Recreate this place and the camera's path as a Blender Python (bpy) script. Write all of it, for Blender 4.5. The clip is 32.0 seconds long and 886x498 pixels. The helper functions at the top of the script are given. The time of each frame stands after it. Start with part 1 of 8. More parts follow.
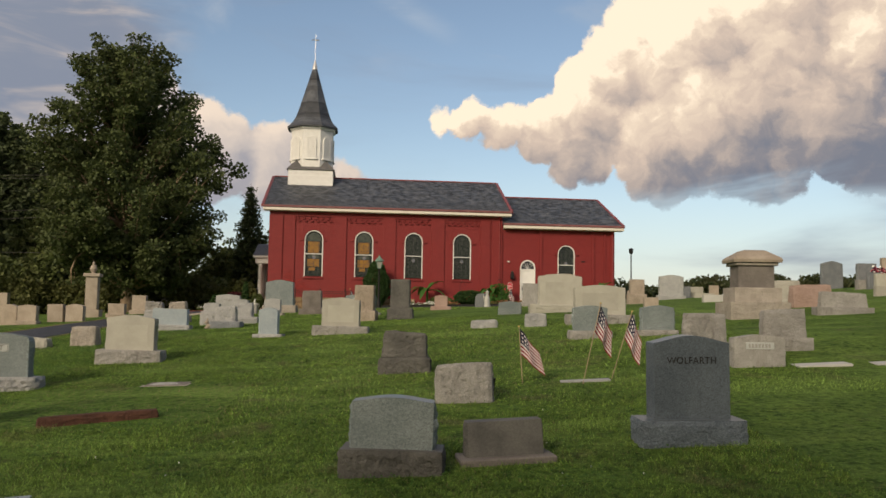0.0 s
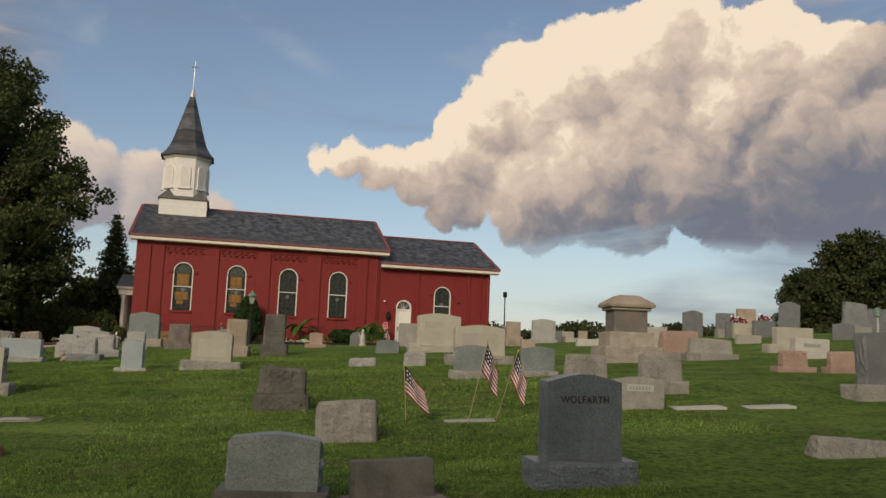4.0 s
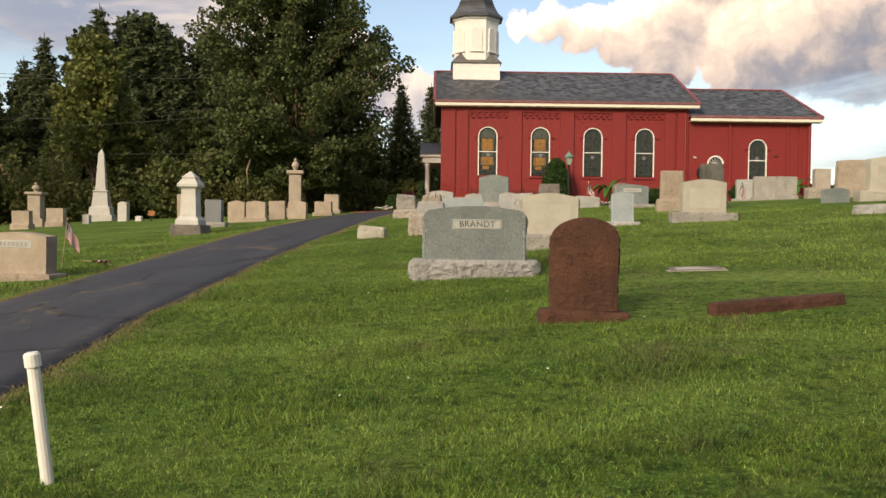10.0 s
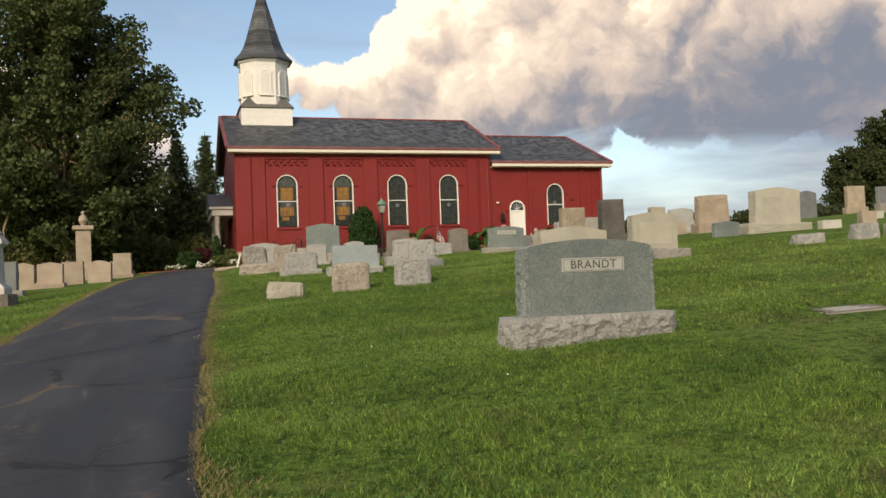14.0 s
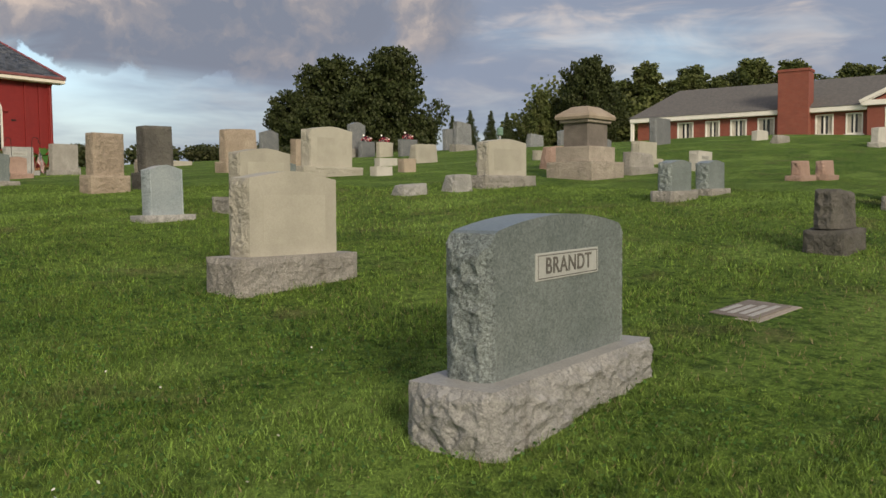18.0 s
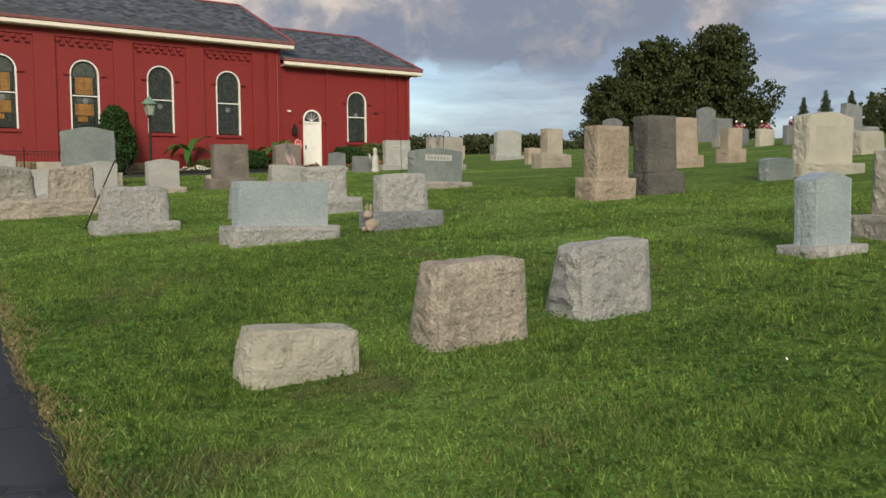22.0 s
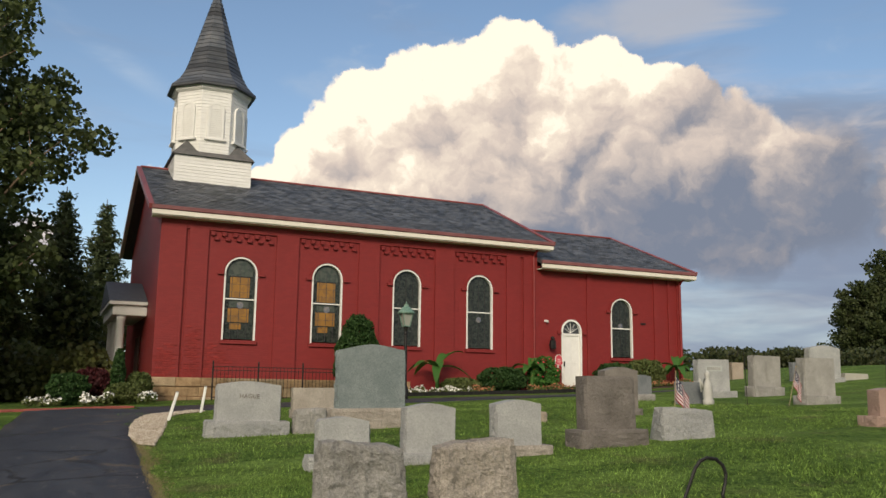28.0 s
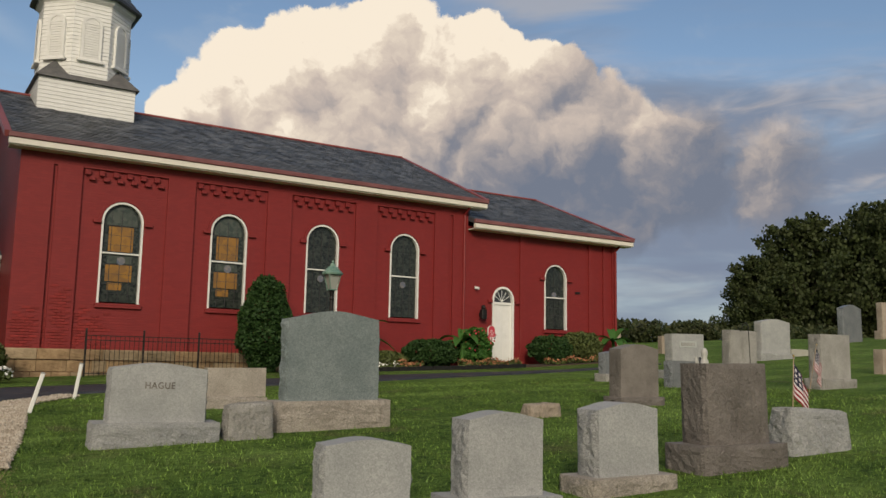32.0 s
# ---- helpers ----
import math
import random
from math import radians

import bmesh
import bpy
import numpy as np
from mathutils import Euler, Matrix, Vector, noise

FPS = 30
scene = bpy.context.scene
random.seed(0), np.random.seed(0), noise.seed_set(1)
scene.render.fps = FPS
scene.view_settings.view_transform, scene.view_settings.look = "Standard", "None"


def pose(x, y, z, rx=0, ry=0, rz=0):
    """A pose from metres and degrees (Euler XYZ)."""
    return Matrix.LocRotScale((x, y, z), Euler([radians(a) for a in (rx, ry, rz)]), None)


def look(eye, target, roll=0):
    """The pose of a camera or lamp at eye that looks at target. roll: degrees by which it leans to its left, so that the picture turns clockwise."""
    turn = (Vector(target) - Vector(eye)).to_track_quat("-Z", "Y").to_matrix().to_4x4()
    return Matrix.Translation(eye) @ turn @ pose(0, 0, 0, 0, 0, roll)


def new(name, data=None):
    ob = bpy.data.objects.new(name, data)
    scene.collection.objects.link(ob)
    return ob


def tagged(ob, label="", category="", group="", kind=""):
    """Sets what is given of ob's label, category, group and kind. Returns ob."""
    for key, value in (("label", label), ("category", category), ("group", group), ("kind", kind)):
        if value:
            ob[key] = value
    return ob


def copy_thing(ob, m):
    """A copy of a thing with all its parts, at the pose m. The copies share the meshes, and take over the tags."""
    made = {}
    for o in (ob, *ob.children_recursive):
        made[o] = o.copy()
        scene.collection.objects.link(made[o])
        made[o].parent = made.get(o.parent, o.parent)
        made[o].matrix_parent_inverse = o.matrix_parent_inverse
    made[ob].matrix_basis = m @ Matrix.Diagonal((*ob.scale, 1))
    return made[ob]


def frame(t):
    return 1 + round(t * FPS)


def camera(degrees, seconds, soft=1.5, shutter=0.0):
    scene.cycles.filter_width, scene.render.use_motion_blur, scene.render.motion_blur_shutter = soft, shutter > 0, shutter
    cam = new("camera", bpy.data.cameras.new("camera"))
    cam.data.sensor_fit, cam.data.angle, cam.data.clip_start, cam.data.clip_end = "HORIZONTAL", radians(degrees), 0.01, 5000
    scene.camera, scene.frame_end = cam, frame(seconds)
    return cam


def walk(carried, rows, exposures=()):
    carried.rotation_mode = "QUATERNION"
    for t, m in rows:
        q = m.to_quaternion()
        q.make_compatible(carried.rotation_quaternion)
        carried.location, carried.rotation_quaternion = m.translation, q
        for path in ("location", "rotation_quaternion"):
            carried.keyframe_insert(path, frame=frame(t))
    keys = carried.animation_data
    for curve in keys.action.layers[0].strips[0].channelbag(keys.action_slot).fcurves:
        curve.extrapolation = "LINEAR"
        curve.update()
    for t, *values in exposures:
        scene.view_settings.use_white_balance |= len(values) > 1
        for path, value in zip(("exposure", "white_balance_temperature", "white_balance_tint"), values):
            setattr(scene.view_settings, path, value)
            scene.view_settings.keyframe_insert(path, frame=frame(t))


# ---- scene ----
cam = camera(54.4, 32.0, shutter=0.1)
PATH = [
    (0, (1.081, -0.151, 1.671), (1.278, 1.832, 1.830), 0.98),
    (0.5, (1.101, 0.007, 1.669), (1.463, 1.960, 1.908), 0.90),
    (1, (1.093, 0.101, 1.663), (1.542, 2.029, 1.947), 1.16),
    (1.5, (1.094, 0.179, 1.651), (1.606, 2.086, 1.970), 1.50),
    (2, (1.091, 0.239, 1.640), (1.656, 2.128, 1.980), 1.74),
    (2.5, (1.094, 0.283, 1.635), (1.682, 2.161, 1.990), 1.56),
    (4.5, (0.778, 0.224, 1.580), (1.103, 2.189, 1.762), 2.77),
    (5, (0.449, 0.438, 1.554), (0.505, 2.436, 1.640), 2.49),
    (5.5, (0.028, 0.637, 1.521), (-0.046, 2.635, 1.552), 2.10),
    (6, (-0.430, 0.903, 1.460), (-0.696, 2.886, 1.469), 1.57),
    (6.5, (-0.916, 1.246, 1.413), (-1.268, 3.216, 1.394), 1.22),
    (7, (-1.346, 1.513, 1.375), (-1.648, 3.490, 1.368), -0.65),
    (7.5, (-1.819, 1.734, 1.339), (-2.184, 3.700, 1.303), -1.99),
    (8, (-2.364, 2.005, 1.291), (-2.798, 3.955, 1.201), -2.04),
    (8.5, (-2.993, 2.278, 1.250), (-3.499, 4.212, 1.188), -2.59),
    (9, (-3.618, 2.466, 1.191), (-4.001, 4.428, 1.113), -1.00),
    (9.5, (-4.271, 2.676, 1.136), (-4.456, 4.666, 1.084), 0.53),
    (10, (-4.820, 2.840, 1.104), (-4.799, 4.839, 1.049), 0.66),
    (10.5, (-5.341, 3.068, 1.072), (-5.274, 5.067, 1.032), -1.11),
    (11, (-5.821, 3.411, 1.034), (-5.600, 5.398, 0.976), -0.60),
    (11.5, (-6.285, 3.847, 1.004), (-5.971, 5.821, 0.950), -2.04),
    (12, (-6.682, 4.341, 0.997), (-6.291, 6.303, 0.960), -2.29),
    (12.5, (-6.974, 4.934, 0.996), (-6.529, 6.884, 0.970), -3.65),
    (13, (-7.273, 5.462, 1.009), (-6.775, 7.399, 0.999), -4.22),
    (13.5, (-7.532, 6.007, 1.035), (-6.985, 7.930, 1.040), -3.58),
    (14, (-7.747, 6.524, 1.063), (-7.151, 8.432, 1.127), -2.15),
    (14.5, (-7.860, 7.143, 1.096), (-7.195, 9.024, 1.227), -1.60),
    (16.5, (-8.064, 9.572, 1.293), (-7.103, 11.324, 1.384), 0.80),
    (17, (-7.965, 10.219, 1.351), (-6.662, 11.736, 1.389), 0.43),
    (17.5, (-7.889, 10.843, 1.385), (-6.363, 12.135, 1.333), 0.08),
    (18, (-7.758, 11.477, 1.425), (-6.127, 12.628, 1.302), -0.54),
    (18.5, (-7.763, 12.120, 1.480), (-6.108, 13.234, 1.336), -1.32),
    (19, (-7.696, 12.724, 1.537), (-6.000, 13.776, 1.418), -1.19),
    (19.5, (-7.657, 13.365, 1.552), (-5.948, 14.398, 1.456), -0.89),
    (20, (-7.569, 14.102, 1.577), (-5.983, 15.319, 1.515), -1.67),
    (20.5, (-7.607, 14.776, 1.636), (-6.217, 16.208, 1.510), -2.01),
    (21, (-7.700, 15.446, 1.665), (-6.457, 17.007, 1.522), -1.71),
    (21.5, (-7.859, 15.986, 1.708), (-6.653, 17.579, 1.615), -0.54),
    (22, (-7.964, 16.518, 1.747), (-6.785, 18.127, 1.600), -0.35),
    (22.5, (-8.070, 17.142, 1.815), (-7.027, 18.846, 1.740), -1.25),
    (23, (-8.081, 17.766, 1.871), (-7.109, 19.514, 1.871), -1.20),
    (23.5, (-8.067, 18.339, 1.956), (-7.187, 20.129, 2.102), -0.85),
    (24, (-7.967, 18.944, 2.053), (-7.200, 20.762, 2.385), -0.72),
    (24.5, (-7.948, 19.547, 2.139), (-7.237, 21.364, 2.578), 0.45),
    (25, (-7.889, 20.121, 2.163), (-7.175, 21.947, 2.550), 0.65),
    (25.5, (-7.897, 20.716, 2.194), (-7.174, 22.551, 2.521), 0.45),
    (26, (-7.851, 21.379, 2.213), (-7.118, 23.211, 2.536), 0.76),
    (26.5, (-7.798, 22.120, 2.247), (-7.033, 23.936, 2.594), 1.38),
    (28.5, (-7.625, 24.797, 2.402), (-6.802, 26.590, 2.727), 0.62),
    (29, (-7.543, 25.313, 2.405), (-6.778, 27.137, 2.697), -0.02),
    (29.5, (-7.460, 25.972, 2.438), (-6.726, 27.819, 2.654), 0.35),
    (30, (-7.354, 26.508, 2.468), (-6.600, 28.350, 2.663), 1.46),
    (30.5, (-7.275, 27.117, 2.488), (-6.467, 28.933, 2.706), 3.20),
    (31, (-7.223, 27.665, 2.544), (-6.324, 29.432, 2.804), 4.27),
    (31.5, (-7.166, 28.327, 2.569), (-6.184, 30.049, 2.839), 3.32),
    (32, (-7.197, 28.905, 2.597), (-6.123, 30.573, 2.861), 1.09),
]
EXPOSURES = [
    (0.0, 0.25, 6800, 11), (0.5, 0.08, 6800, 11), (1.0, -0.1, 6750, 11), (2.5, -0.25, 6700, 11), (4.5, 0.15, 6800, 12), (6.0, 0.82, 7200, 13), (7.0, 0.98, 7250, 13),
    (8.0, 1.10, 7300, 14), (9.0, 1.14, 7300, 14), (10.0, 0.84, 7100, 13), (11.0, 0.82, 7100, 12), (13.0, 0.75, 7000, 11), (15.5, 0.25, 6600, 10), (17.0, 0.08, 6600, 10),
    (18.0, 0.45, 6600, 10), (19.0, 0.72, 6500, 9), (21.0, 0.70, 6350, 7), (22.0, 0.60, 6300, 7), (23.0, 0.66, 6300, 8), (24.0, 0.32, 6300, 9), (25.0, 0.2, 6300, 9),
    (26.0, 0.32, 6300, 9), (29.0, 0.45, 6300, 9), (30.0, 0.62, 6300, 9), (31.0, 0.45, 6300, 9), (32.0, 0.1, 6300, 9)]
walk(cam, [(t, look(eye, target, roll)) for t, eye, target, roll in PATH], EXPOSURES)


# ---- world: evening sky with one great cumulus and broken layers ----
class Tree:
    """Short hand for wiring shader nodes."""

    def __init__(self, nt):
        self.nt = nt
        nt.nodes.clear()

    def node(self, kind, **props):
        n = self.nt.nodes.new(kind)
        for k, v in props.items():
            if k == "op":
                n.operation = v
            elif k == "blend":
                n.blend_type = v
            elif k == "dtype":
                n.data_type = v
            elif k == "dims":
                n.noise_dimensions = v
            elif k == "feature":
                n.feature = v
            elif k == "sky":
                n.sky_type = v
        return n

    def link(self, a, b):
        if isinstance(a, (int, float)):
            b.default_value = a
        elif isinstance(a, (tuple, list)):
            b.default_value = tuple(a) if len(a) == len(b.default_value) else (*a, 1.0)
        else:
            self.nt.links.new(a, b)

    def math(self, op, a, b=0.0, c=0.0, clamp=False):
        n = self.node("ShaderNodeMath", op=op)
        n.use_clamp = clamp
        self.link(a, n.inputs[0])
        self.link(b, n.inputs[1])
        self.link(c, n.inputs[2])
        return n.outputs[0]

    def vmath(self, op, a, b=(0, 0, 0)):
        n = self.node("ShaderNodeVectorMath", op=op)
        self.link(a, n.inputs[0])
        self.link(b, n.inputs[1])
        return n.outputs[0]

    def mix(self, f, a, b, blend="MIX"):
        n = self.node("ShaderNodeMix", dtype="RGBA", blend=blend)
        self.link(f, n.inputs[0])
        self.link(a, n.inputs[6])
        self.link(b, n.inputs[7])
        return n.outputs[2]

    def noise(self, vec, scale, detail=3.0, rough=0.55, distort=0.0):
        n = self.node("ShaderNodeTexNoise")
        self.link(vec, n.inputs["Vector"])
        for k, v in (("Scale", scale), ("Detail", detail), ("Roughness", rough), ("Distortion", distort)):
            n.inputs[k].default_value = v
        return n.outputs["Fac"]

    def band(self, x, lo, hi):
        n = self.node("ShaderNodeMapRange")
        n.interpolation_type = "SMOOTHSTEP"
        self.link(x, n.inputs[0])
        self.link(lo, n.inputs[1])
        self.link(hi, n.inputs[2])
        return n.outputs[0]


def build_world():
    world = bpy.data.worlds.new("evening_sky")
    scene.world = world
    world.use_nodes = True
    T = Tree(world.node_tree)
    co = T.node("ShaderNodeTexCoord").outputs["Generated"]
    sep = T.node("ShaderNodeSeparateXYZ")
    T.link(co, sep.inputs[0])
    X, Y, Z = sep.outputs
    az = T.math("MULTIPLY", T.math("ARCTAN2", X, Y), 57.2958)
    el = T.math("MULTIPLY", T.math("ARCSINE", Z), 57.2958)
    # clear sky
    sky = T.node("ShaderNodeTexSky", sky="NISHITA")
    sky.sun_disc = False
    sky.sun_elevation, sky.sun_rotation = radians(SUN_EL), radians(SUN_AZ)
    sky.air_density, sky.dust_density, sky.ozone_density = 1.0, 0.6, 1.6
    clear = T.mix(1.0, sky.outputs[0], (SKY * 1.06, SKY * 1.0, SKY * 0.95), "MULTIPLY")
    # a vector in degrees for the cloud noises
    comb = T.node("ShaderNodeCombineXYZ")
    T.link(az, comb.inputs[0])
    T.link(el, comb.inputs[1])
    p = comb.outputs[0]
    big = T.noise(p, 0.085, 6.0, 0.55, 0.3)

    def lobe(a, e, ra, re):
        u = T.math("DIVIDE", T.math("SUBTRACT", az, a), ra)
        v = T.math("DIVIDE", T.math("SUBTRACT", el, e), re)
        return T.math("SUBTRACT", 1.0, T.math("SQRT", T.math("ADD", T.math("MULTIPLY", u, u), T.math("MULTIPLY", v, v))))

    # the great cumulus: rounded heads in two ranks, lit from the west and above
    BACK = ((29, 18.7, 5.8), (24.2, 17.6, 5.6), (19.6, 17.0, 4.5), (15.8, 13.8, 3.6), (34.5, 17.4, 5.7), (38.6, 16.4, 5.1), (43.4, 14.0, 5.0), (48.5, 12.8, 4.6), (54.0, 12.0, 4.2), (20.5, 12.0, 4.4), (26.0, 12.0, 4.6), (33, 11.8, 4.6), (12.4, 12.4, 2.7), (9.6, 12.7, 2.0), (7.4, 13.0, 1.5), (5.6, 13.3, 1.1), (38.5, 10.8, 4.2), (44.0, 10.2, 4.0), (14.5, 10.6, 2.2))
    FRONT = ((24.0, 12.6, 4.2, 2.3), (20.0, 11.2, 2.8, 2.2), (29.0, 11.6, 3.4, 2.4), (36.5, 13.2, 4.2, 2.2), (41.5, 14.0, 3.6, 2.2), (47.0, 13.4, 3.0, 2.3), (33.0, 16.4, 3.0, 2.6), (22.0, 18.2, 2.4, 2.6), (27.5, 20.6, 2.4, 2.5), (16.5, 16.4, 1.9, 1.6), (38.6, 19.0, 2.4, 2.2))

    def dome(vec, a, e, r, z=0.0):
        n = T.node("ShaderNodeVectorMath", op="DISTANCE")
        T.link(vec, n.inputs[0])
        T.link((a, e, 0.0), n.inputs[1])
        return T.math("MULTIPLY_ADD", T.math("MULTIPLY", n.outputs["Value"], n.outputs["Value"]), -0.5 / r, 0.5 * r + z)

    def billow(vec, scale):
        n = T.noise(vec, scale, 3.0, 0.45)
        return T.math("ABSOLUTE", T.math("MULTIPLY_ADD", n, 2.0, -1.0))

    def heads(vec):
        """Height of the cloud's face towards the eye, and the bare outline field."""
        out = dome(vec, *BACK[0])
        for l in BACK[1:]:
            out = T.math("MAXIMUM", out, dome(vec, *l))
        h = T.math("MINIMUM", out, 2.3)
        for l in FRONT:
            h = T.math("SMOOTH_MAX", h, dome(vec, *l), 0.25)
        bumps = T.math("ADD", T.math("MULTIPLY", billow(vec, 0.17), 1.5), T.math("ADD", T.math("MULTIPLY", billow(vec, 0.42), 0.85), T.math("MULTIPLY", billow(vec, 0.95), 0.32)))
        return T.math("ADD", h, bumps), T.math("ADD", out, T.math("MULTIPLY", bumps, 0.75))

    warp = T.node("ShaderNodeTexNoise")
    T.link(p, warp.inputs["Vector"])
    warp.inputs["Scale"].default_value = 0.24
    warp.inputs["Detail"].default_value = 7.0
    warp.inputs["Roughness"].default_value = 0.62
    p2 = T.vmath("ADD", p, T.vmath("MULTIPLY", T.vmath("SUBTRACT", warp.outputs["Color"], (0.5, 0.5, 0.5)), (3.8, 3.4, 0.0)))
    face, field = heads(p2)
    toward, _ = heads(T.vmath("ADD", p2, (-0.75, 0.85, 0)))
    far_face, _ = heads(T.vmath("ADD", p2, (-2.0, 2.2, 0)))
    cumulus = T.band(field, 0.30, T.math("ADD", 0.62, T.math("MULTIPLY", T.band(az, 40.0, 56.0), 1.6)))
    relief = T.math("ADD", T.math("MULTIPLY", T.math("SUBTRACT", face, toward), 0.215), T.math("MULTIPLY", T.math("SUBTRACT", face, far_face), 0.07))
    lean = T.math("ADD", T.math("MULTIPLY", T.math("SUBTRACT", el, 15.0), 0.062), T.math("MULTIPLY", T.math("SUBTRACT", 29.0, az), 0.016))
    streaks = T.noise(T.vmath("MULTIPLY", p, (0.4, 1.3, 1)), 0.2, 4.0, 0.6, 0.5)
    ruffle = T.math("MULTIPLY", T.math("SUBTRACT", T.noise(p2, 0.55, 6.0, 0.6), 0.5), 0.75)
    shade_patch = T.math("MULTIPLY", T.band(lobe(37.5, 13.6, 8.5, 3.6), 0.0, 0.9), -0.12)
    lit = T.math("ADD", T.math("ADD", T.math("ADD", T.math("ADD", 0.56, ruffle), shade_patch), T.math("MINIMUM", T.math("MAXIMUM", lean, -0.36), 0.24)), T.math("MAXIMUM", relief, -0.22), clamp=True)
    ramp = T.node("ShaderNodeValToRGB")
    T.link(lit, ramp.inputs[0])
    e = ramp.color_ramp.elements
    e[0].position, e[0].color = 0.0, (0.165, 0.185, 0.235, 1)
    e[1].position, e[1].color = 1.0, (0.90, 0.77, 0.61, 1)
    for pos, col in ((0.22, (0.235, 0.230, 0.255, 1)), (0.45, (0.40, 0.345, 0.32, 1)), (0.68, (0.56, 0.46, 0.39, 1)), (0.88, (0.72, 0.60, 0.48, 1))):
        k = e.new(pos)
        k.color = col
    cum_col = ramp.outputs[0]
    # low grey-blue layers with rosy edges, thicker to the east and to the north-west
    stretched = T.vmath("MULTIPLY", p, (0.35, 1.5, 1))
    lay = T.noise(stretched, 0.12, 5.0, 0.55, 0.4)
    wisp = T.noise(T.vmath("MULTIPLY", p, (0.5, 1.6, 1)), 0.3, 4.0, 0.6, 0.6)
    east = T.math("MULTIPLY", T.band(az, 18.0, 46.0), T.band(el, 26.0, 14.0))
    west = T.math("MULTIPLY", T.band(az, -8.0, -18.0), T.band(el, 8.0, 11.5))
    behind = T.band(T.math("ABSOLUTE", az), 70.0, 110.0)
    high = T.math("MULTIPLY", T.band(el, 26.0, 55.0), 0.75)
    cover = T.math("MAXIMUM", T.math("MAXIMUM", east, west), T.math("MAXIMUM", behind, high))
    layer = T.band(T.math("ADD", T.math("MULTIPLY", cover, 0.42), T.math("MULTIPLY", T.math("SUBTRACT", lay, 0.5), 1.2)), -0.02, 0.48)
    rosy = T.band(T.math("ADD", wisp, T.math("MULTIPLY", T.math("SUBTRACT", lay, 0.5), -0.8)), 0.42, 0.84)
    lay_col = T.mix(rosy, (0.205, 0.24, 0.315), T.mix(T.band(el, 12.0, 5.0), (0.52, 0.45, 0.41), (0.30, 0.32, 0.36)))
    glow = T.math("MULTIPLY", T.band(T.math("COSINE", T.math("MULTIPLY", T.math("ADD", az, 128.0), 0.0174533)), 0.15, 0.85), T.band(el, -2.0, 6.0))
    lay_col = T.mix(T.math("MULTIPLY", glow, T.math("ADD", 0.45, T.math("MULTIPLY", lay, 0.5))), lay_col, (0.92, 0.75, 0.57))
    # cream heads low in the north, beside the spire
    LOW = ((-10.2, 10.3, 4.2), (-5.8, 9.6, 3.4), (-1.6, 8.0, 2.6), (-16, 11.5, 5.2), (-18.6, 14, 5.6), (-13.0, 9.0, 4.5), (-24, 15, 5.0))

    def low_heads(vec):
        h = dome(vec, *LOW[0])
        for l in LOW[1:]:
            h = T.math("SMOOTH_MAX", h, dome(vec, *l), 0.2)
        return T.math("ADD", h, T.math("ADD", T.math("MULTIPLY", billow(vec, 0.2), 1.3), T.math("MULTIPLY", billow(vec, 0.5), 0.6)))

    low = low_heads(p2)
    low_f = T.math("MULTIPLY", T.band(low, 0.45, 0.95), T.band(el, 3.0, 8.0))
    low_lit = T.math("ADD", T.math("MULTIPLY", T.math("SUBTRACT", low, low_heads(T.vmath("ADD", p2, (-0.9, 0.9, 0)))), 0.30), T.math("MULTIPLY", T.math("SUBTRACT", el, 9.0), 0.05))
    low_col = T.mix(T.band(low_lit, -0.35, 0.5), (0.30, 0.30, 0.34), (0.74, 0.63, 0.53))
    col = T.mix(T.math("MULTIPLY", T.band(el, 11.0, 0.0), 0.55), clear, T.mix(T.band(az, 22.0, 44.0), (0.42, 0.48, 0.56), (0.27, 0.33, 0.425)))
    thin = T.math("MULTIPLY", T.band(T.noise(T.vmath("MULTIPLY", p, (0.45, 1.0, 1)), 0.16, 5.0, 0.6, 0.8), 0.56, 0.80), 0.5)
    col = T.mix(thin, col, (0.36, 0.42, 0.50))
    col = T.mix(low_f, col, low_col)
    col = T.mix(layer, col, lay_col)
    # one faint vapour trail high over the spire
    trail = T.math("ABSOLUTE", T.math("ADD", T.math("MULTIPLY", T.math("SUBTRACT", az, 0.9), 0.445), T.math("MULTIPLY", T.math("SUBTRACT", el, 21.1), 0.895)))
    trail = T.math("MULTIPLY", T.band(trail, 1.1, 0.1), T.math("MULTIPLY", T.band(az, 8.0, 2.0), T.band(streaks, 0.3, 0.6)))
    col = T.mix(T.math("MULTIPLY", trail, 0.32), col, (0.50, 0.54, 0.58))
    scrap = T.math("MULTIPLY", T.band(T.math("ADD", lobe(40, 24.6, 9.0, 3.2), T.math("MULTIPLY", T.math("SUBTRACT", streaks, 0.5), 1.6)), 0.1, 0.7), 0.6)
    col = T.mix(scrap, col, (0.44, 0.41, 0.40))
    base_fade = T.band(T.math("ADD", el, T.math("MULTIPLY", T.math("SUBTRACT", streaks, 0.5), 6.0)), 6.0, 9.4)
    col = T.mix(T.math("MULTIPLY", cumulus, base_fade), col, cum_col)
    bg = T.node("ShaderNodeBackground")
    T.link(col, bg.inputs[0])
    bg.inputs[1].default_value = 1.0
    out = T.node("ShaderNodeOutputWorld")
    T.nt.links.new(bg.outputs[0], out.inputs[0])


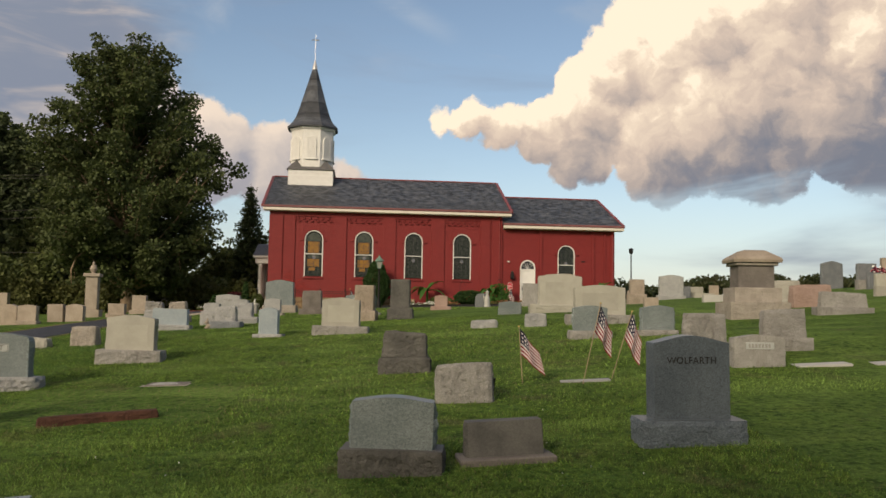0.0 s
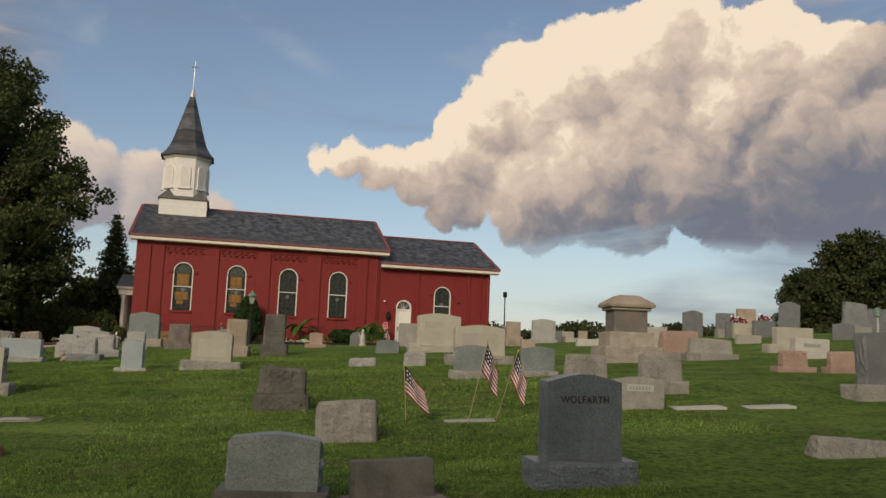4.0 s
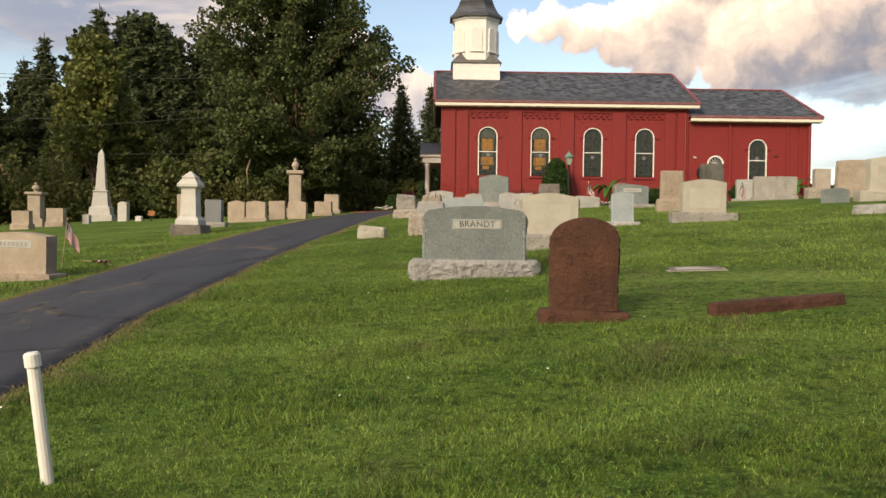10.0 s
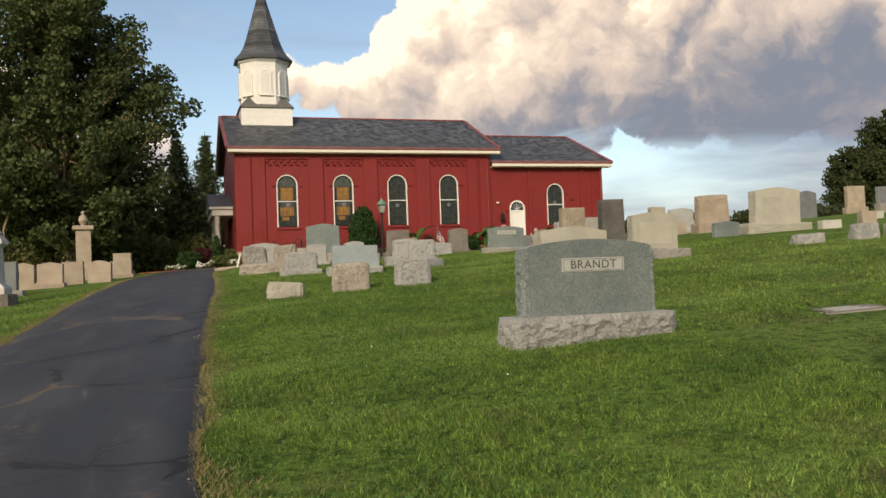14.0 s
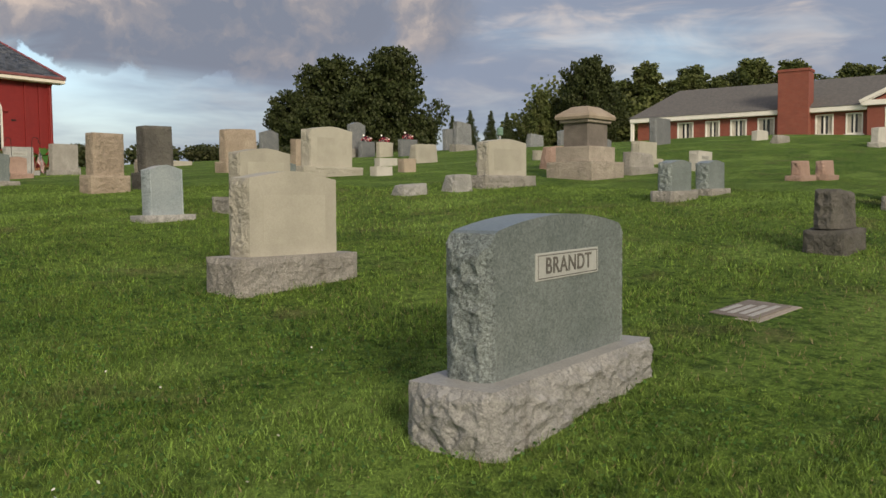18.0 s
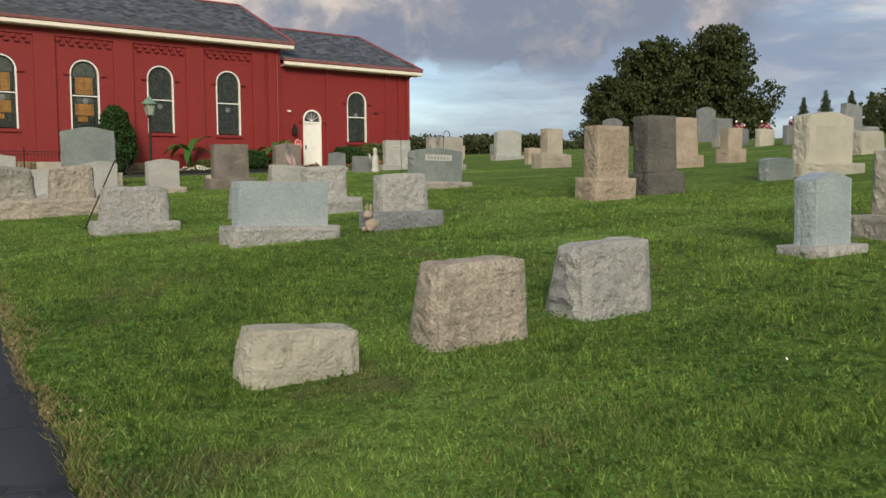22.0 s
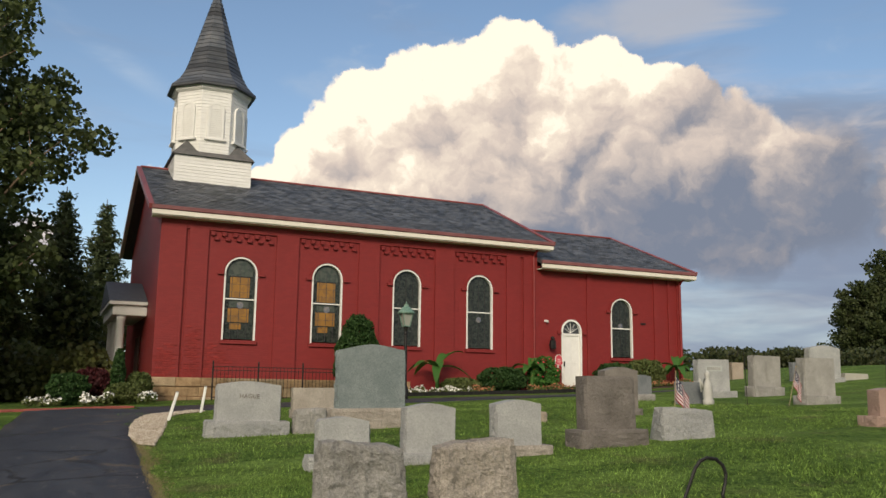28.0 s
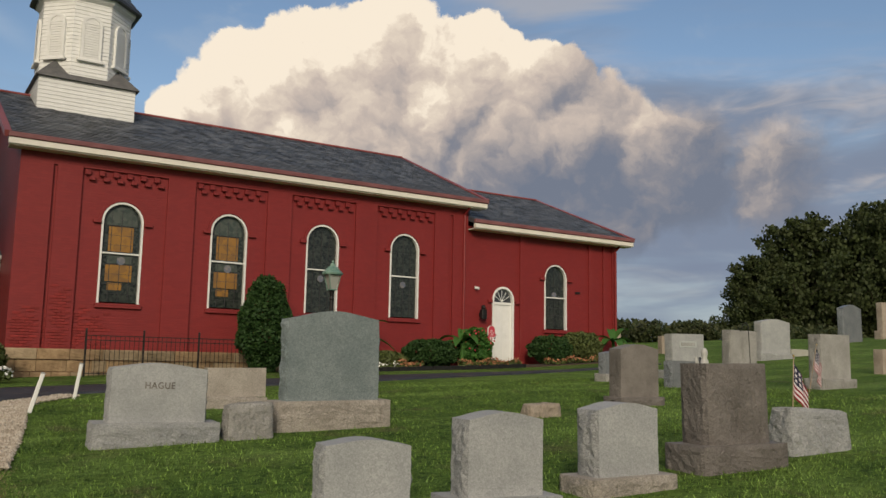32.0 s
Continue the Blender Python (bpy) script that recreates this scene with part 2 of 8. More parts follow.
SUN_EL, SUN_AZ, SKY = 24.0, 212.0, 0.105
build_world()
lamp_data = bpy.data.lights.new("sun", "SUN")
lamp_data.energy, lamp_data.angle, lamp_data.color = 2.3, radians(16), (1.0, 0.86, 0.67)
sun = new("sun", lamp_data)
sun_dir = Vector((math.sin(radians(SUN_AZ)) * math.cos(radians(SUN_EL)), math.cos(radians(SUN_AZ)) * math.cos(radians(SUN_EL)), math.sin(radians(SUN_EL))))
sun.matrix_world = look(sun_dir * 60, (0, 0, 0))


# ---- materials ----
def surface(name, a, b, scale=6.0, rough=0.75, bump=0.3, fine=60.0, metal=0.0, spot=None, spot_scale=2.0, spot_at=0.62, vary=0.12, spec=0.4, grain=0.35):
    """Two tones in a noise, finer grain over it, an optional stain colour, fine relief."""
    m = bpy.data.materials.new(name)
    m.use_nodes = True
    T = Tree(m.node_tree)
    co = T.node("ShaderNodeTexCoord").outputs["Object"]
    info = T.node("ShaderNodeObjectInfo")
    off = T.node("ShaderNodeCombineXYZ")
    T.link(T.math("MULTIPLY", info.outputs["Random"], 37.0), off.inputs[0])
    T.link(T.math("MULTIPLY", info.outputs["Random"], 11.0), off.inputs[2])
    p = T.vmath("ADD", co, off.outputs[0])
    n1 = T.noise(p, scale, 4.0, 0.6)
    n2 = T.noise(p, fine, 3.0, 0.65)
    col = T.mix(T.band(n1, 0.3, 0.7), a, b)
    g = T.math("ADD", 1.0 - grain * 0.5, T.math("MULTIPLY", n2, grain))
    g = T.math("MULTIPLY", g, T.math("ADD", 1.0 - vary * 0.5, T.math("MULTIPLY", info.outputs["Random"], vary)))
    gc = T.node("ShaderNodeCombineColor")
    for i in range(3):
        T.link(g, gc.inputs[i])
    col = T.mix(1.0, col, gc.outputs[0], "MULTIPLY")
    if spot:
        n3 = T.noise(p, spot_scale, 5.0, 0.65)
        col = T.mix(T.band(n3, spot_at, spot_at + 0.12), col, spot)
    bs = T.node("ShaderNodeBsdfPrincipled")
    T.link(col, bs.inputs["Base Color"])
    T.link(T.math("ADD", rough - 0.08, T.math("MULTIPLY", n1, 0.16)), bs.inputs["Roughness"])
    bs.inputs["Metallic"].default_value = metal
    bs.inputs["Specular IOR Level"].default_value = spec
    if bump:
        bp = T.node("ShaderNodeBump")
        bp.inputs["Strength"].default_value = bump
        bp.inputs["Distance"].default_value = 0.02
        T.link(T.math("ADD", n2, T.math("MULTIPLY", n1, 1.5)), bp.inputs["Height"])
        T.link(bp.outputs[0], bs.inputs["Normal"])
    out = T.node("ShaderNodeOutputMaterial")
    T.nt.links.new(bs.outputs[0], out.inputs[0])
    return m


def granite(name, a, b, stain, stain_at, rough, salt, kind):
    """Grains of dark and light minerals; kind: dressed face, pitched face broken into facets, or sawn top."""
    m = bpy.data.materials.new(name)
    m.use_nodes = True
    T = Tree(m.node_tree)
    co = T.node("ShaderNodeTexCoord").outputs["Object"]
    info = T.node("ShaderNodeObjectInfo")
    off = T.node("ShaderNodeCombineXYZ")
    T.link(T.math("MULTIPLY", info.outputs["Random"], 37.0), off.inputs[0])
    T.link(T.math("MULTIPLY", info.outputs["Random"], 11.0), off.inputs[2])
    p = T.vmath("ADD", co, off.outputs[0])

    def grains(scale):
        v = T.node("ShaderNodeTexVoronoi")
        T.link(p, v.inputs["Vector"])
        v.inputs["Scale"].default_value = scale
        sc = T.node("ShaderNodeSeparateColor")
        T.link(v.outputs["Color"], sc.inputs[0])
        return sc.outputs[0]

    pitched = kind == "pitched"
    cloud = T.noise(p, 2.6, 5.0, 0.6)
    grit = T.math("ADD", T.math("MULTIPLY", grains(170.0), 0.6), T.math("MULTIPLY", grains(75.0), 0.4))
    weather = T.noise(T.vmath("MULTIPLY", p, (5.0, 5.0, 1.1)), 1.1, 5.0, 0.65)
    lich = T.noise(p, 6.5, 6.0, 0.7)
    col = T.mix(T.band(cloud, 0.3, 0.7), a, b)
    col = T.mix(T.math("MULTIPLY", T.band(weather, stain_at, stain_at + 0.22), 0.75 if pitched else 0.5), col, stain)
    col = T.mix(T.math("MULTIPLY", T.band(lich, stain_at + 0.05, stain_at + 0.14), 0.6 if pitched else 0.35), col, tuple(v * 0.65 for v in stain))
    amp = salt * (1.3 if pitched else 0.7 if kind == "sawn" else 1.0)
    g = T.math("ADD", 1.0 - amp * 0.5, T.math("MULTIPLY", grit, amp))
    g = T.math("MULTIPLY", g, T.math("ADD", 0.92, T.math("MULTIPLY", info.outputs["Random"], 0.16)))
    bs = T.node("ShaderNodeBsdfPrincipled")
    bp = T.node("ShaderNodeBump")
    if pitched:
        warp = T.node("ShaderNodeTexNoise")
        T.link(p, warp.inputs["Vector"])
        warp.inputs["Scale"].default_value = 9.0
        warp.inputs["Detail"].default_value = 3.0
        wp = T.vmath("ADD", p, T.vmath("MULTIPLY", warp.outputs["Color"], (0.26, 0.26, 0.26)))
        v2 = T.node("ShaderNodeTexVoronoi")
        T.link(wp, v2.inputs["Vector"])
        v2.inputs["Scale"].default_value = 19.0
        height = T.math("ADD", T.math("MULTIPLY", v2.outputs["Distance"], 0.55), T.math("ADD", T.math("MULTIPLY", grit, 0.22), T.math("MULTIPLY", T.noise(wp, 14.0, 7.0, 0.72), 1.5)))
        bp.inputs["Strength"].default_value = 0.75
        bp.inputs["Distance"].default_value = 0.032
    else:
        height = T.math("ADD", T.math("MULTIPLY", grit, 0.3), T.math("MULTIPLY", lich, 0.4))
        bp.inputs["Strength"].default_value = 0.22 if kind == "dressed" else 0.08
        bp.inputs["Distance"].default_value = 0.008
    gc = T.node("ShaderNodeCombineColor")
    for i in range(3):
        T.link(g, gc.inputs[i])
    col = T.mix(1.0, col, gc.outputs[0], "MULTIPLY")
    T.link(col, bs.inputs["Base Color"])
    T.link(T.math("ADD", rough - 0.08, T.math("MULTIPLY", cloud, 0.16)), bs.inputs["Roughness"])
    bs.inputs["Specular IOR Level"].default_value = 0.5 if kind == "sawn" else 0.35
    T.link(height, bp.inputs["Height"])
    T.link(bp.outputs[0], bs.inputs["Normal"])
    out = T.node("ShaderNodeOutputMaterial")
    T.nt.links.new(bs.outputs[0], out.inputs[0])
    return m


# two tones, stain, where the stain begins, roughness, strength of the grain
STONE = {
    "grey": ((0.125, 0.137, 0.147), (0.165, 0.178, 0.187), (0.090, 0.094, 0.094), 0.62, 0.6, 0.7),
    "steel": ((0.070, 0.088, 0.106), (0.098, 0.120, 0.140), (0.085, 0.094, 0.098), 0.66, 0.55, 0.8),
    "rgrey": ((0.235, 0.230, 0.214), (0.325, 0.318, 0.298), (0.135, 0.125, 0.108), 0.55, 0.88, 0.5),
    "lgrey": ((0.270, 0.278, 0.276), (0.345, 0.350, 0.345), (0.185, 0.180, 0.162), 0.60, 0.8, 0.5),
    "green": ((0.128, 0.156, 0.158), (0.172, 0.202, 0.202), (0.24, 0.25, 0.24), 0.66, 0.5, 0.85),
    "blue": ((0.238, 0.290, 0.320), (0.290, 0.338, 0.362), (0.200, 0.224, 0.230), 0.64, 0.5, 0.5),
    "cream": ((0.325, 0.318, 0.272), (0.385, 0.376, 0.325), (0.24, 0.232, 0.195), 0.66, 0.75, 0.16),
    "tan": ((0.282, 0.236, 0.186), (0.360, 0.308, 0.248), (0.172, 0.146, 0.118), 0.58, 0.85, 0.4),
    "tan2": ((0.265, 0.240, 0.206), (0.350, 0.318, 0.275), (0.140, 0.122, 0.100), 0.56, 0.88, 0.6),
    "dark": ((0.078, 0.077, 0.072), (0.128, 0.125, 0.114), (0.045, 0.045, 0.042), 0.58, 0.88, 0.4),
    "brown": ((0.130, 0.117, 0.105), (0.192, 0.174, 0.158), (0.078, 0.072, 0.066), 0.58, 0.88, 0.4),
    "white": ((0.4, 0.398, 0.372), (0.48, 0.478, 0.45), (0.24, 0.232, 0.2), 0.58, 0.8, 0.2),
    "pink": ((0.300, 0.210, 0.172), (0.365, 0.265, 0.225), (0.192, 0.140, 0.118), 0.60, 0.8, 0.4),
    "rust": ((0.062, 0.029, 0.019), (0.100, 0.046, 0.030), (0.032, 0.021, 0.016), 0.54, 0.92, 0.5),
}
# M: dressed faces, R: rock-pitched faces, P: sawn tops of the same stone
M = {k: granite(k + "_stone_dressed", *v, "dressed") for k, v in STONE.items()}
P = {k: granite(k + "_stone_sawn", *v[:4], max(0.34, v[4] - 0.2), v[5], "sawn") for k, v in STONE.items()}
R = {}
for k, v in STONE.items():
    # freshly broken faces of the polished stones are paler
    f = 1.45 if k in ("grey", "steel", "green", "blue") else 1.08
    R[k] = granite(k + "_stone_pitched", tuple(c * f for c in v[0]), tuple(c * f for c in v[1]), v[2], v[3], max(v[4], 0.8), v[5], "pitched")
# near-black colour stands in for the shadow inside cut letters
LETTER = surface("cut_lettering_shadow", (0.012, 0.012, 0.012), (0.025, 0.025, 0.025), 20, 0.9, 0)
PANEL = surface("frosted_granite_panel", (0.33, 0.355, 0.345), (0.38, 0.40, 0.39), 10, 0.8, 0.15, 120)
GUTTER_RED = surface("weathered_gutter_paint", (0.150, 0.055, 0.055), (0.205, 0.085, 0.085), 2, 0.45, 0.1, 30, vary=0.3)
WHITE = surface("white_paint", (0.70, 0.70, 0.67), (0.76, 0.76, 0.73), 3, 0.55, 0.1, 40, vary=0.05, grain=0.12)
CREAM_TRIM = surface("cream_trim_paint", (0.68, 0.64, 0.56), (0.73, 0.69, 0.61), 3, 0.55, 0.1, 40, vary=0.05, grain=0.12)
RED_TRIM = surface("dull_red_trim", (0.20, 0.045, 0.045), (0.26, 0.07, 0.065), 3, 0.45, 0.1, 30)
METAL_DARK = surface("black_iron", (0.012, 0.012, 0.012), (0.03, 0.028, 0.026), 10, 0.5, 0.1, 60, metal=0.4)
ALU = surface("grey_metal", (0.45, 0.45, 0.45), (0.55, 0.55, 0.55), 10, 0.4, 0.1, 60, metal=0.6)
PATINA = surface("green_patina_metal", (0.10, 0.20, 0.16), (0.20, 0.30, 0.24), 12, 0.6, 0.2, 60, metal=0.2)
BARK = surface("bark", (0.06, 0.045, 0.032), (0.13, 0.10, 0.075), 6, 0.95, 1.0, 25)
PALE_BARK = surface("sunlit_pale_bark", (0.22, 0.15, 0.10), (0.34, 0.25, 0.17), 4, 0.95, 1.0, 18)
GOLD = surface("brass_gold", (0.55, 0.40, 0.12), (0.70, 0.52, 0.18), 5, 0.3, 0.05, 30, metal=0.8)


def foliage(name, a, b, c, size=0.35):
    """Leaves: each island its own tone, a little light through the blade."""
    m = bpy.data.materials.new(name)
    m.use_nodes = True
    T = Tree(m.node_tree)
    geo = T.node("ShaderNodeNewGeometry")
    r = geo.outputs["Random Per Island"]
    co = T.node("ShaderNodeTexCoord").outputs["Object"]
    n = T.noise(co, size, 3.0, 0.6)
    col = T.mix(r, a, b)
    col = T.mix(T.band(n, 0.42, 0.72), col, c)
    bs = T.node("ShaderNodeBsdfPrincipled")
    T.link(col, bs.inputs["Base Color"])
    bs.inputs["Roughness"].default_value = 0.6
    bs.inputs["Specular IOR Level"].default_value = 0.25
    tr = T.node("ShaderNodeBsdfTranslucent")
    T.link(col, tr.inputs[0])
    mx = T.node("ShaderNodeMixShader")
    mx.inputs[0].default_value = 0.25
    T.nt.links.new(bs.outputs[0], mx.inputs[1])
    T.nt.links.new(tr.outputs[0], mx.inputs[2])
    out = T.node("ShaderNodeOutputMaterial")
    T.nt.links.new(mx.outputs[0], out.inputs[0])
    return m


LEAF_OAK = foliage("oak_leaves", (0.044, 0.064, 0.024), (0.098, 0.126, 0.040), (0.076, 0.094, 0.035))
LEAF_WOOD = foliage("woodland_leaves", (0.055, 0.080, 0.024), (0.125, 0.155, 0.048), (0.128, 0.142, 0.050))
LEAF_HILL = foliage("hill_maple_leaves", (0.026, 0.040, 0.014), (0.060, 0.078, 0.024), (0.050, 0.062, 0.022))
LEAF_OLIVE = foliage("olive_leaves", (0.070, 0.085, 0.026), (0.135, 0.140, 0.045), (0.085, 0.095, 0.030))
LEAF_LIGHT_DARK = foliage("dull_hedge_leaves", (0.03, 0.05, 0.02), (0.075, 0.085, 0.032), (0.06, 0.065, 0.03), 0.5)
LEAF_PINE = foliage("conifer_needles", (0.038, 0.058, 0.026), (0.084, 0.110, 0.044), (0.070, 0.086, 0.037))
LEAF_LIGHT = foliage("yellow_green_leaves", (0.11, 0.135, 0.036), (0.19, 0.205, 0.056), (0.10, 0.13, 0.038))
LEAF_YEW = foliage("clipped_evergreen", (0.018, 0.050, 0.014), (0.048, 0.095, 0.024), (0.030, 0.068, 0.018), 2.5)
LEAF_LUSH = foliage("lush_broad_leaf", (0.035, 0.11, 0.022), (0.09, 0.21, 0.04), (0.06, 0.15, 0.03))
CLOVER = foliage("clover_leaf", (0.035, 0.095, 0.018), (0.095, 0.200, 0.044), (0.05, 0.125, 0.022), 2.0)
STRAW = foliage("straw_blades", (0.22, 0.18, 0.085), (0.30, 0.26, 0.14), (0.16, 0.15, 0.06))


def turf_patches(T, col):
    """Bright and dull patches of the turf, brown worn spots: one pattern for soil and blades."""
    co = T.node("ShaderNodeTexCoord").outputs["Object"]
    flat = T.vmath("MULTIPLY", co, (1, 1, 0))
    a = T.noise(flat, 1.1, 5.0, 0.62, 0.6)
    b = T.noise(T.vmath("ADD", T.vmath("MULTIPLY", flat, (0.6, 1.3, 0)), (17, 5, 0)), 0.55, 4.0, 0.6, 0.5)
    c = T.noise(T.vmath("ADD", flat, (3, 41, 0)), 0.85, 5.0, 0.65, 0.4)
    d = T.noise(T.vmath("ADD", flat, (61, 9, 0)), 8.5, 4.0, 0.65, 0.5)
    e = T.noise(T.vmath("ADD", flat, (7, 23, 0)), 24.0, 3.0, 0.6)
    col = T.mix(T.math("MULTIPLY", T.band(a, 0.54, 0.36), 0.55), col, (0.040, 0.086, 0.016))
    col = T.mix(T.math("MULTIPLY", T.band(d, 0.53, 0.36), 0.80), col, (0.024, 0.056, 0.011))
    col = T.mix(T.math("MULTIPLY", T.band(e, 0.52, 0.68), 0.75), col, (0.205, 0.305, 0.064))
    col = T.mix(T.math("MULTIPLY", T.band(b, 0.48, 0.66), 0.80), col, (0.180, 0.280, 0.062))
    return T.mix(T.math("MULTIPLY", T.band(c, 0.55, 0.70), 0.62), col, (0.135, 0.125, 0.062))


def blades():
    m = bpy.data.materials.new("lawn_blades")
    m.use_nodes = True
    T = Tree(m.node_tree)
    r = T.node("ShaderNodeNewGeometry").outputs["Random Per Island"]
    col = turf_patches(T, (0.142, 0.226, 0.040))
    g = T.node("ShaderNodeCombineColor")
    amt = T.math("ADD", 0.50, T.math("MULTIPLY", T.math("POWER", r, 2.0), 1.75))
    for i in range(3):
        T.link(amt, g.inputs[i])
    col = T.mix(1.0, col, g.outputs[0], "MULTIPLY")
    bs = T.node("ShaderNodeBsdfPrincipled")
    T.link(col, bs.inputs["Base Color"])
    bs.inputs["Roughness"].default_value = 0.55
    bs.inputs["Specular IOR Level"].default_value = 0.3
    tr = T.node("ShaderNodeBsdfTranslucent")
    T.link(col, tr.inputs[0])
    mx = T.node("ShaderNodeMixShader")
    mx.inputs[0].default_value = 0.35
    T.nt.links.new(bs.outputs[0], mx.inputs[1])
    T.nt.links.new(tr.outputs[0], mx.inputs[2])
    out = T.node("ShaderNodeOutputMaterial")
    T.nt.links.new(mx.outputs[0], out.inputs[0])
    return m


BLADE = blades()


def lawn():
    """Mown grass: greens, worn straw-coloured patches, yellower streaks."""
    m = bpy.data.materials.new("mown_lawn")
    m.use_nodes = True
    T = Tree(m.node_tree)
    co = T.node("ShaderNodeTexCoord").outputs["Object"]
    big = T.noise(co, 0.22, 4.0, 0.6, 0.3)
    streak = T.noise(T.vmath("MULTIPLY", co, (0.35, 1.5, 1)), 0.9, 4.0, 0.6, 0.4)
    mid = T.noise(co, 3.2, 4.0, 0.65)
    tiny = T.noise(co, 55.0, 4.0, 0.7)
    clump = T.noise(co, 11.0, 5.0, 0.7)
    col = T.mix(T.band(big, 0.35, 0.65), (0.094, 0.172, 0.030), (0.138, 0.228, 0.042))
    col = T.mix(T.math("MULTIPLY", T.band(streak, 0.46, 0.68), 0.6), col, (0.150, 0.215, 0.046))
    col = turf_patches(T, col)
    col = T.mix(T.math("MULTIPLY", T.band(clump, 0.53, 0.38), 0.6), col, (0.032, 0.064, 0.010))
    shade = T.node("ShaderNodeCombineColor")
    g = T.math("ADD", 0.12, T.math("MULTIPLY", tiny, 1.8))
    for i in range(3):
        T.link(g, shade.inputs[i])
    col = T.mix(1.0, col, shade.outputs[0], "MULTIPLY")
    bs = T.node("ShaderNodeBsdfPrincipled")
    T.link(col, bs.inputs["Base Color"])
    bs.inputs["Roughness"].default_value = 0.95
    bs.inputs["Specular IOR Level"].default_value = 0.1
    bp = T.node("ShaderNodeBump")
    bp.inputs["Strength"].default_value = 0.9
    bp.inputs["Distance"].default_value = 0.04
    T.link(T.math("ADD", tiny, T.math("ADD", T.math("MULTIPLY", clump, 1.6), T.math("MULTIPLY", mid, 2.2))), bp.inputs["Height"])
    T.link(bp.outputs[0], bs.inputs["Normal"])
    out = T.node("ShaderNodeOutputMaterial")
    T.nt.links.new(bs.outputs[0], out.inputs[0])
    return m


def asphalt():
    """Sealed drive: blue-black, scuffed lighter tracks, fine cracks."""
    m = bpy.data.materials.new("sealed_asphalt")
    m.use_nodes = True
    T = Tree(m.node_tree)
    co = T.node("ShaderNodeTexCoord").outputs["Object"]
    warp = T.node("ShaderNodeTexNoise")
    T.link(co, warp.inputs["Vector"])
    warp.inputs["Scale"].default_value = 1.3
    warp.inputs["Detail"].default_value = 4.0
    cp = T.vmath("ADD", co, T.vmath("MULTIPLY", warp.outputs["Color"], (0.9, 0.9, 0.0)))
    cr = T.node("ShaderNodeTexVoronoi", feature="DISTANCE_TO_EDGE")
    T.link(cp, cr.inputs["Vector"])
    cr.inputs["Scale"].default_value = 0.42
    crack = T.band(cr.outputs["Distance"], 0.022, 0.007)
    crack = T.math("MULTIPLY", crack, T.band(T.noise(co, 0.9, 2.0), 0.36, 0.48))
    fine = T.node("ShaderNodeTexVoronoi", feature="DISTANCE_TO_EDGE")
    T.link(T.vmath("ADD", cp, T.vmath("MULTIPLY", warp.outputs["Color"], (0.5, 0.5, 0.0))), fine.inputs["Vector"])
    fine.inputs["Scale"].default_value = 1.5
    hair = T.math("MULTIPLY", T.band(fine.outputs["Distance"], 0.028, 0.010), T.band(T.noise(co, 0.6, 3.0), 0.50, 0.60))
    crack = T.math("MAXIMUM", crack, T.math("MULTIPLY", hair, 0.8))
    mid = T.noise(T.vmath("MULTIPLY", co, (1.6, 0.5, 1)), 1.4, 5.0, 0.62, 0.3)
    tiny = T.noise(co, 120.0, 3.0, 0.7)
    col = T.mix(T.band(mid, 0.4, 0.7), (0.019, 0.022, 0.031), (0.036, 0.040, 0.050))
    worn = T.noise(T.vmath("MULTIPLY", co, (2.5, 0.45, 1)), 2.2, 6.0, 0.7, 0.5)
    col = T.mix(T.math("MULTIPLY", T.band(worn, 0.60, 0.72), 0.5), col, (0.13, 0.125, 0.112))
    col = T.mix(T.math("MULTIPLY", T.band(tiny, 0.66, 0.78), 0.35), col, (0.12, 0.12, 0.12))
    dirt = T.math("MULTIPLY", T.band(T.noise(T.vmath("ADD", co, (9, 4, 0)), 7.0, 4.0, 0.7), 0.50, 0.62), T.band(T.noise(T.vmath("MULTIPLY", co, (1.4, 0.35, 1)), 1.0, 3.0), 0.54, 0.66))
    col = T.mix(T.math("MULTIPLY", dirt, 0.45), col, (0.115, 0.092, 0.066))
    col = T.mix(crack, col, T.mix(T.band(T.noise(co, 0.7, 2.0), 0.52, 0.60), (0.006, 0.006, 0.007), (0.085, 0.066, 0.045)))
    bs = T.node("ShaderNodeBsdfPrincipled")
    T.link(col, bs.inputs["Base Color"])
    T.link(T.math("ADD", 0.52, T.math("MULTIPLY", mid, 0.3)), bs.inputs["Roughness"])
    bp = T.node("ShaderNodeBump")
    bp.inputs["Strength"].default_value = 0.5
    bp.inputs["Distance"].default_value = 0.012
    T.link(T.math("SUBTRACT", T.math("ADD", T.math("MULTIPLY", tiny, 0.6), mid), T.math("MULTIPLY", crack, 2.0)), bp.inputs["Height"])
    T.link(bp.outputs[0], bs.inputs["Normal"])
    out = T.node("ShaderNodeOutputMaterial")
    T.nt.links.new(bs.outputs[0], out.inputs[0])
    return m


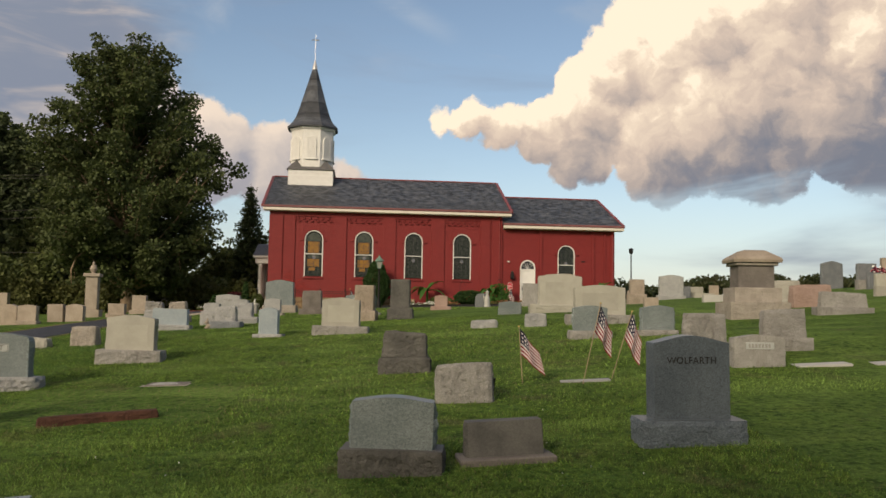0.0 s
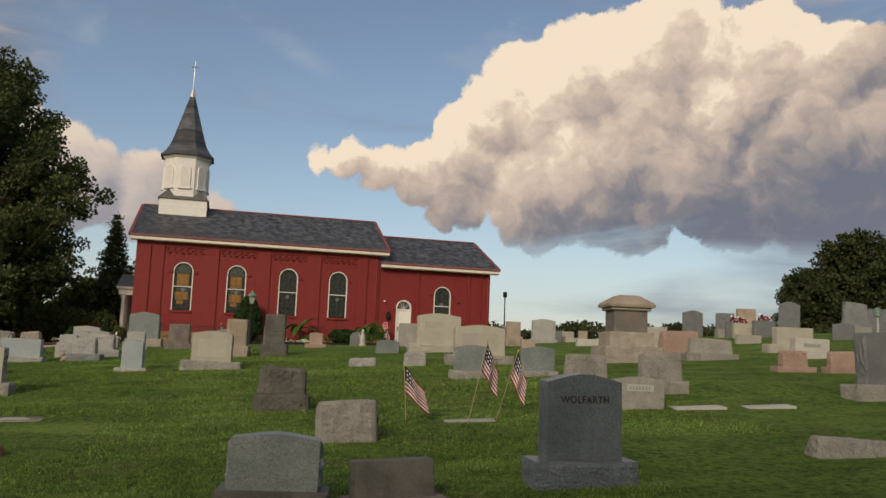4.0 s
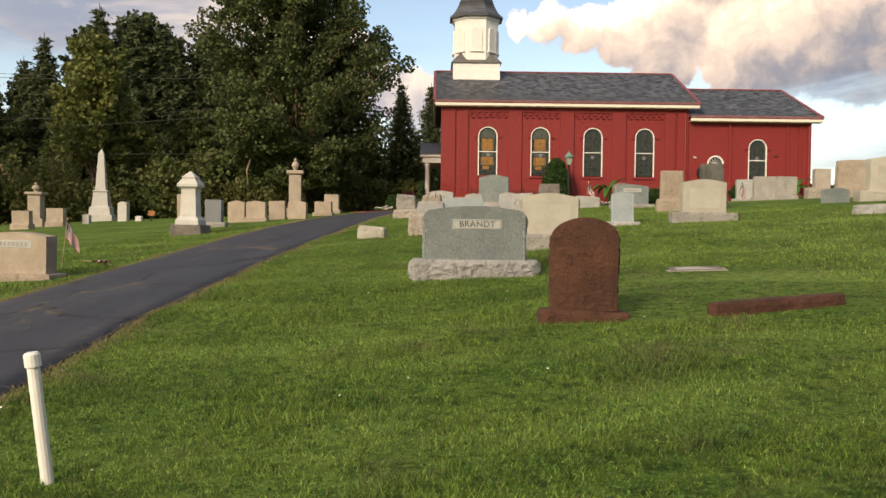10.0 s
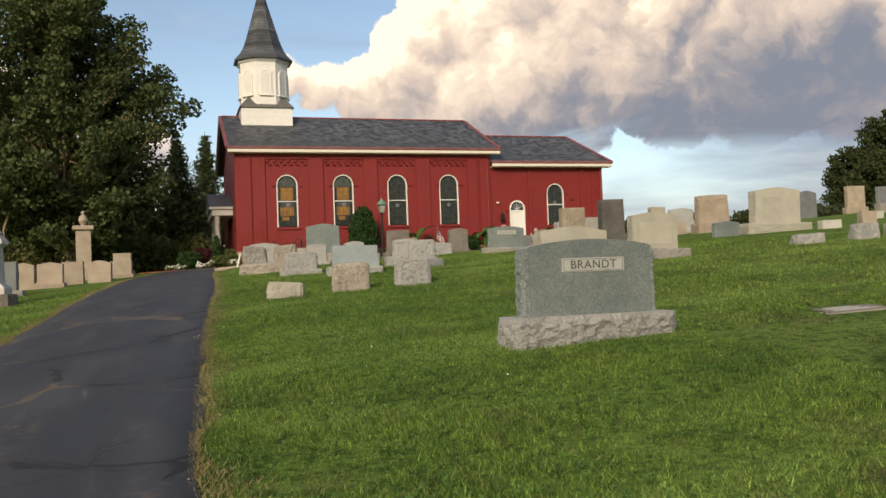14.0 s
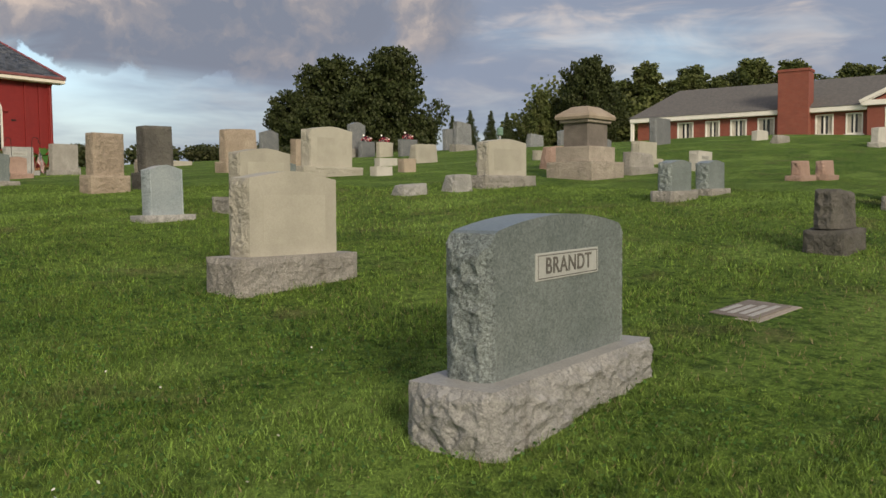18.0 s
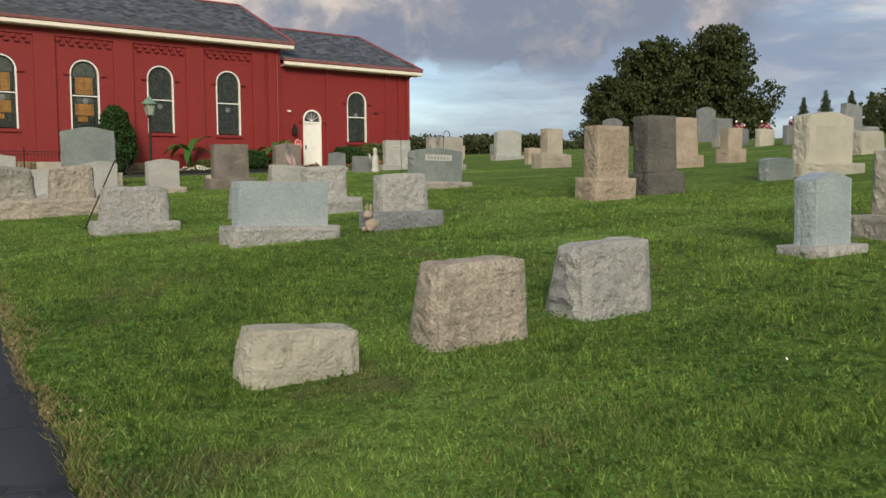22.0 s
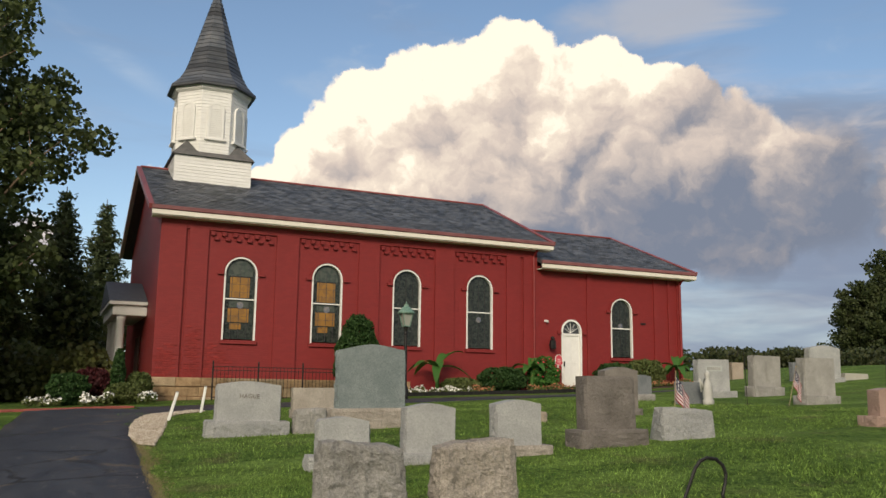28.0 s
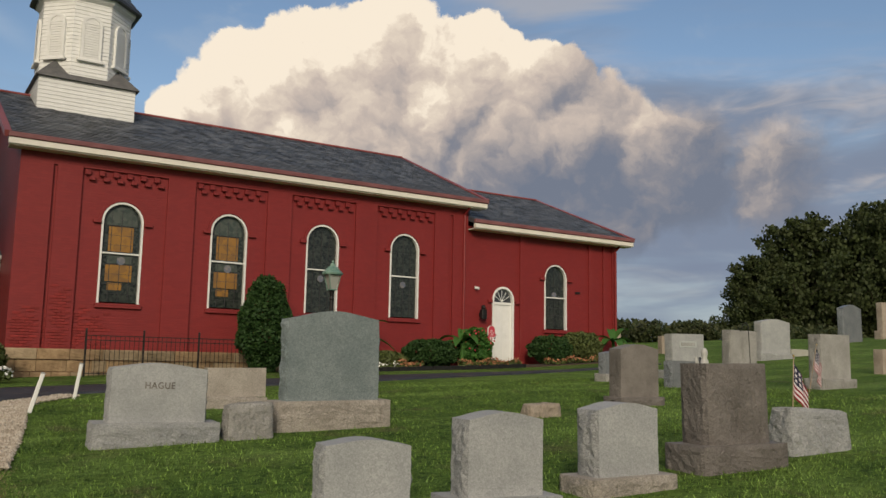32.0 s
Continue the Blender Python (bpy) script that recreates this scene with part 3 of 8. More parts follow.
def brickwork(name, a, b, mortar, along="XZ", paint=0.0, bump=0.5):
    """Courses of brick 0.21 x 0.075 m; paint hides the joint colour but not its relief."""
    m = bpy.data.materials.new(name)
    m.use_nodes = True
    T = Tree(m.node_tree)
    co = T.node("ShaderNodeTexCoord").outputs["Object"]
    sep = T.node("ShaderNodeSeparateXYZ")
    T.link(co, sep.inputs[0])
    cb = T.node("ShaderNodeCombineXYZ")
    T.link(T.math("ADD", sep.outputs[0], sep.outputs[1]), cb.inputs[0])
    T.link(sep.outputs[2], cb.inputs[1])
    bk = T.node("ShaderNodeTexBrick")
    T.link(cb.outputs[0], bk.inputs["Vector"])
    for k, v in (("Scale", 1.0), ("Mortar Size", 0.006), ("Mortar Smooth", 0.3), ("Brick Width", 0.215), ("Row Height", 0.075)):
        bk.inputs[k].default_value = v
    T.link(a, bk.inputs["Color1"])
    T.link(b, bk.inputs["Color2"])
    T.link(mortar, bk.inputs["Mortar"])
    n = T.noise(co, 0.8, 5.0, 0.6)
    n2 = T.noise(T.vmath("MULTIPLY", co, (3, 3, 0.5)), 0.8, 5.0, 0.65)
    col = T.mix(T.math("MULTIPLY", T.band(n, 0.45, 0.75), 0.35), bk.outputs["Color"], tuple(v * 0.72 for v in a))
    col = T.mix(T.math("MULTIPLY", T.band(n2, 0.60, 0.80), 0.16), col, (0.34, 0.12, 0.10))
    bs = T.node("ShaderNodeBsdfPrincipled")
    T.link(col, bs.inputs["Base Color"])
    bs.inputs["Roughness"].default_value = 0.62
    bp = T.node("ShaderNodeBump")
    bp.inputs["Strength"].default_value = bump
    bp.inputs["Distance"].default_value = 0.012
    T.link(T.math("ADD", T.math("MULTIPLY", bk.outputs["Fac"], -1.0), T.math("MULTIPLY", T.noise(co, 30.0, 3.0), 0.5)), bp.inputs["Height"])
    T.link(bp.outputs[0], bs.inputs["Normal"])
    out = T.node("ShaderNodeOutputMaterial")
    T.nt.links.new(bs.outputs[0], out.inputs[0])
    return m


LAWN = lawn()
ASPHALT = asphalt()
RED_BRICK = brickwork("red_painted_brick", (0.222, 0.017, 0.016), (0.196, 0.014, 0.014), (0.185, 0.013, 0.013), bump=0.7)
BARE_BRICK = surface("old_paving_brick", (0.20, 0.05, 0.038), (0.27, 0.075, 0.055), 5, 0.85, 0.5, 50, vary=0.5)
WORN_BRICK = surface("worn_red_paint_brick", (0.20, 0.017, 0.015), (0.255, 0.026, 0.022), 7, 0.7, 0.6, 50, vary=0.35, spot=(0.28, 0.10, 0.085), spot_scale=5, spot_at=0.66)
RED_PIPE = surface("red_painted_pipe", (0.17, 0.014, 0.014), (0.21, 0.02, 0.02), 3, 0.5, 0.1, 30)
HALL_BRICK = brickwork("brown_red_brick", (0.20, 0.050, 0.035), (0.25, 0.070, 0.045), (0.24, 0.13, 0.10))
SLATE = surface("roof_slate", (0.050, 0.056, 0.066), (0.085, 0.090, 0.100), 9, 0.55, 0.3, 60, vary=0.7, grain=0.3, spot=(0.14, 0.13, 0.115), spot_scale=1.2, spot_at=0.63)
SHINGLE = surface("grey_shingle", (0.095, 0.095, 0.095), (0.14, 0.135, 0.13), 5, 0.9, 0.4, 40)
SANDSTONE = surface("tan_sandstone_block", (0.20, 0.13, 0.07), (0.31, 0.215, 0.12), 4, 0.9, 0.6, 30, vary=0.5, spot=(0.22, 0.14, 0.08), spot_scale=3)
SANDSTONE_PALE = surface("pale_sandstone_block", (0.24, 0.18, 0.11), (0.34, 0.26, 0.165), 4, 0.9, 0.6, 30, vary=0.4, spot=(0.16, 0.12, 0.08), spot_scale=3)
MULCH = surface("dark_mulch_soil", (0.035, 0.024, 0.016), (0.075, 0.05, 0.032), 12, 0.95, 1.0, 50)
GRAVEL = surface("tan_gravel", (0.24, 0.20, 0.15), (0.46, 0.41, 0.34), 10, 0.9, 0.6, 40, vary=0.6)


def glass(name, c, rough=0.08, mottled=None, scale=9.0):
    m = bpy.data.materials.new(name)
    m.use_nodes = True
    T = Tree(m.node_tree)
    bs = T.node("ShaderNodeBsdfPrincipled")
    col = c
    if mottled:
        co = T.node("ShaderNodeTexCoord").outputs["Object"]
        v = T.node("ShaderNodeTexVoronoi")
        T.link(co, v.inputs["Vector"])
        v.inputs["Scale"].default_value = scale
        sc = T.node("ShaderNodeSeparateColor")
        T.link(v.outputs["Color"], sc.inputs[0])
        col = T.mix(sc.outputs[0], c, mottled)
    T.link(col, bs.inputs["Base Color"])
    bs.inputs["Roughness"].default_value = rough
    bs.inputs["Specular IOR Level"].default_value = 0.35
    out = T.node("ShaderNodeOutputMaterial")
    T.nt.links.new(bs.outputs[0], out.inputs[0])
    return m


GLASS_DARK = glass("dark_leaded_glass", (0.010, 0.014, 0.014), 0.2, (0.050, 0.058, 0.048), 16.0)
GLASS_GOLD = glass("amber_stained_glass", (0.30, 0.155, 0.035), 0.25, (0.20, 0.110, 0.040), 6.0)
GLASS_TEAL = glass("grey_green_stained_glass", (0.045, 0.060, 0.052), 0.2, (0.085, 0.095, 0.078), 9.0)
GLASS_BLUE = glass("blue_grey_stained_glass", (0.10, 0.12, 0.17), 0.2, (0.22, 0.20, 0.18), 12.0)
GLASS_PANE = glass("window_glass", (0.05, 0.055, 0.06), 0.06)
CURTAIN = surface("pale_curtain", (0.42, 0.40, 0.36), (0.55, 0.53, 0.48), 6, 0.9, 0.3, 20)
LEAD = surface("lead_came", (0.02, 0.02, 0.022), (0.04, 0.04, 0.04), 10, 0.5, 0)
FLAG_RED = surface("flag_red_cloth", (0.16, 0.006, 0.014), (0.20, 0.008, 0.018), 8, 0.8, 0.1)
FLAG_WHITE = surface("flag_white_cloth", (0.50, 0.48, 0.48), (0.56, 0.54, 0.54), 8, 0.8, 0.1)
FLAG_NAVY = surface("flag_navy_cloth", (0.007, 0.009, 0.03), (0.012, 0.014, 0.04), 8, 0.8, 0.1)
POLE_WOOD = surface("pale_wood_stick", (0.30, 0.22, 0.14), (0.38, 0.29, 0.19), 10, 0.7, 0.1)
POPPY = surface("red_petals", (0.42, 0.02, 0.04), (0.55, 0.06, 0.09), 12, 0.7, 0.2)
PETAL_PINK = surface("faded_pink_petals", (0.40, 0.045, 0.085), (0.50, 0.12, 0.17), 12, 0.7, 0.2)
PETAL_WHITE = surface("white_petals", (0.70, 0.70, 0.66), (0.78, 0.78, 0.74), 12, 0.7, 0.2)
PETAL_ORANGE = surface("orange_petals", (0.30, 0.10, 0.05), (0.42, 0.22, 0.10), 12, 0.7, 0.2)


# ---- shapes ----
def link(name, bm, mat, parent=None, label="", smooth=False):
    me = bpy.data.meshes.new(name)
    bm.to_mesh(me)
    bm.free()
    for m in mat if isinstance(mat, (list, tuple)) else [mat]:
        me.materials.append(m)
    if smooth:
        for f in me.polygons:
            f.use_smooth = True
    ob = new(name, me)
    if parent:
        ob.parent = parent
    if label:
        tagged(ob, label)
    return ob


def part(name, bm, mat, parent, label="", smooth=False):
    return link(name, bm, mat, parent, label, smooth)


def thing(name, m, label, category, group="", kind=""):
    ob = new(name)
    ob.matrix_world = m
    ob.empty_display_size = 0.1
    return tagged(ob, label, category, group, kind)


def add_box(bm, x0, x1, y0, y1, z0, z1, bevel=0.0, mat=0):
    r = bmesh.ops.create_cube(bm, size=1, matrix=Matrix.LocRotScale(((x0 + x1) / 2, (y0 + y1) / 2, (z0 + z1) / 2), None, (x1 - x0, y1 - y0, z1 - z0)))
    vs = r["verts"]
    fs = {f for v in vs for f in v.link_faces}
    for f in fs:
        f.material_index = mat
    if bevel:
        es = list({e for v in vs for e in v.link_edges})
        bmesh.ops.bevel(bm, geom=es, offset=bevel, segments=1, affect="EDGES")
    return bm


def box(x0, x1, y0, y1, z0, z1, bevel=0.0):
    return add_box(bmesh.new(), x0, x1, y0, y1, z0, z1, bevel)


def add_tube(bm, pts, radii, sides=8, cap=True):
    """A tapered tube along a polyline."""
    rings = []
    pts = [Vector(p) for p in pts]
    for i, p in enumerate(pts):
        d = (pts[min(i + 1, len(pts) - 1)] - pts[max(i - 1, 0)]).normalized()
        a = d.orthogonal().normalized() if i == 0 else (ref - d * ref.dot(d)).normalized()
        ref = a
        b = d.cross(a)
        r = radii[i] if isinstance(radii, (list, tuple)) else radii
        rings.append([bm.verts.new(p + (a * math.cos(2 * math.pi * k / sides) + b * math.sin(2 * math.pi * k / sides)) * r) for k in range(sides)])
    for u, v in zip(rings, rings[1:]):
        for k in range(sides):
            bm.faces.new((u[k], u[(k + 1) % sides], v[(k + 1) % sides], v[k]))
    if cap:
        bm.faces.new(rings[0][::-1])
        bm.faces.new(rings[-1])
    return bm


def tube(pts, radii, sides=8):
    return add_tube(bmesh.new(), pts, radii, sides)


def add_lathe(bm, profile, sides=16, turn=0.0, sx=1.0, sy=1.0):
    """Rings of (radius, z) turned round the z axis."""
    rings = []
    for r, z in profile:
        rings.append([bm.verts.new((sx * r * math.cos(turn + 2 * math.pi * k / sides), sy * r * math.sin(turn + 2 * math.pi * k / sides), z)) for k in range(sides)])
    for u, v in zip(rings, rings[1:]):
        for k in range(sides):
            bm.faces.new((u[k], u[(k + 1) % sides], v[(k + 1) % sides], v[k]))
    bm.faces.new(rings[0][::-1])
    bm.faces.new(rings[-1])
    return bm


def lathe(profile, sides=16, turn=0.0):
    return add_lathe(bmesh.new(), profile, sides, turn)


def plate(outer, holes, y0, y1, bm=None):
    """A wall in the x-z plane from y0 (face) to y1, with openings through it."""
    bm = bm or bmesh.new()
    for y, flip in ((y0, False), (y1, True)):
        edges = []
        for loop in [outer, *holes]:
            vs = [bm.verts.new((x, y, z)) for x, z in loop]
            edges += [bm.edges.new((a, b)) for a, b in zip(vs, vs[1:] + vs[:1])]
        bmesh.ops.triangle_fill(bm, use_beauty=True, use_dissolve=False, edges=edges)
    for loop in [outer, *holes]:
        f = [bm.verts.new((x, y0, z)) for x, z in loop]
        b = [bm.verts.new((x, y1, z)) for x, z in loop]
        n = len(loop)
        for i in range(n):
            bm.faces.new((f[i], f[(i + 1) % n], b[(i + 1) % n], b[i]))
    bmesh.ops.remove_doubles(bm, verts=bm.verts, dist=1e-5)
    bmesh.ops.recalc_face_normals(bm, faces=bm.faces)
    return bm


def arch(cx, z0, w, h, n=14, grow=0.0):
    """Outline of a round-headed opening, counted from its lower left."""
    r = w / 2 + grow
    spring = z0 + h - w / 2
    pts = [(cx - r, z0 - grow), (cx + r, z0 - grow)]
    pts += [(cx + r * math.cos(math.pi * k / n), spring + r * math.sin(math.pi * k / n)) for k in range(n + 1)]
    return pts


def ring(outer, inner, y0, y1):
    return plate(outer, [inner], y0, y1)


def scatter(n, place, size, seed, shape="leaf", flat=0.0):
    """Many small leaves as one mesh's arrays: place(rng, n) gives centres, each a bent quad turned at random."""
    rng = np.random.default_rng(seed)
    c = place(rng, n)
    n = len(c)
    s = size[0] + (size[1] - size[0]) * rng.random(n)
    d1 = rng.normal(size=(n, 3))
    d1[:, 2] *= 1.0 - flat
    d1 /= np.linalg.norm(d1, axis=1)[:, None]
    d2 = np.cross(d1, rng.normal(size=(n, 3)))
    d2 /= np.linalg.norm(d2, axis=1)[:, None]
    w = 0.5 if shape == "leaf" else 0.16
    a, b = d1 * s[:, None] * 0.5, d2 * s[:, None] * w
    return np.stack([c - a, c + b, c + a, c - b], 1)


def quads_object(name, quads, mat, parent=None, label=""):
    n = len(quads)
    me = bpy.data.meshes.new(name)
    me.vertices.add(n * 4)
    me.vertices.foreach_set("co", quads.reshape(-1).astype(np.float32))
    me.loops.add(n * 4)
    me.loops.foreach_set("vertex_index", np.arange(n * 4, dtype=np.int32))
    me.polygons.add(n)
    me.polygons.foreach_set("loop_start", np.arange(0, n * 4, 4, dtype=np.int32))
    me.update(calc_edges=True)
    me.materials.append(mat)
    ob = new(name, me)
    if parent:
        ob.parent = parent
    if label:
        tagged(ob, label)
    return ob


# ---- the ground: one sheet rising to the north-east ----
def terr_np(x, y):
    """Height of the turf: a slope with a broad swell across it, steeper on the east."""
    x, y = np.clip(x, -50, 70), np.clip(y, -25, 58)
    u = np.clip((x - 8) / 42, 0, 1)
    swell = np.exp(-(((y - 24) / 9) ** 2)) * (0.137 + 0.01205 * np.clip(x, -25, 25))
    swell = swell + 0.14 * np.exp(-(((x - 9) / 7) ** 2) - ((y - 31) / 7) ** 2)
    swell = swell + 0.20 * np.exp(-(((x - 9) / 5) ** 2) - ((y - 15.0) / 2.8) ** 2)
    return -0.2219 + 0.05453 * x + 0.07550 * y - 0.000342 * x * x - 0.000381 * x * y - 0.000579 * y * y + swell + 1.8 * u * u * (3 - 2 * u)


def terr(x, y):
    return float(terr_np(float(x), float(y)))


ROAD_Y = (-60, 5, 8, 11, 14, 17, 20, 23, 26, 32, 36, 41)
ROAD_R = (-7.4, -7.45, -7.56, -7.67, -7.55, -7.41, -7.24, -7.02, -6.87, -6.69, -6.48, -6.2)
ROAD_L = (-10.2, -10.2, -10.1, -9.95, -9.8, -9.7, -9.6, -9.55, -9.48, -9.25, -9.0, -8.42)


def road_half(y):
    return float(np.interp(y, ROAD_Y, ROAD_L)), float(np.interp(y, ROAD_Y, ROAD_R))


def spaced(lo, a, b, hi, fine, coarse):
    v = [lo]
    while v[-1] < hi:
        t = v[-1]
        v.append(t + (fine if a <= t <= b else min(coarse, max(fine, (a - t if t < a else t - b) * 0.25 + fine))))
    return v


def build_ground():
    xs = spaced(-900, -28, 30, 900, 0.6, 60)
    ys = spaced(-900, -8, 62, 900, 0.6, 60)
    X, Y = np.meshgrid(xs, ys)
    Z = terr_np(X, Y)
    far = np.clip((np.hypot(X - 10, Y - 30) - 90) / 800, 0, 1)
    Z = Z * (1 - far) - far * 6.0
    nx, ny = len(xs), len(ys)
    verts = np.stack([X, Y, Z], -1).reshape(-1, 3)
    i = np.arange(nx * ny).reshape(ny, nx)
    faces = np.stack([i[:-1, :-1], i[:-1, 1:], i[1:, 1:], i[1:, :-1]], -1).reshape(-1, 4)
    me = bpy.data.meshes.new("ground")
    me.from_pydata(verts.tolist(), [], faces.tolist())
    me.materials.append(LAWN)
    for f in me.polygons:
        f.use_smooth = True
    tagged(new("ground", me), "mown green cemetery lawn with yellower streaks", "lawn", kind="structure")


def strip(name, left, right, mat, lift, label, category, edge=0.0, seed=3):
    """A band laid on the ground between two lines of equal length, with a slightly ragged rim."""
    rng = random.Random(seed)
    bm = bmesh.new()
    rows = []
    for (lx, ly), (rx, ry) in zip(left, right):
        row = []
        for k in range(9):
            u = k / 8
            x, y = lx + (rx - lx) * u, ly + (ry - ly) * u
            if k in (0, 8):
                x += rng.uniform(-edge, edge)
            row.append(bm.verts.new((x, y, terr(x, y) + lift + (0.012 * math.sin(math.pi * u)))))
        rows.append(row)
    for a, b in zip(rows, rows[1:]):
        for k in range(8):
            bm.faces.new((a[k], a[k + 1], b[k + 1], b[k]))
    for side in (0, 8):
        low = [bm.verts.new((r[side].co.x, r[side].co.y, r[side].co.z - 0.06)) for r in rows]
        for i in range(len(rows) - 1):
            q = (rows[i][side], rows[i + 1][side], low[i + 1], low[i])
            bm.faces.new(q if side == 0 else q[::-1])
    return tagged(link(name, bm, mat, smooth=True), label, category, kind="structure")


def build_road():
    ys = [-60 + 2.0 * k for k in range(28)] + [-4 + 0.25 * k for k in range(181)]
    left = [(road_half(y)[0], y) for y in ys]
    right = [(road_half(y)[1], y) for y in ys]
    strip("road", left, right, ASPHALT, 0.018, "cracked blue-black asphalt drive curving up to the church", "driveway", 0.035)
    # at the church the drive widens and swings east along its south side
    a = [(-8.42 + 0.04 * k, 41 + 0.9 * k) for k in range(12)]
    b = [(-6.2 + 1.9 * (k / 11) ** 1.3, 41 + 0.52 * k) for k in range(12)]
    strip("road", a, b, ASPHALT, 0.020, "asphalt forecourt before the church porch", "driveway", 0.03, 5)
    a = [(-5.4 + 0.9 * k, 49.3 + 0.03 * k) for k in range(24)]
    b = [(-5.3 + 0.9 * k, 46.6 + 0.06 * k + (0.0 if k < 9 else 0.14 * (k - 9))) for k in range(24)]
    strip("pavement", a, b, ASPHALT, 0.022, "narrow asphalt path along the south side of the church", "path", 0.02, 7)


build_ground()
build_road()


# ---- the church ----
def block(w, d, h, cuts=7, top="flat", front=0.0, side=0.02, seed=0, slant=0.0, taper=0.0, splay=0.0):
    """A block standing on z = 0: shaped top, rock-pitched faces that bulge inside straight arrises."""
    bm = bmesh.new()
    bmesh.ops.create_cube(bm, size=2)
    bmesh.ops.subdivide_edges(bm, edges=bm.edges[:], cuts=cuts, use_grid_fill=True)
    o = Vector((seed * 3.17 % 91, seed * 7.31 % 57, seed * 1.93 % 77))
    for v in bm.verts:
        u, q, t = v.co.x, v.co.y, (v.co.z + 1) / 2
        rise = h
        if top == "serp":
            rise = h * (1 - 0.045 * u * u - 0.045 * (0.5 - 0.5 * math.cos(math.pi * abs(u))))
        elif top == "crown":
            rise = h * (1 - 0.10 * u * u) - 0.04 * max(0.0, (abs(u) - 0.93) / 0.07) ** 2
        elif top == "round":
            rise = h * (1 - 0.22 * (1 - math.sqrt(max(0, 1 - (u * 0.97) ** 2))))
        x, y, z = u * w / 2, q * d / 2, t * rise
        n = noise.noise_vector(Vector((x * 5, y * 5, z * 5)) + o) * 0.55 + noise.noise_vector(Vector((x * 15, y * 15, z * 15)) + o) * 0.40 + noise.noise_vector(Vector((x * 40, y * 40, z * 40)) + o) * 0.22
        chip = noise.voronoi(Vector((x * 9, y * 9, z * 9)) + o)[0]
        n = n + Vector((1, 1, 1)) * (chip[1] - chip[0] - 0.28) * 1.1
        on_x, on_y, on_t = abs(u) > 0.999, abs(q) > 0.999, t > 0.999
        up = (1 - t) * rise
        in_x = min(1.0, max(0.0, min((1 - abs(q)) * d / 2, up) / 0.045))
        in_y = min(1.0, max(0.0, min((1 - abs(u)) * w / 2, up) / 0.045))
        if on_x and side:
            x += math.copysign(side * (0.9 * in_x + 0.10), u) + n.x * side * (0.20 + 0.95 * in_x)
        if on_y and front:
            y += math.copysign(front * (0.9 * in_y + 0.10), q) + n.y * front * (0.20 + 0.95 * in_y)
        if taper:
            x -= math.copysign(taper * t * w, x)
        if q < 0:
            y += slant * t * d
        elif splay:
            y += splay * (1 - t) * q
        if top == "rough":
            if on_t:
                z += n.z * side * 0.5
            corner = max(0.0, (abs(u) - 0.6) / 0.4) * max(0.0, (t - 0.55) / 0.45)
            z -= h * (0.008 + 0.03 * ((seed * 0.37 + (0.5 if u > 0 else 0.0)) % 1.0)) * corner ** 1.6
            z += h * t * u * 0.05 * math.sin(seed * 2.1)
            x += z * 0.025 * math.sin(seed * 1.3) - math.copysign(0.008 * w * t * t, u) * abs(u)
        v.co = (x, y, z)
    bmesh.ops.recalc_face_normals(bm, faces=bm.faces)
    for f in bm.faces:
        c, n = f.calc_center_median(), f.normal
        end = abs(c.x) > w / 2 - 0.012 - 0.5 * taper * w and abs(n.z) < 0.75
        face = front > 0.008 and abs(c.y) > d / 2 - 0.012 - slant * d and abs(n.z) < 0.75
        f.material_index = 1 if (end and side > 0.006) or face or (n.z > 0.6 and top == "rough") else 2 if n.z > 0.6 else 0
    return bm


WY = 54.55
WINDOWS = ((-1.67, 4.12), (1.48, 4.12), (4.63, 4.12), (7.74, 4.12))


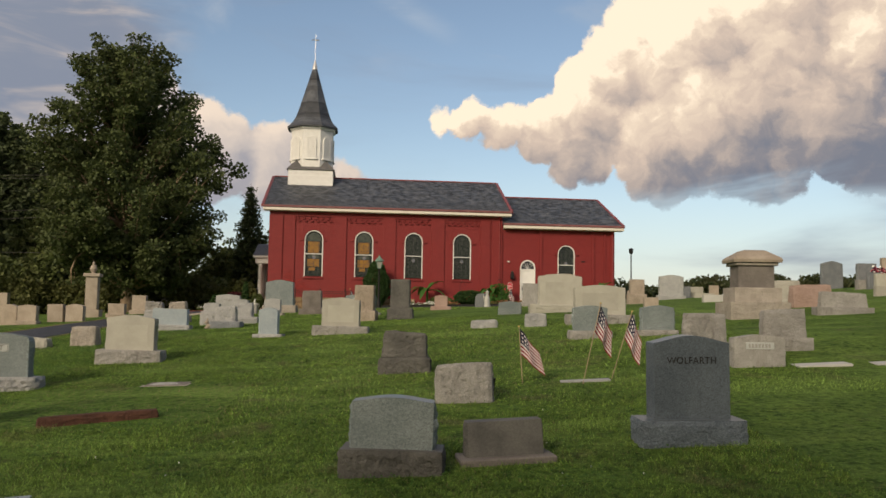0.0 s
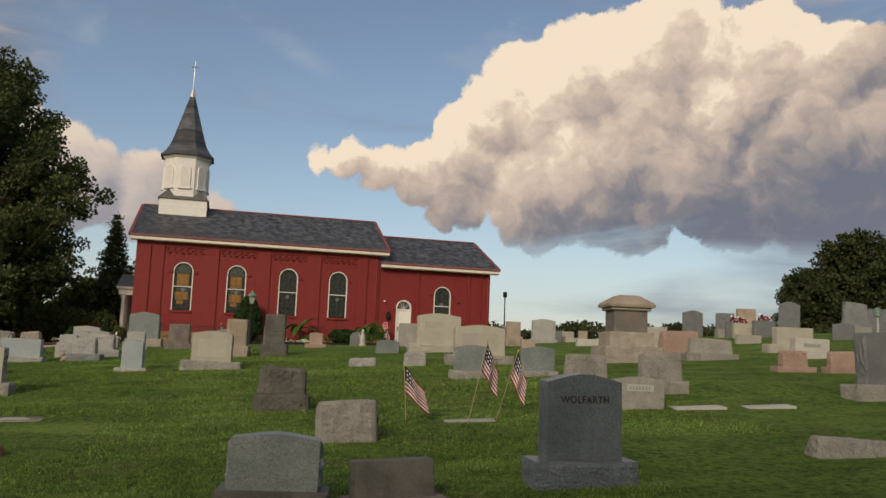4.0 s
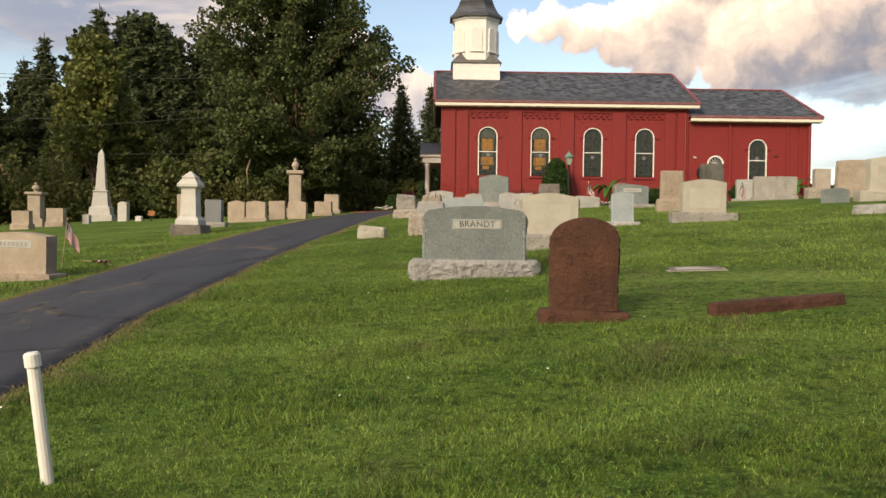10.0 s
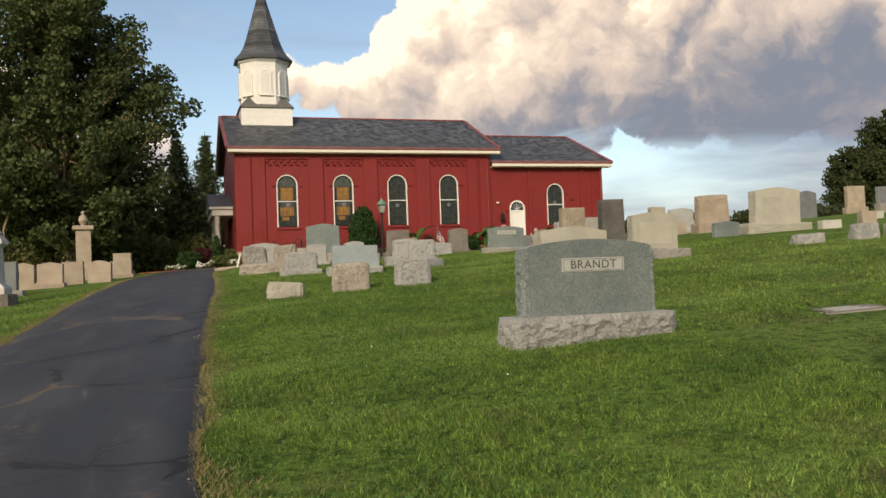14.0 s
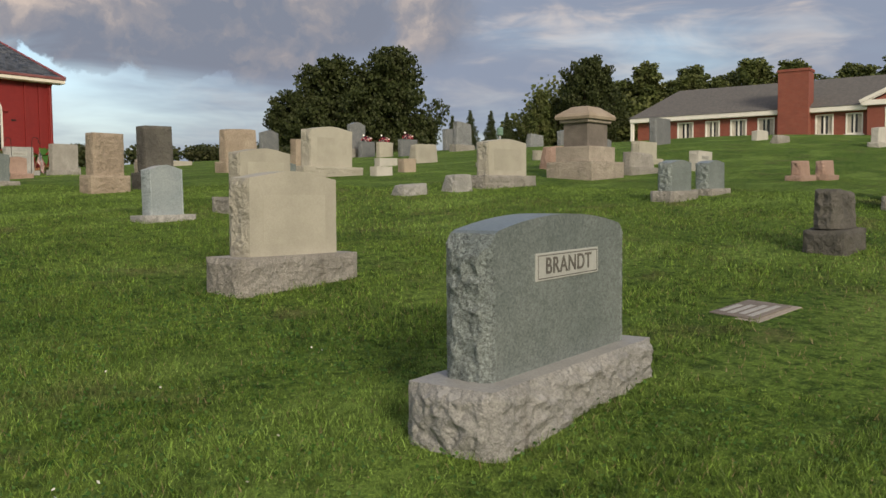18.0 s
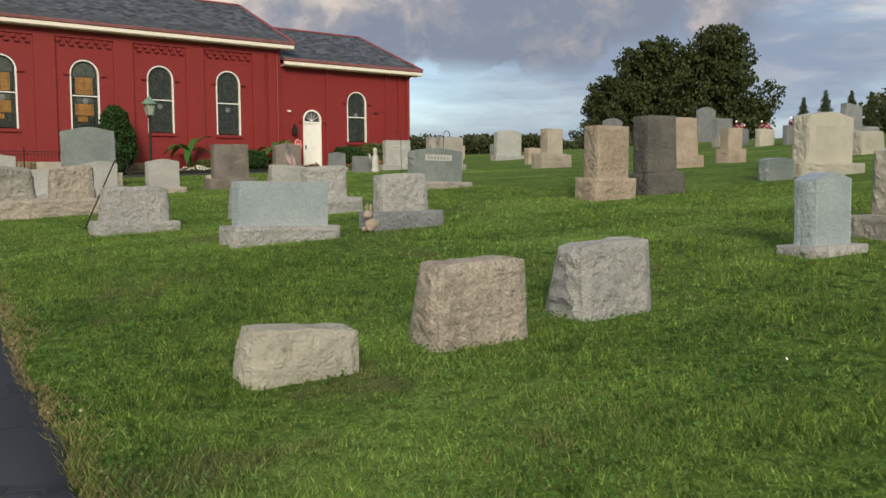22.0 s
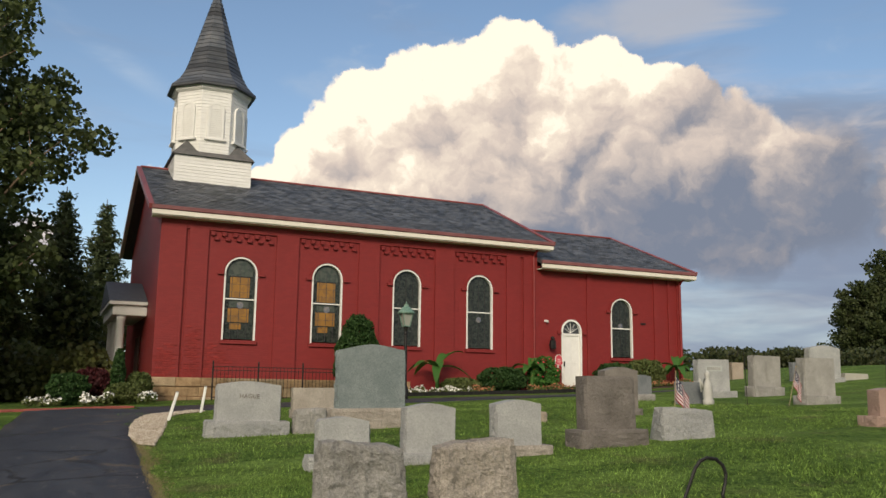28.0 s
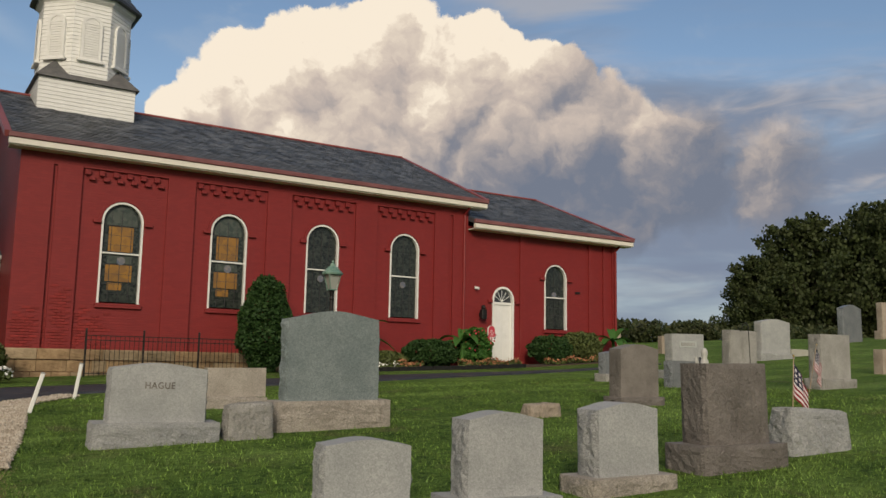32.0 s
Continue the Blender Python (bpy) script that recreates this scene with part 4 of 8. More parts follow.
def roof_slates(name, x0, x1, y0, z0, y1, z1, parent, step=0.24, width=0.27, seed=1, loose=0):
    """Courses of slates on one slope from the eave (y0, z0) to the ridge (y1, z1)."""
    rng = random.Random(seed)
    run, rise = y1 - y0, z1 - z0
    length = math.hypot(run, rise)
    dy, dz = run / length, rise / length
    ny, nz = -dz, dy
    verts, faces = [], []
    k = 0
    s = 0.0
    single = None
    while s < length:
        x = x0 - (width / 2 if k % 2 else 0)
        while x < x1:
            a, b = max(x0, x + 0.004), min(x1, x + width - 0.004)
            if k < loose and b - a > width - 0.02:
                if single is None:
                    h = step * 1.2
                    single = bpy.data.meshes.new("slate")
                    w2 = (width - 0.008) / 2
                    single.from_pydata([(sx * w2, t, l) for sx in (-1, 1) for t, l in ((-0.012, 0.024), (h, 0.004), (-0.012, 0.0))], [], [(0, 3, 4, 1), (2, 5, 3, 0), (2, 0, 1), (5, 4, 3)])
                    single.materials.append(SLATE)
                one = new("slate", single)
                one.parent = parent
                one.matrix_local = Matrix.Translation(((a + b) / 2, y0 + dy * s, z0 + dz * s)) @ Matrix.Rotation(math.atan2(dz, dy), 4, "X") @ Matrix.Rotation(rng.uniform(-0.02, 0.02), 4, "Z")
            elif b - a > 0.03:
                lift, low = 0.022 + rng.uniform(-0.004, 0.006), s - rng.uniform(0, 0.03)
                top = min(s + step * 1.2, length)
                i = len(verts)
                for xx in (a, b):
                    for t, l in ((low, lift), (top, 0.004), (low, 0.0)):
                        verts.append((xx, y0 + dy * t + ny * l, z0 + dz * t + nz * l))
                faces += [(i, i + 3, i + 4, i + 1), (i + 2, i + 5, i + 3, i), (i + 2, i, i + 1), (i + 5, i + 4, i + 3)]
            x += width
        s += step
        k += 1
    me = bpy.data.meshes.new(name)
    me.from_pydata(verts, [], faces)
    me.materials.append(SLATE_ISLAND)
    ob = new(name, me)
    ob.parent = parent
    return tagged(ob, "courses of dark grey roof slates", kind="stuff")


def island_slate():
    m = surface("laid_slates", (0.046, 0.053, 0.064), (0.088, 0.094, 0.104), 2, 0.5, 0.25, 40, spot=(0.15, 0.135, 0.115), spot_scale=0.5, spot_at=0.66)
    T = m.node_tree
    bs = next(n for n in T.nodes if n.type == "BSDF_PRINCIPLED")
    src = bs.inputs["Base Color"].links[0].from_socket
    geo = T.nodes.new("ShaderNodeNewGeometry")
    mr = T.nodes.new("ShaderNodeMapRange")
    mr.inputs[3].default_value, mr.inputs[4].default_value = 0.42, 1.60
    T.links.new(geo.outputs["Random Per Island"], mr.inputs[0])
    mx = T.nodes.new("ShaderNodeMix")
    mx.data_type, mx.blend_type = "RGBA", "MULTIPLY"
    mx.inputs[0].default_value = 1.0
    T.links.new(src, mx.inputs[6])
    T.links.new(mr.outputs[0], mx.inputs[7])
    T.links.new(mx.outputs[2], bs.inputs["Base Color"])
    return m


SLATE_ISLAND = island_slate()


def arched_window(church, cx, z0, w, h, gold, y=WY):
    """White frame, two tall sashes of leaded glass under a round head, brick imposts and a sill."""
    win = part("window", ring(arch(cx, z0, w, h), arch(cx, z0, w - 0.11, h - 0.055), y - 0.02, y + 0.10), WHITE, church, "round-headed leaded window in a white frame")
    part("glass", plate(arch(cx, z0 + 0.04, w - 0.12, h - 0.06), [], y + 0.105, y + 0.125), GLASS_DARK, win, "dark leaded stained glass")
    zc = z0 + h * 0.49
    part("meeting_rail", box(cx - w / 2 + 0.04, cx + w / 2 - 0.04, y + 0.03, y + 0.10, zc - 0.024, zc + 0.024, 0.008), WHITE, win)
    part("sill", box(cx - w / 2 - 0.06, cx + w / 2 + 0.06, y - 0.09, y + 0.05, z0 - 0.14, z0 - 0.005, 0.01), RED_BRICK, win, "painted stone sill")
    g = y + 0.095
    if gold:
        part("pane", box(cx - w * 0.30, cx + w * 0.29, g, g + 0.012, zc + 0.06, zc + 0.78), GLASS_GOLD, win, "amber pane")
        part("pane", box(cx - w * 0.33, cx + w * 0.30, g, g + 0.012, zc - 0.80, zc - 0.32), GLASS_GOLD, win, "amber pane")
        part("pane", box(cx - w * 0.26, cx + w * 0.08, g, g + 0.012, zc - 1.05, zc - 0.84), GLASS_GOLD, win, "amber pane")
        part("pane", box(cx - w * 0.30, cx + w * 0.28, g, g + 0.012, zc - 0.28, zc - 0.06), GLASS_TEAL, win, "grey-green pane")
        part("pane", lathe_disc(cx + 0.03, g, zc - 0.2, 0.12), GLASS_BLUE, win, "blue medallion pane")
        part("pane", plate(arch(cx, zc + 0.82, w - 0.30, z0 + h - zc - 0.95), [], g, g + 0.012), GLASS_TEAL, win, "grey-green arched head pane")
    else:
        part("pane", lathe_disc(cx, g, zc - 0.28 if h > 2.6 else zc + 0.12, 0.11), GLASS_BLUE, win, "pale medallion pane")
    for k in (-1, 0, 1):
        part("came", box(cx + k * w * 0.24 - 0.009, cx + k * w * 0.24 + 0.009, g - 0.004, g + 0.006, z0 + 0.06, z0 + h - w * 0.5 + (0.33 if k == 0 else 0.25) * w), LEAD, win)
    for k in range(1, int((h - w / 2) / 0.28) + 1):
        part("saddle_bar", box(cx - w / 2 + 0.07, cx + w / 2 - 0.07, g - 0.003, g + 0.004, z0 + 0.28 * k - 0.005, z0 + 0.28 * k + 0.005), LEAD, win)
    hood = arch(cx, z0, w, h, grow=0.10)[2:]
    inner = arch(cx, z0, w, h, grow=0.015)[2:]
    part("brick_hood", plate(hood + inner[::-1], [], y - 0.045, y + 0.01), RED_BRICK, win)
    for s in (-1, 1):
        x = cx + s * (w / 2 + 0.13)
        part("impost", box(x - 0.11, x + 0.11, y - 0.10, y + 0.01, z0 + h - w / 2 - 0.08, z0 + h - w / 2 + 0.02, 0.008), RED_BRICK, win)
    return win


def lathe_disc(x, y, z, r, n=14):
    bm = bmesh.new()
    f = [bm.verts.new((x + r * math.cos(2 * math.pi * k / n), y - 0.012, z + r * math.sin(2 * math.pi * k / n))) for k in range(n)]
    b = [bm.verts.new((v.co.x, y + 0.004, v.co.z)) for v in f]
    bm.faces.new(f[::-1])
    for k in range(n):
        bm.faces.new((f[k], f[(k + 1) % n], b[(k + 1) % n], b[k]))
    return bm


def corbels(church, x0, x1, z):
    """The stepped brick corbel table at the head of a bay."""
    n = 6
    step = (x1 - x0) / n
    for k in range(n):
        x = x0 + step * (k + 0.5)
        part("corbel", box(x - step * 0.5, x - step * 0.12, WY - 0.115, WY + 0.01, z + 0.02, z + 0.16), RED_BRICK, church)
        part("corbel", box(x - step * 0.18, x + step * 0.22, WY - 0.115, WY + 0.01, z - 0.13, z - 0.02), RED_BRICK, church)


def build_church():
    church = thing("church", Matrix(), "red painted brick church with slate roof and white octagonal steeple", "church")
    x0, xm, x1 = -4.42, 10.32, 17.72
    yb = 66.1
    z0, ez, az = 1.0, 8.42, 7.62
    holes = [arch(cx, z, 1.16, 2.92) for cx, z in WINDOWS]
    part("wall", plate([(x0, z0), (xm, z0), (xm, ez), (x0, ez)], holes, WY, WY + 0.35), RED_BRICK, church, "red painted brick south wall of the nave")
    ah = [arch(14.56, 3.97, 1.12, 2.52), arch(12.03, 2.70, 0.99, 2.78)]
    part("wall", plate([(xm + 0.003, z0), (x1, z0), (x1, az), (xm + 0.003, az)], ah, WY + 0.03, WY + 0.36), RED_BRICK, church, "red painted brick wall of the chancel wing")
    # gable walls, west and east, and the back
    for xa, xb, e, r, ya in ((x0, x0 + 0.34, ez, 11.05, WY + 0.352), (xm - 0.3, xm - 0.004, ez, 11.05, WY + 0.352), (x1 - 0.34, x1 - 0.002, az, 10.15, WY + 0.362)):
        bm = bmesh.new()
        prof = [(ya, z0), (yb, z0), (yb, e), (60.3, r), (ya, e + 0.12)]
        a = [bm.verts.new((xa, y, z)) for y, z in prof]
        b = [bm.verts.new((xb, y, z)) for y, z in prof]
        bm.faces.new(a[::-1])
        bm.faces.new(b)
        for k in range(5):
            bm.faces.new((a[k], a[(k + 1) % 5], b[(k + 1) % 5], b[k]))
        bmesh.ops.recalc_face_normals(bm, faces=bm.faces)
        part("gable_wall", bm, RED_BRICK, church)
    part("wall", box(x0 + 0.35, x1 - 0.35, yb - 0.3, yb - 0.003, z0, az), RED_BRICK, church)
    part("floor_slab", box(x0 + 0.4, x1 - 0.4, WY + 0.4, yb - 0.35, z0, 2.6), M["dark"], church)
    # pilasters
    for xa, xb in ((x0 - 0.05, -3.62), (-3.52, -2.85), (-0.46, 0.36), (2.66, 3.48), (5.78, 6.60), (8.92, 9.56), (9.70, xm + 0.02)):
        part("pilaster", box(xa, xb, WY - 0.085, WY + 0.005, 2.72, 8.05, 0.006), RED_BRICK, church)
    part("frieze", box(x0 - 0.05, xm + 0.02, WY - 0.083, WY + 0.004, 7.90, 8.40), RED_BRICK, church)
    for xa, xb in ((12.78, 12.98), (16.25, 16.42), (17.02, 17.17), (17.52, x1 + 0.03)):
        part("pilaster", box(xa, xb, WY - 0.05, WY + 0.035, 2.4, 7.55, 0.006), RED_BRICK, church)
    for xa, xb in ((-2.80, -0.50), (0.42, 2.62), (3.53, 5.74), (6.66, 8.88)):
        corbels(church, xa, xb, 7.70)
    # worn brickwork low on the south-west corner, each brick a little out of its joint
    brick_mesh = None
    brng = random.Random(21)
    for row in range(22):
        for col in range(13):
            x = x0 + 0.05 + col * 0.222 + (0.11 if row % 2 else 0.0)
            z = 2.88 + row * 0.078
            tall = 21 if -3.48 < x < -2.9 else 14
            if x > -1.9 or row > tall - brng.randint(0, 5) or brng.random() < 0.10 + (0.3 if x > -2.5 else 0.0):
                continue
            if brick_mesh is None:
                b = part("brick", box(-0.104, 0.104, -0.020, 0.012, -0.033, 0.033, 0.005), WORN_BRICK, church)
                brick_mesh = b.data
            else:
                b = new("brick", brick_mesh)
                b.parent = church
            proud = x < -3.72 or -3.42 < x < -2.95
            b.location = (x, WY + (-0.086 if proud else 0.0) + brng.uniform(-0.005, 0.006), z)
    # sandstone footing: rubble courses under a projecting cap course
    rng = random.Random(5)
    z = 1.55
    for course, hgt in enumerate((0.30, 0.34, 0.33, 0.30)):
        x = x0 - 0.16
        while x < 4.6:
            w = min(rng.uniform(0.34, 0.80) if course < 3 else rng.uniform(0.7, 1.1), 4.75 - x)
            d = 0.17 if course < 3 else 0.22
            st = part("foundation_stone", block(w - 0.014, d, hgt - 0.014, 6, "flat", 0.018, 0.006, rng.randint(1, 900)), [SANDSTONE if rng.random() < 0.65 else SANDSTONE_PALE] * 3, church)
            st.location = (x + w / 2, WY - d / 2 + 0.004, z)
            x += w
        z += hgt
    for k in range(6):
        part("foundation_stone", box(x0 - 0.15, x0 + 0.003, WY + 0.0 + k * 0.8, WY + 0.79 + k * 0.8, 1.55, 2.80, 0.012), SANDSTONE, church)
    for i, (cx, zz) in enumerate(WINDOWS):
        arched_window(church, cx, zz, 1.16, 2.92, i < 2)
    arched_window(church, 14.56, 3.97, 1.12, 2.52, False, WY + 0.03)
    # side door with a fanlight
    door = part("door", box(11.60, 12.46, WY + 0.10, WY + 0.15, 2.72, 4.82, 0.006), WHITE, church, "white panelled side door, closed")
    part("door_frame", ring(arch(12.03, 2.70, 0.99, 2.78), arch(12.03, 2.70, 0.84, 2.70), WY, WY + 0.16), WHITE, door)
    for za, zb in ((2.88, 3.55), (3.68, 4.68)):
        for xa, xb in ((11.70, 11.98), (12.08, 12.36)):
            part("door_panel", box(xa, xb, WY + 0.088, WY + 0.104, za, zb, 0.006), WHITE, door)
    part("door_handle", box(11.68, 11.71, WY + 0.04, WY + 0.10, 3.55, 3.75), METAL_DARK, door)
    part("transom", box(11.58, 12.48, WY + 0.06, WY + 0.15, 4.80, 4.90, 0.006), WHITE, door)
    fan = part("fanlight", plate([p for p in arch(12.03, 4.90, 0.86, 0.52)], [], WY + 0.12, WY + 0.14), GLASS_PANE, door)
    for k in range(1, 6):
        a = math.pi * k / 6
        part("glazing_bar", tube([(12.03, WY + 0.112, 4.92), (12.03 + 0.40 * math.cos(a), WY + 0.112, 4.95 + 0.40 * math.sin(a))], 0.012, 5), WHITE, door)
    for s in (-1, 1):
        part("impost", box(12.03 + s * 0.62 - 0.09, 12.03 + s * 0.62 + 0.09, WY - 0.06, WY + 0.035, 4.86, 4.95), RED_BRICK, church)
    # roofs
    ry, rz, ey, ee = 60.3, 11.30, 54.08, 8.52

    def gable_roof(xa, xb, e_y, e_z, r_z):
        b2 = bmesh.new()
        prof = [(e_y, e_z), (ry, r_z), (2 * ry - e_y, e_z), (2 * ry - e_y, e_z - 0.16), (ry, r_z - 0.18), (e_y, e_z - 0.14)]
        a = [b2.verts.new((xa, y, z)) for y, z in prof]
        b = [b2.verts.new((xb, y, z)) for y, z in prof]
        n = len(prof)
        b2.faces.new(a[::-1])
        b2.faces.new(b)
        for k in range(n):
            b2.faces.new((a[k], a[(k + 1) % n], b[(k + 1) % n], b[k]))
        bmesh.ops.recalc_face_normals(b2, faces=b2.faces)
        return b2

    roof = part("roof", gable_roof(-4.80, 10.84, ey, ee, rz), SLATE, church, "dark grey slate roof")
    roof_slates("slate_covering", -4.78, 10.82, ey, ee, ry, rz, roof, seed=2, loose=5)
    roof2 = part("roof", gable_roof(10.33, 18.20, ey + 0.02, 7.78, 10.32), SLATE, church, "lower slate roof of the chancel wing, patched")
    roof_slates("slate_covering", 10.34, 18.18, ey + 0.02, 7.78, ry, 10.32, roof2, seed=4)
    for xa, xb, e, g in ((-4.86, 10.88, ee, 0.0), (10.335, 18.26, 7.78, 0.02)):
        part("gutter", box(xa, xb, ey - 0.13 + g, ey + 0.02 + g, e - 0.13, e + 0.015, 0.02), GUTTER_RED, church, "dull red-brown eaves gutter")
        part("fascia", box(xa + 0.02, xb - 0.02, ey - 0.08 + g, ey + 0.05 + g, e - 0.30, e - 0.135, 0.01), CREAM_TRIM, church, "cream fascia board under the eaves")
        part("soffit", box(xa + 0.06, xb - 0.06, ey - 0.02 + g, WY - 0.004, e - 0.33, e - 0.29), CREAM_TRIM, church)
        part("ridge_cap", box(xa + 0.05, xb - 0.05, ry - 0.10, ry + 0.10, (rz if e == ee else 10.32) - 0.02, (rz if e == ee else 10.32) + 0.06, 0.02), RED_TRIM, church)
    # rake boards on the gables
    for xa, e, r in ((-4.87, ee, rz), (10.85, ee, rz), (18.21, 7.78, 10.32)):
        for s in (1, -1):
            b2 = bmesh.new()
            add_tube(b2, [(xa, ry + s * (ey - ry) * 1.01, e - 0.05), (xa, ry, r - 0.05)], 0.12, 4)
            part("rake_board", b2, RED_TRIM if s == 1 else CREAM_TRIM, church)
    b2 = bmesh.new()
    v = [b2.verts.new(p) for p in ((-4.85, ey, ee - 0.17), (-4.85, ry, rz - 0.2), (-4.43, ry, rz - 0.2), (-4.43, ey, ee - 0.17))]
    b2.faces.new(v)
    part("verge_soffit", b2, CREAM_TRIM, church)
    # downpipes
    for x, z1 in ((10.16, 8.2), (17.60, 7.5)):
        part("downpipe", tube([(x, ey + 0.05, z1), (x, WY - 0.12, z1 - 0.25), (x, WY - 0.12, 2.5)], 0.05, 8), RED_PIPE, church, "red downpipe")
    part("spotlight", tube([(10.72, WY - 0.02, 5.36), (10.80, WY - 0.16, 5.33)], 0.05, 8), WHITE, church)
    part("vent_grille", box(15.55, 15.80, WY - 0.01, WY + 0.035, 5.42, 5.50), METAL_DARK, church)
    part("vent_grille", box(2.30, 2.72, WY - 0.095, WY + 0.0, 5.02, 5.08), RED_TRIM, church)
    build_steeple(church)
    build_porch(church)


def build_steeple(church):
    cx, cy = -2.22, 59.95
    st = part("steeple_base", box(cx - 1.49, cx + 1.49, cy - 1.49, cy + 1.49, 9.8, 11.55), WHITE, church, "white clapboard steeple base")
    zc = 9.8
    while zc < 11.5:
        top = min(zc + 0.135, 11.55)
        bm = lathe([(1.515 * math.sqrt(2), zc), (1.497 * math.sqrt(2), top)], 4, math.pi / 4)
        bmesh.ops.translate(bm, verts=bm.verts, vec=(cx, cy, 0))
        part("clapboard", bm, WHITE, st)
        zc += 0.13
    # skirt roof from the square to the octagon
    bm = bmesh.new()
    sq = [bm.verts.new((cx + sx * 1.62, cy + sy * 1.62, 11.55)) for sx, sy in ((-1, -1), (1, -1), (1, 1), (-1, 1))]
    r8 = 1.40 / math.cos(math.pi / 8)
    oc = [bm.verts.new((cx + r8 * math.cos(math.radians(22.5 + 45 * k)), cy + r8 * math.sin(math.radians(22.5 + 45 * k)), 11.78 + 0.0 * k)) for k in range(8)]
    bm.faces.new((sq[0], sq[1], oc[6], oc[5]))
    bm.faces.new((sq[1], oc[7], oc[6]))
    bm.faces.new((sq[1], sq[2], oc[0], oc[7]))
    bm.faces.new((sq[2], oc[1], oc[0]))
    bm.faces.new((sq[2], sq[3], oc[2], oc[1]))
    bm.faces.new((sq[3], oc[3], oc[2]))
    bm.faces.new((sq[3], sq[0], oc[4], oc[3]))
    bm.faces.new((sq[0], oc[5], oc[4]))
    bm.faces.new(sq[::-1])
    bm.faces.new(oc)
    bmesh.ops.recalc_face_normals(bm, faces=bm.faces)
    part("skirt_roof", bm, SHINGLE, church, "grey skirt roof round the steeple")
    for s in ((-1, -1), (1, -1), (1, 1), (-1, 1)):
        bm = bmesh.new()
        a = bm.verts.new((cx + s[0] * 1.62, cy + s[1] * 1.62, 11.56))
        ang = math.atan2(s[1], s[0])
        pk = bm.verts.new((cx + 1.41 * math.cos(ang), cy + 1.41 * math.sin(ang), 12.30))
        l, r = (bm.verts.new((cx + r8 * math.cos(ang + d), cy + r8 * math.sin(ang + d), 11.74)) for d in (math.pi / 8, -math.pi / 8))
        bm.faces.new((a, r, pk))
        bm.faces.new((a, pk, l))
        bm.faces.new((l, pk, r))
        bm.faces.new((a, l, r))
        bmesh.ops.recalc_face_normals(bm, faces=bm.faces)
        part("broach", bm, SHINGLE, church)
    # octagon in lapped boards
    prof = []
    z = 11.70
    while z < 14.45:
        prof += [(r8 + 0.018, z), (r8, z + 0.125)]
        z += 0.13
    bm = lathe(prof, 8, math.pi / 8)
    bmesh.ops.translate(bm, verts=bm.verts, vec=(cx, cy, 0))
    lantern = part("lantern", bm, WHITE, church, "white octagonal clapboard lantern")
    for k in range(8):
        a = math.radians(45 * k)
        m = Matrix.Translation((cx, cy, 0)) @ Matrix.Rotation(a + math.pi / 2, 4, "Z")
        bm = plate(arch(0, 12.42, 0.50, 1.40), [], -1.47, -1.43)
        bm.transform(m)
        part("louvre_back", bm, WHITE, lantern)
        bm = ring(arch(0, 12.36, 0.66, 1.54), arch(0, 12.44, 0.46, 1.36), -1.49, -1.40)
        bm.transform(m)
        lv = part("louvre_frame", bm, WHITE, lantern, "arched louvre in a white frame")
        bm = bmesh.new()
        for j in range(14):
            add_box(bm, -0.22, 0.22, -1.485, -1.45, 12.48 + j * 0.085, 12.53 + j * 0.085)
        bm.transform(m)
        part("louvre_slats", bm, WHITE, lantern)
        bm = box(-0.42, 0.42, -1.54, -1.40, 12.28, 12.37, 0.01)
        bm.transform(m)
        part("louvre_sill", bm, WHITE, lantern)
    bm = lathe([(r8 + 0.03, 14.36), (r8 + 0.14, 14.44), (r8 + 0.16, 14.60), (r8 + 0.05, 14.62)], 8, math.pi / 8)
    bmesh.ops.translate(bm, verts=bm.verts, vec=(cx, cy, 0))
    part("cornice", bm, WHITE, church)
    prof = [(1.86, 14.55), (1.86, 14.62), (1.50, 14.98), (1.26, 15.40), (1.06, 15.95), (0.80, 16.8), (0.50, 17.8), (0.22, 18.75), (0.16, 18.95)]
    bm = lathe(prof, 8, math.pi / 8)
    bmesh.ops.translate(bm, verts=bm.verts, vec=(cx, cy, 0))
    part("spire", bm, SLATE, church, "flared dark slate spire")
    # courses on the spire
    bm = bmesh.new()
    zz = 14.66
    while zz < 18.85:
        r = float(np.interp(zz, [p[1] for p in prof], [p[0] for p in prof])) + 0.012
        r2 = float(np.interp(zz + 0.19, [p[1] for p in prof], [p[0] for p in prof])) + 0.002
        add_lathe(bm, [(r + 0.012, zz), (r2, zz + 0.19)], 8, math.pi / 8)
        zz += 0.2
    bmesh.ops.translate(bm, verts=bm.verts, vec=(cx, cy, 0))
    tagged(part("spire_covering", bm, SLATE_ISLAND, church), "courses of pale grey spire slates", kind="stuff")
    bm = lathe([(0.20, 18.9), (0.19, 18.98), (0.03, 19.62)], 8)
    bmesh.ops.translate(bm, verts=bm.verts, vec=(cx, cy, 0))
    part("spire_cap", bm, ALU, church)
    part("cross_rod", tube([(cx, cy, 19.5), (cx, cy, 21.45)], 0.022, 6), ALU, church)
    part("cross_arm", tube([(cx - 0.24, cy, 21.05), (cx + 0.24, cy, 21.05)], 0.03, 6), GOLD, church)


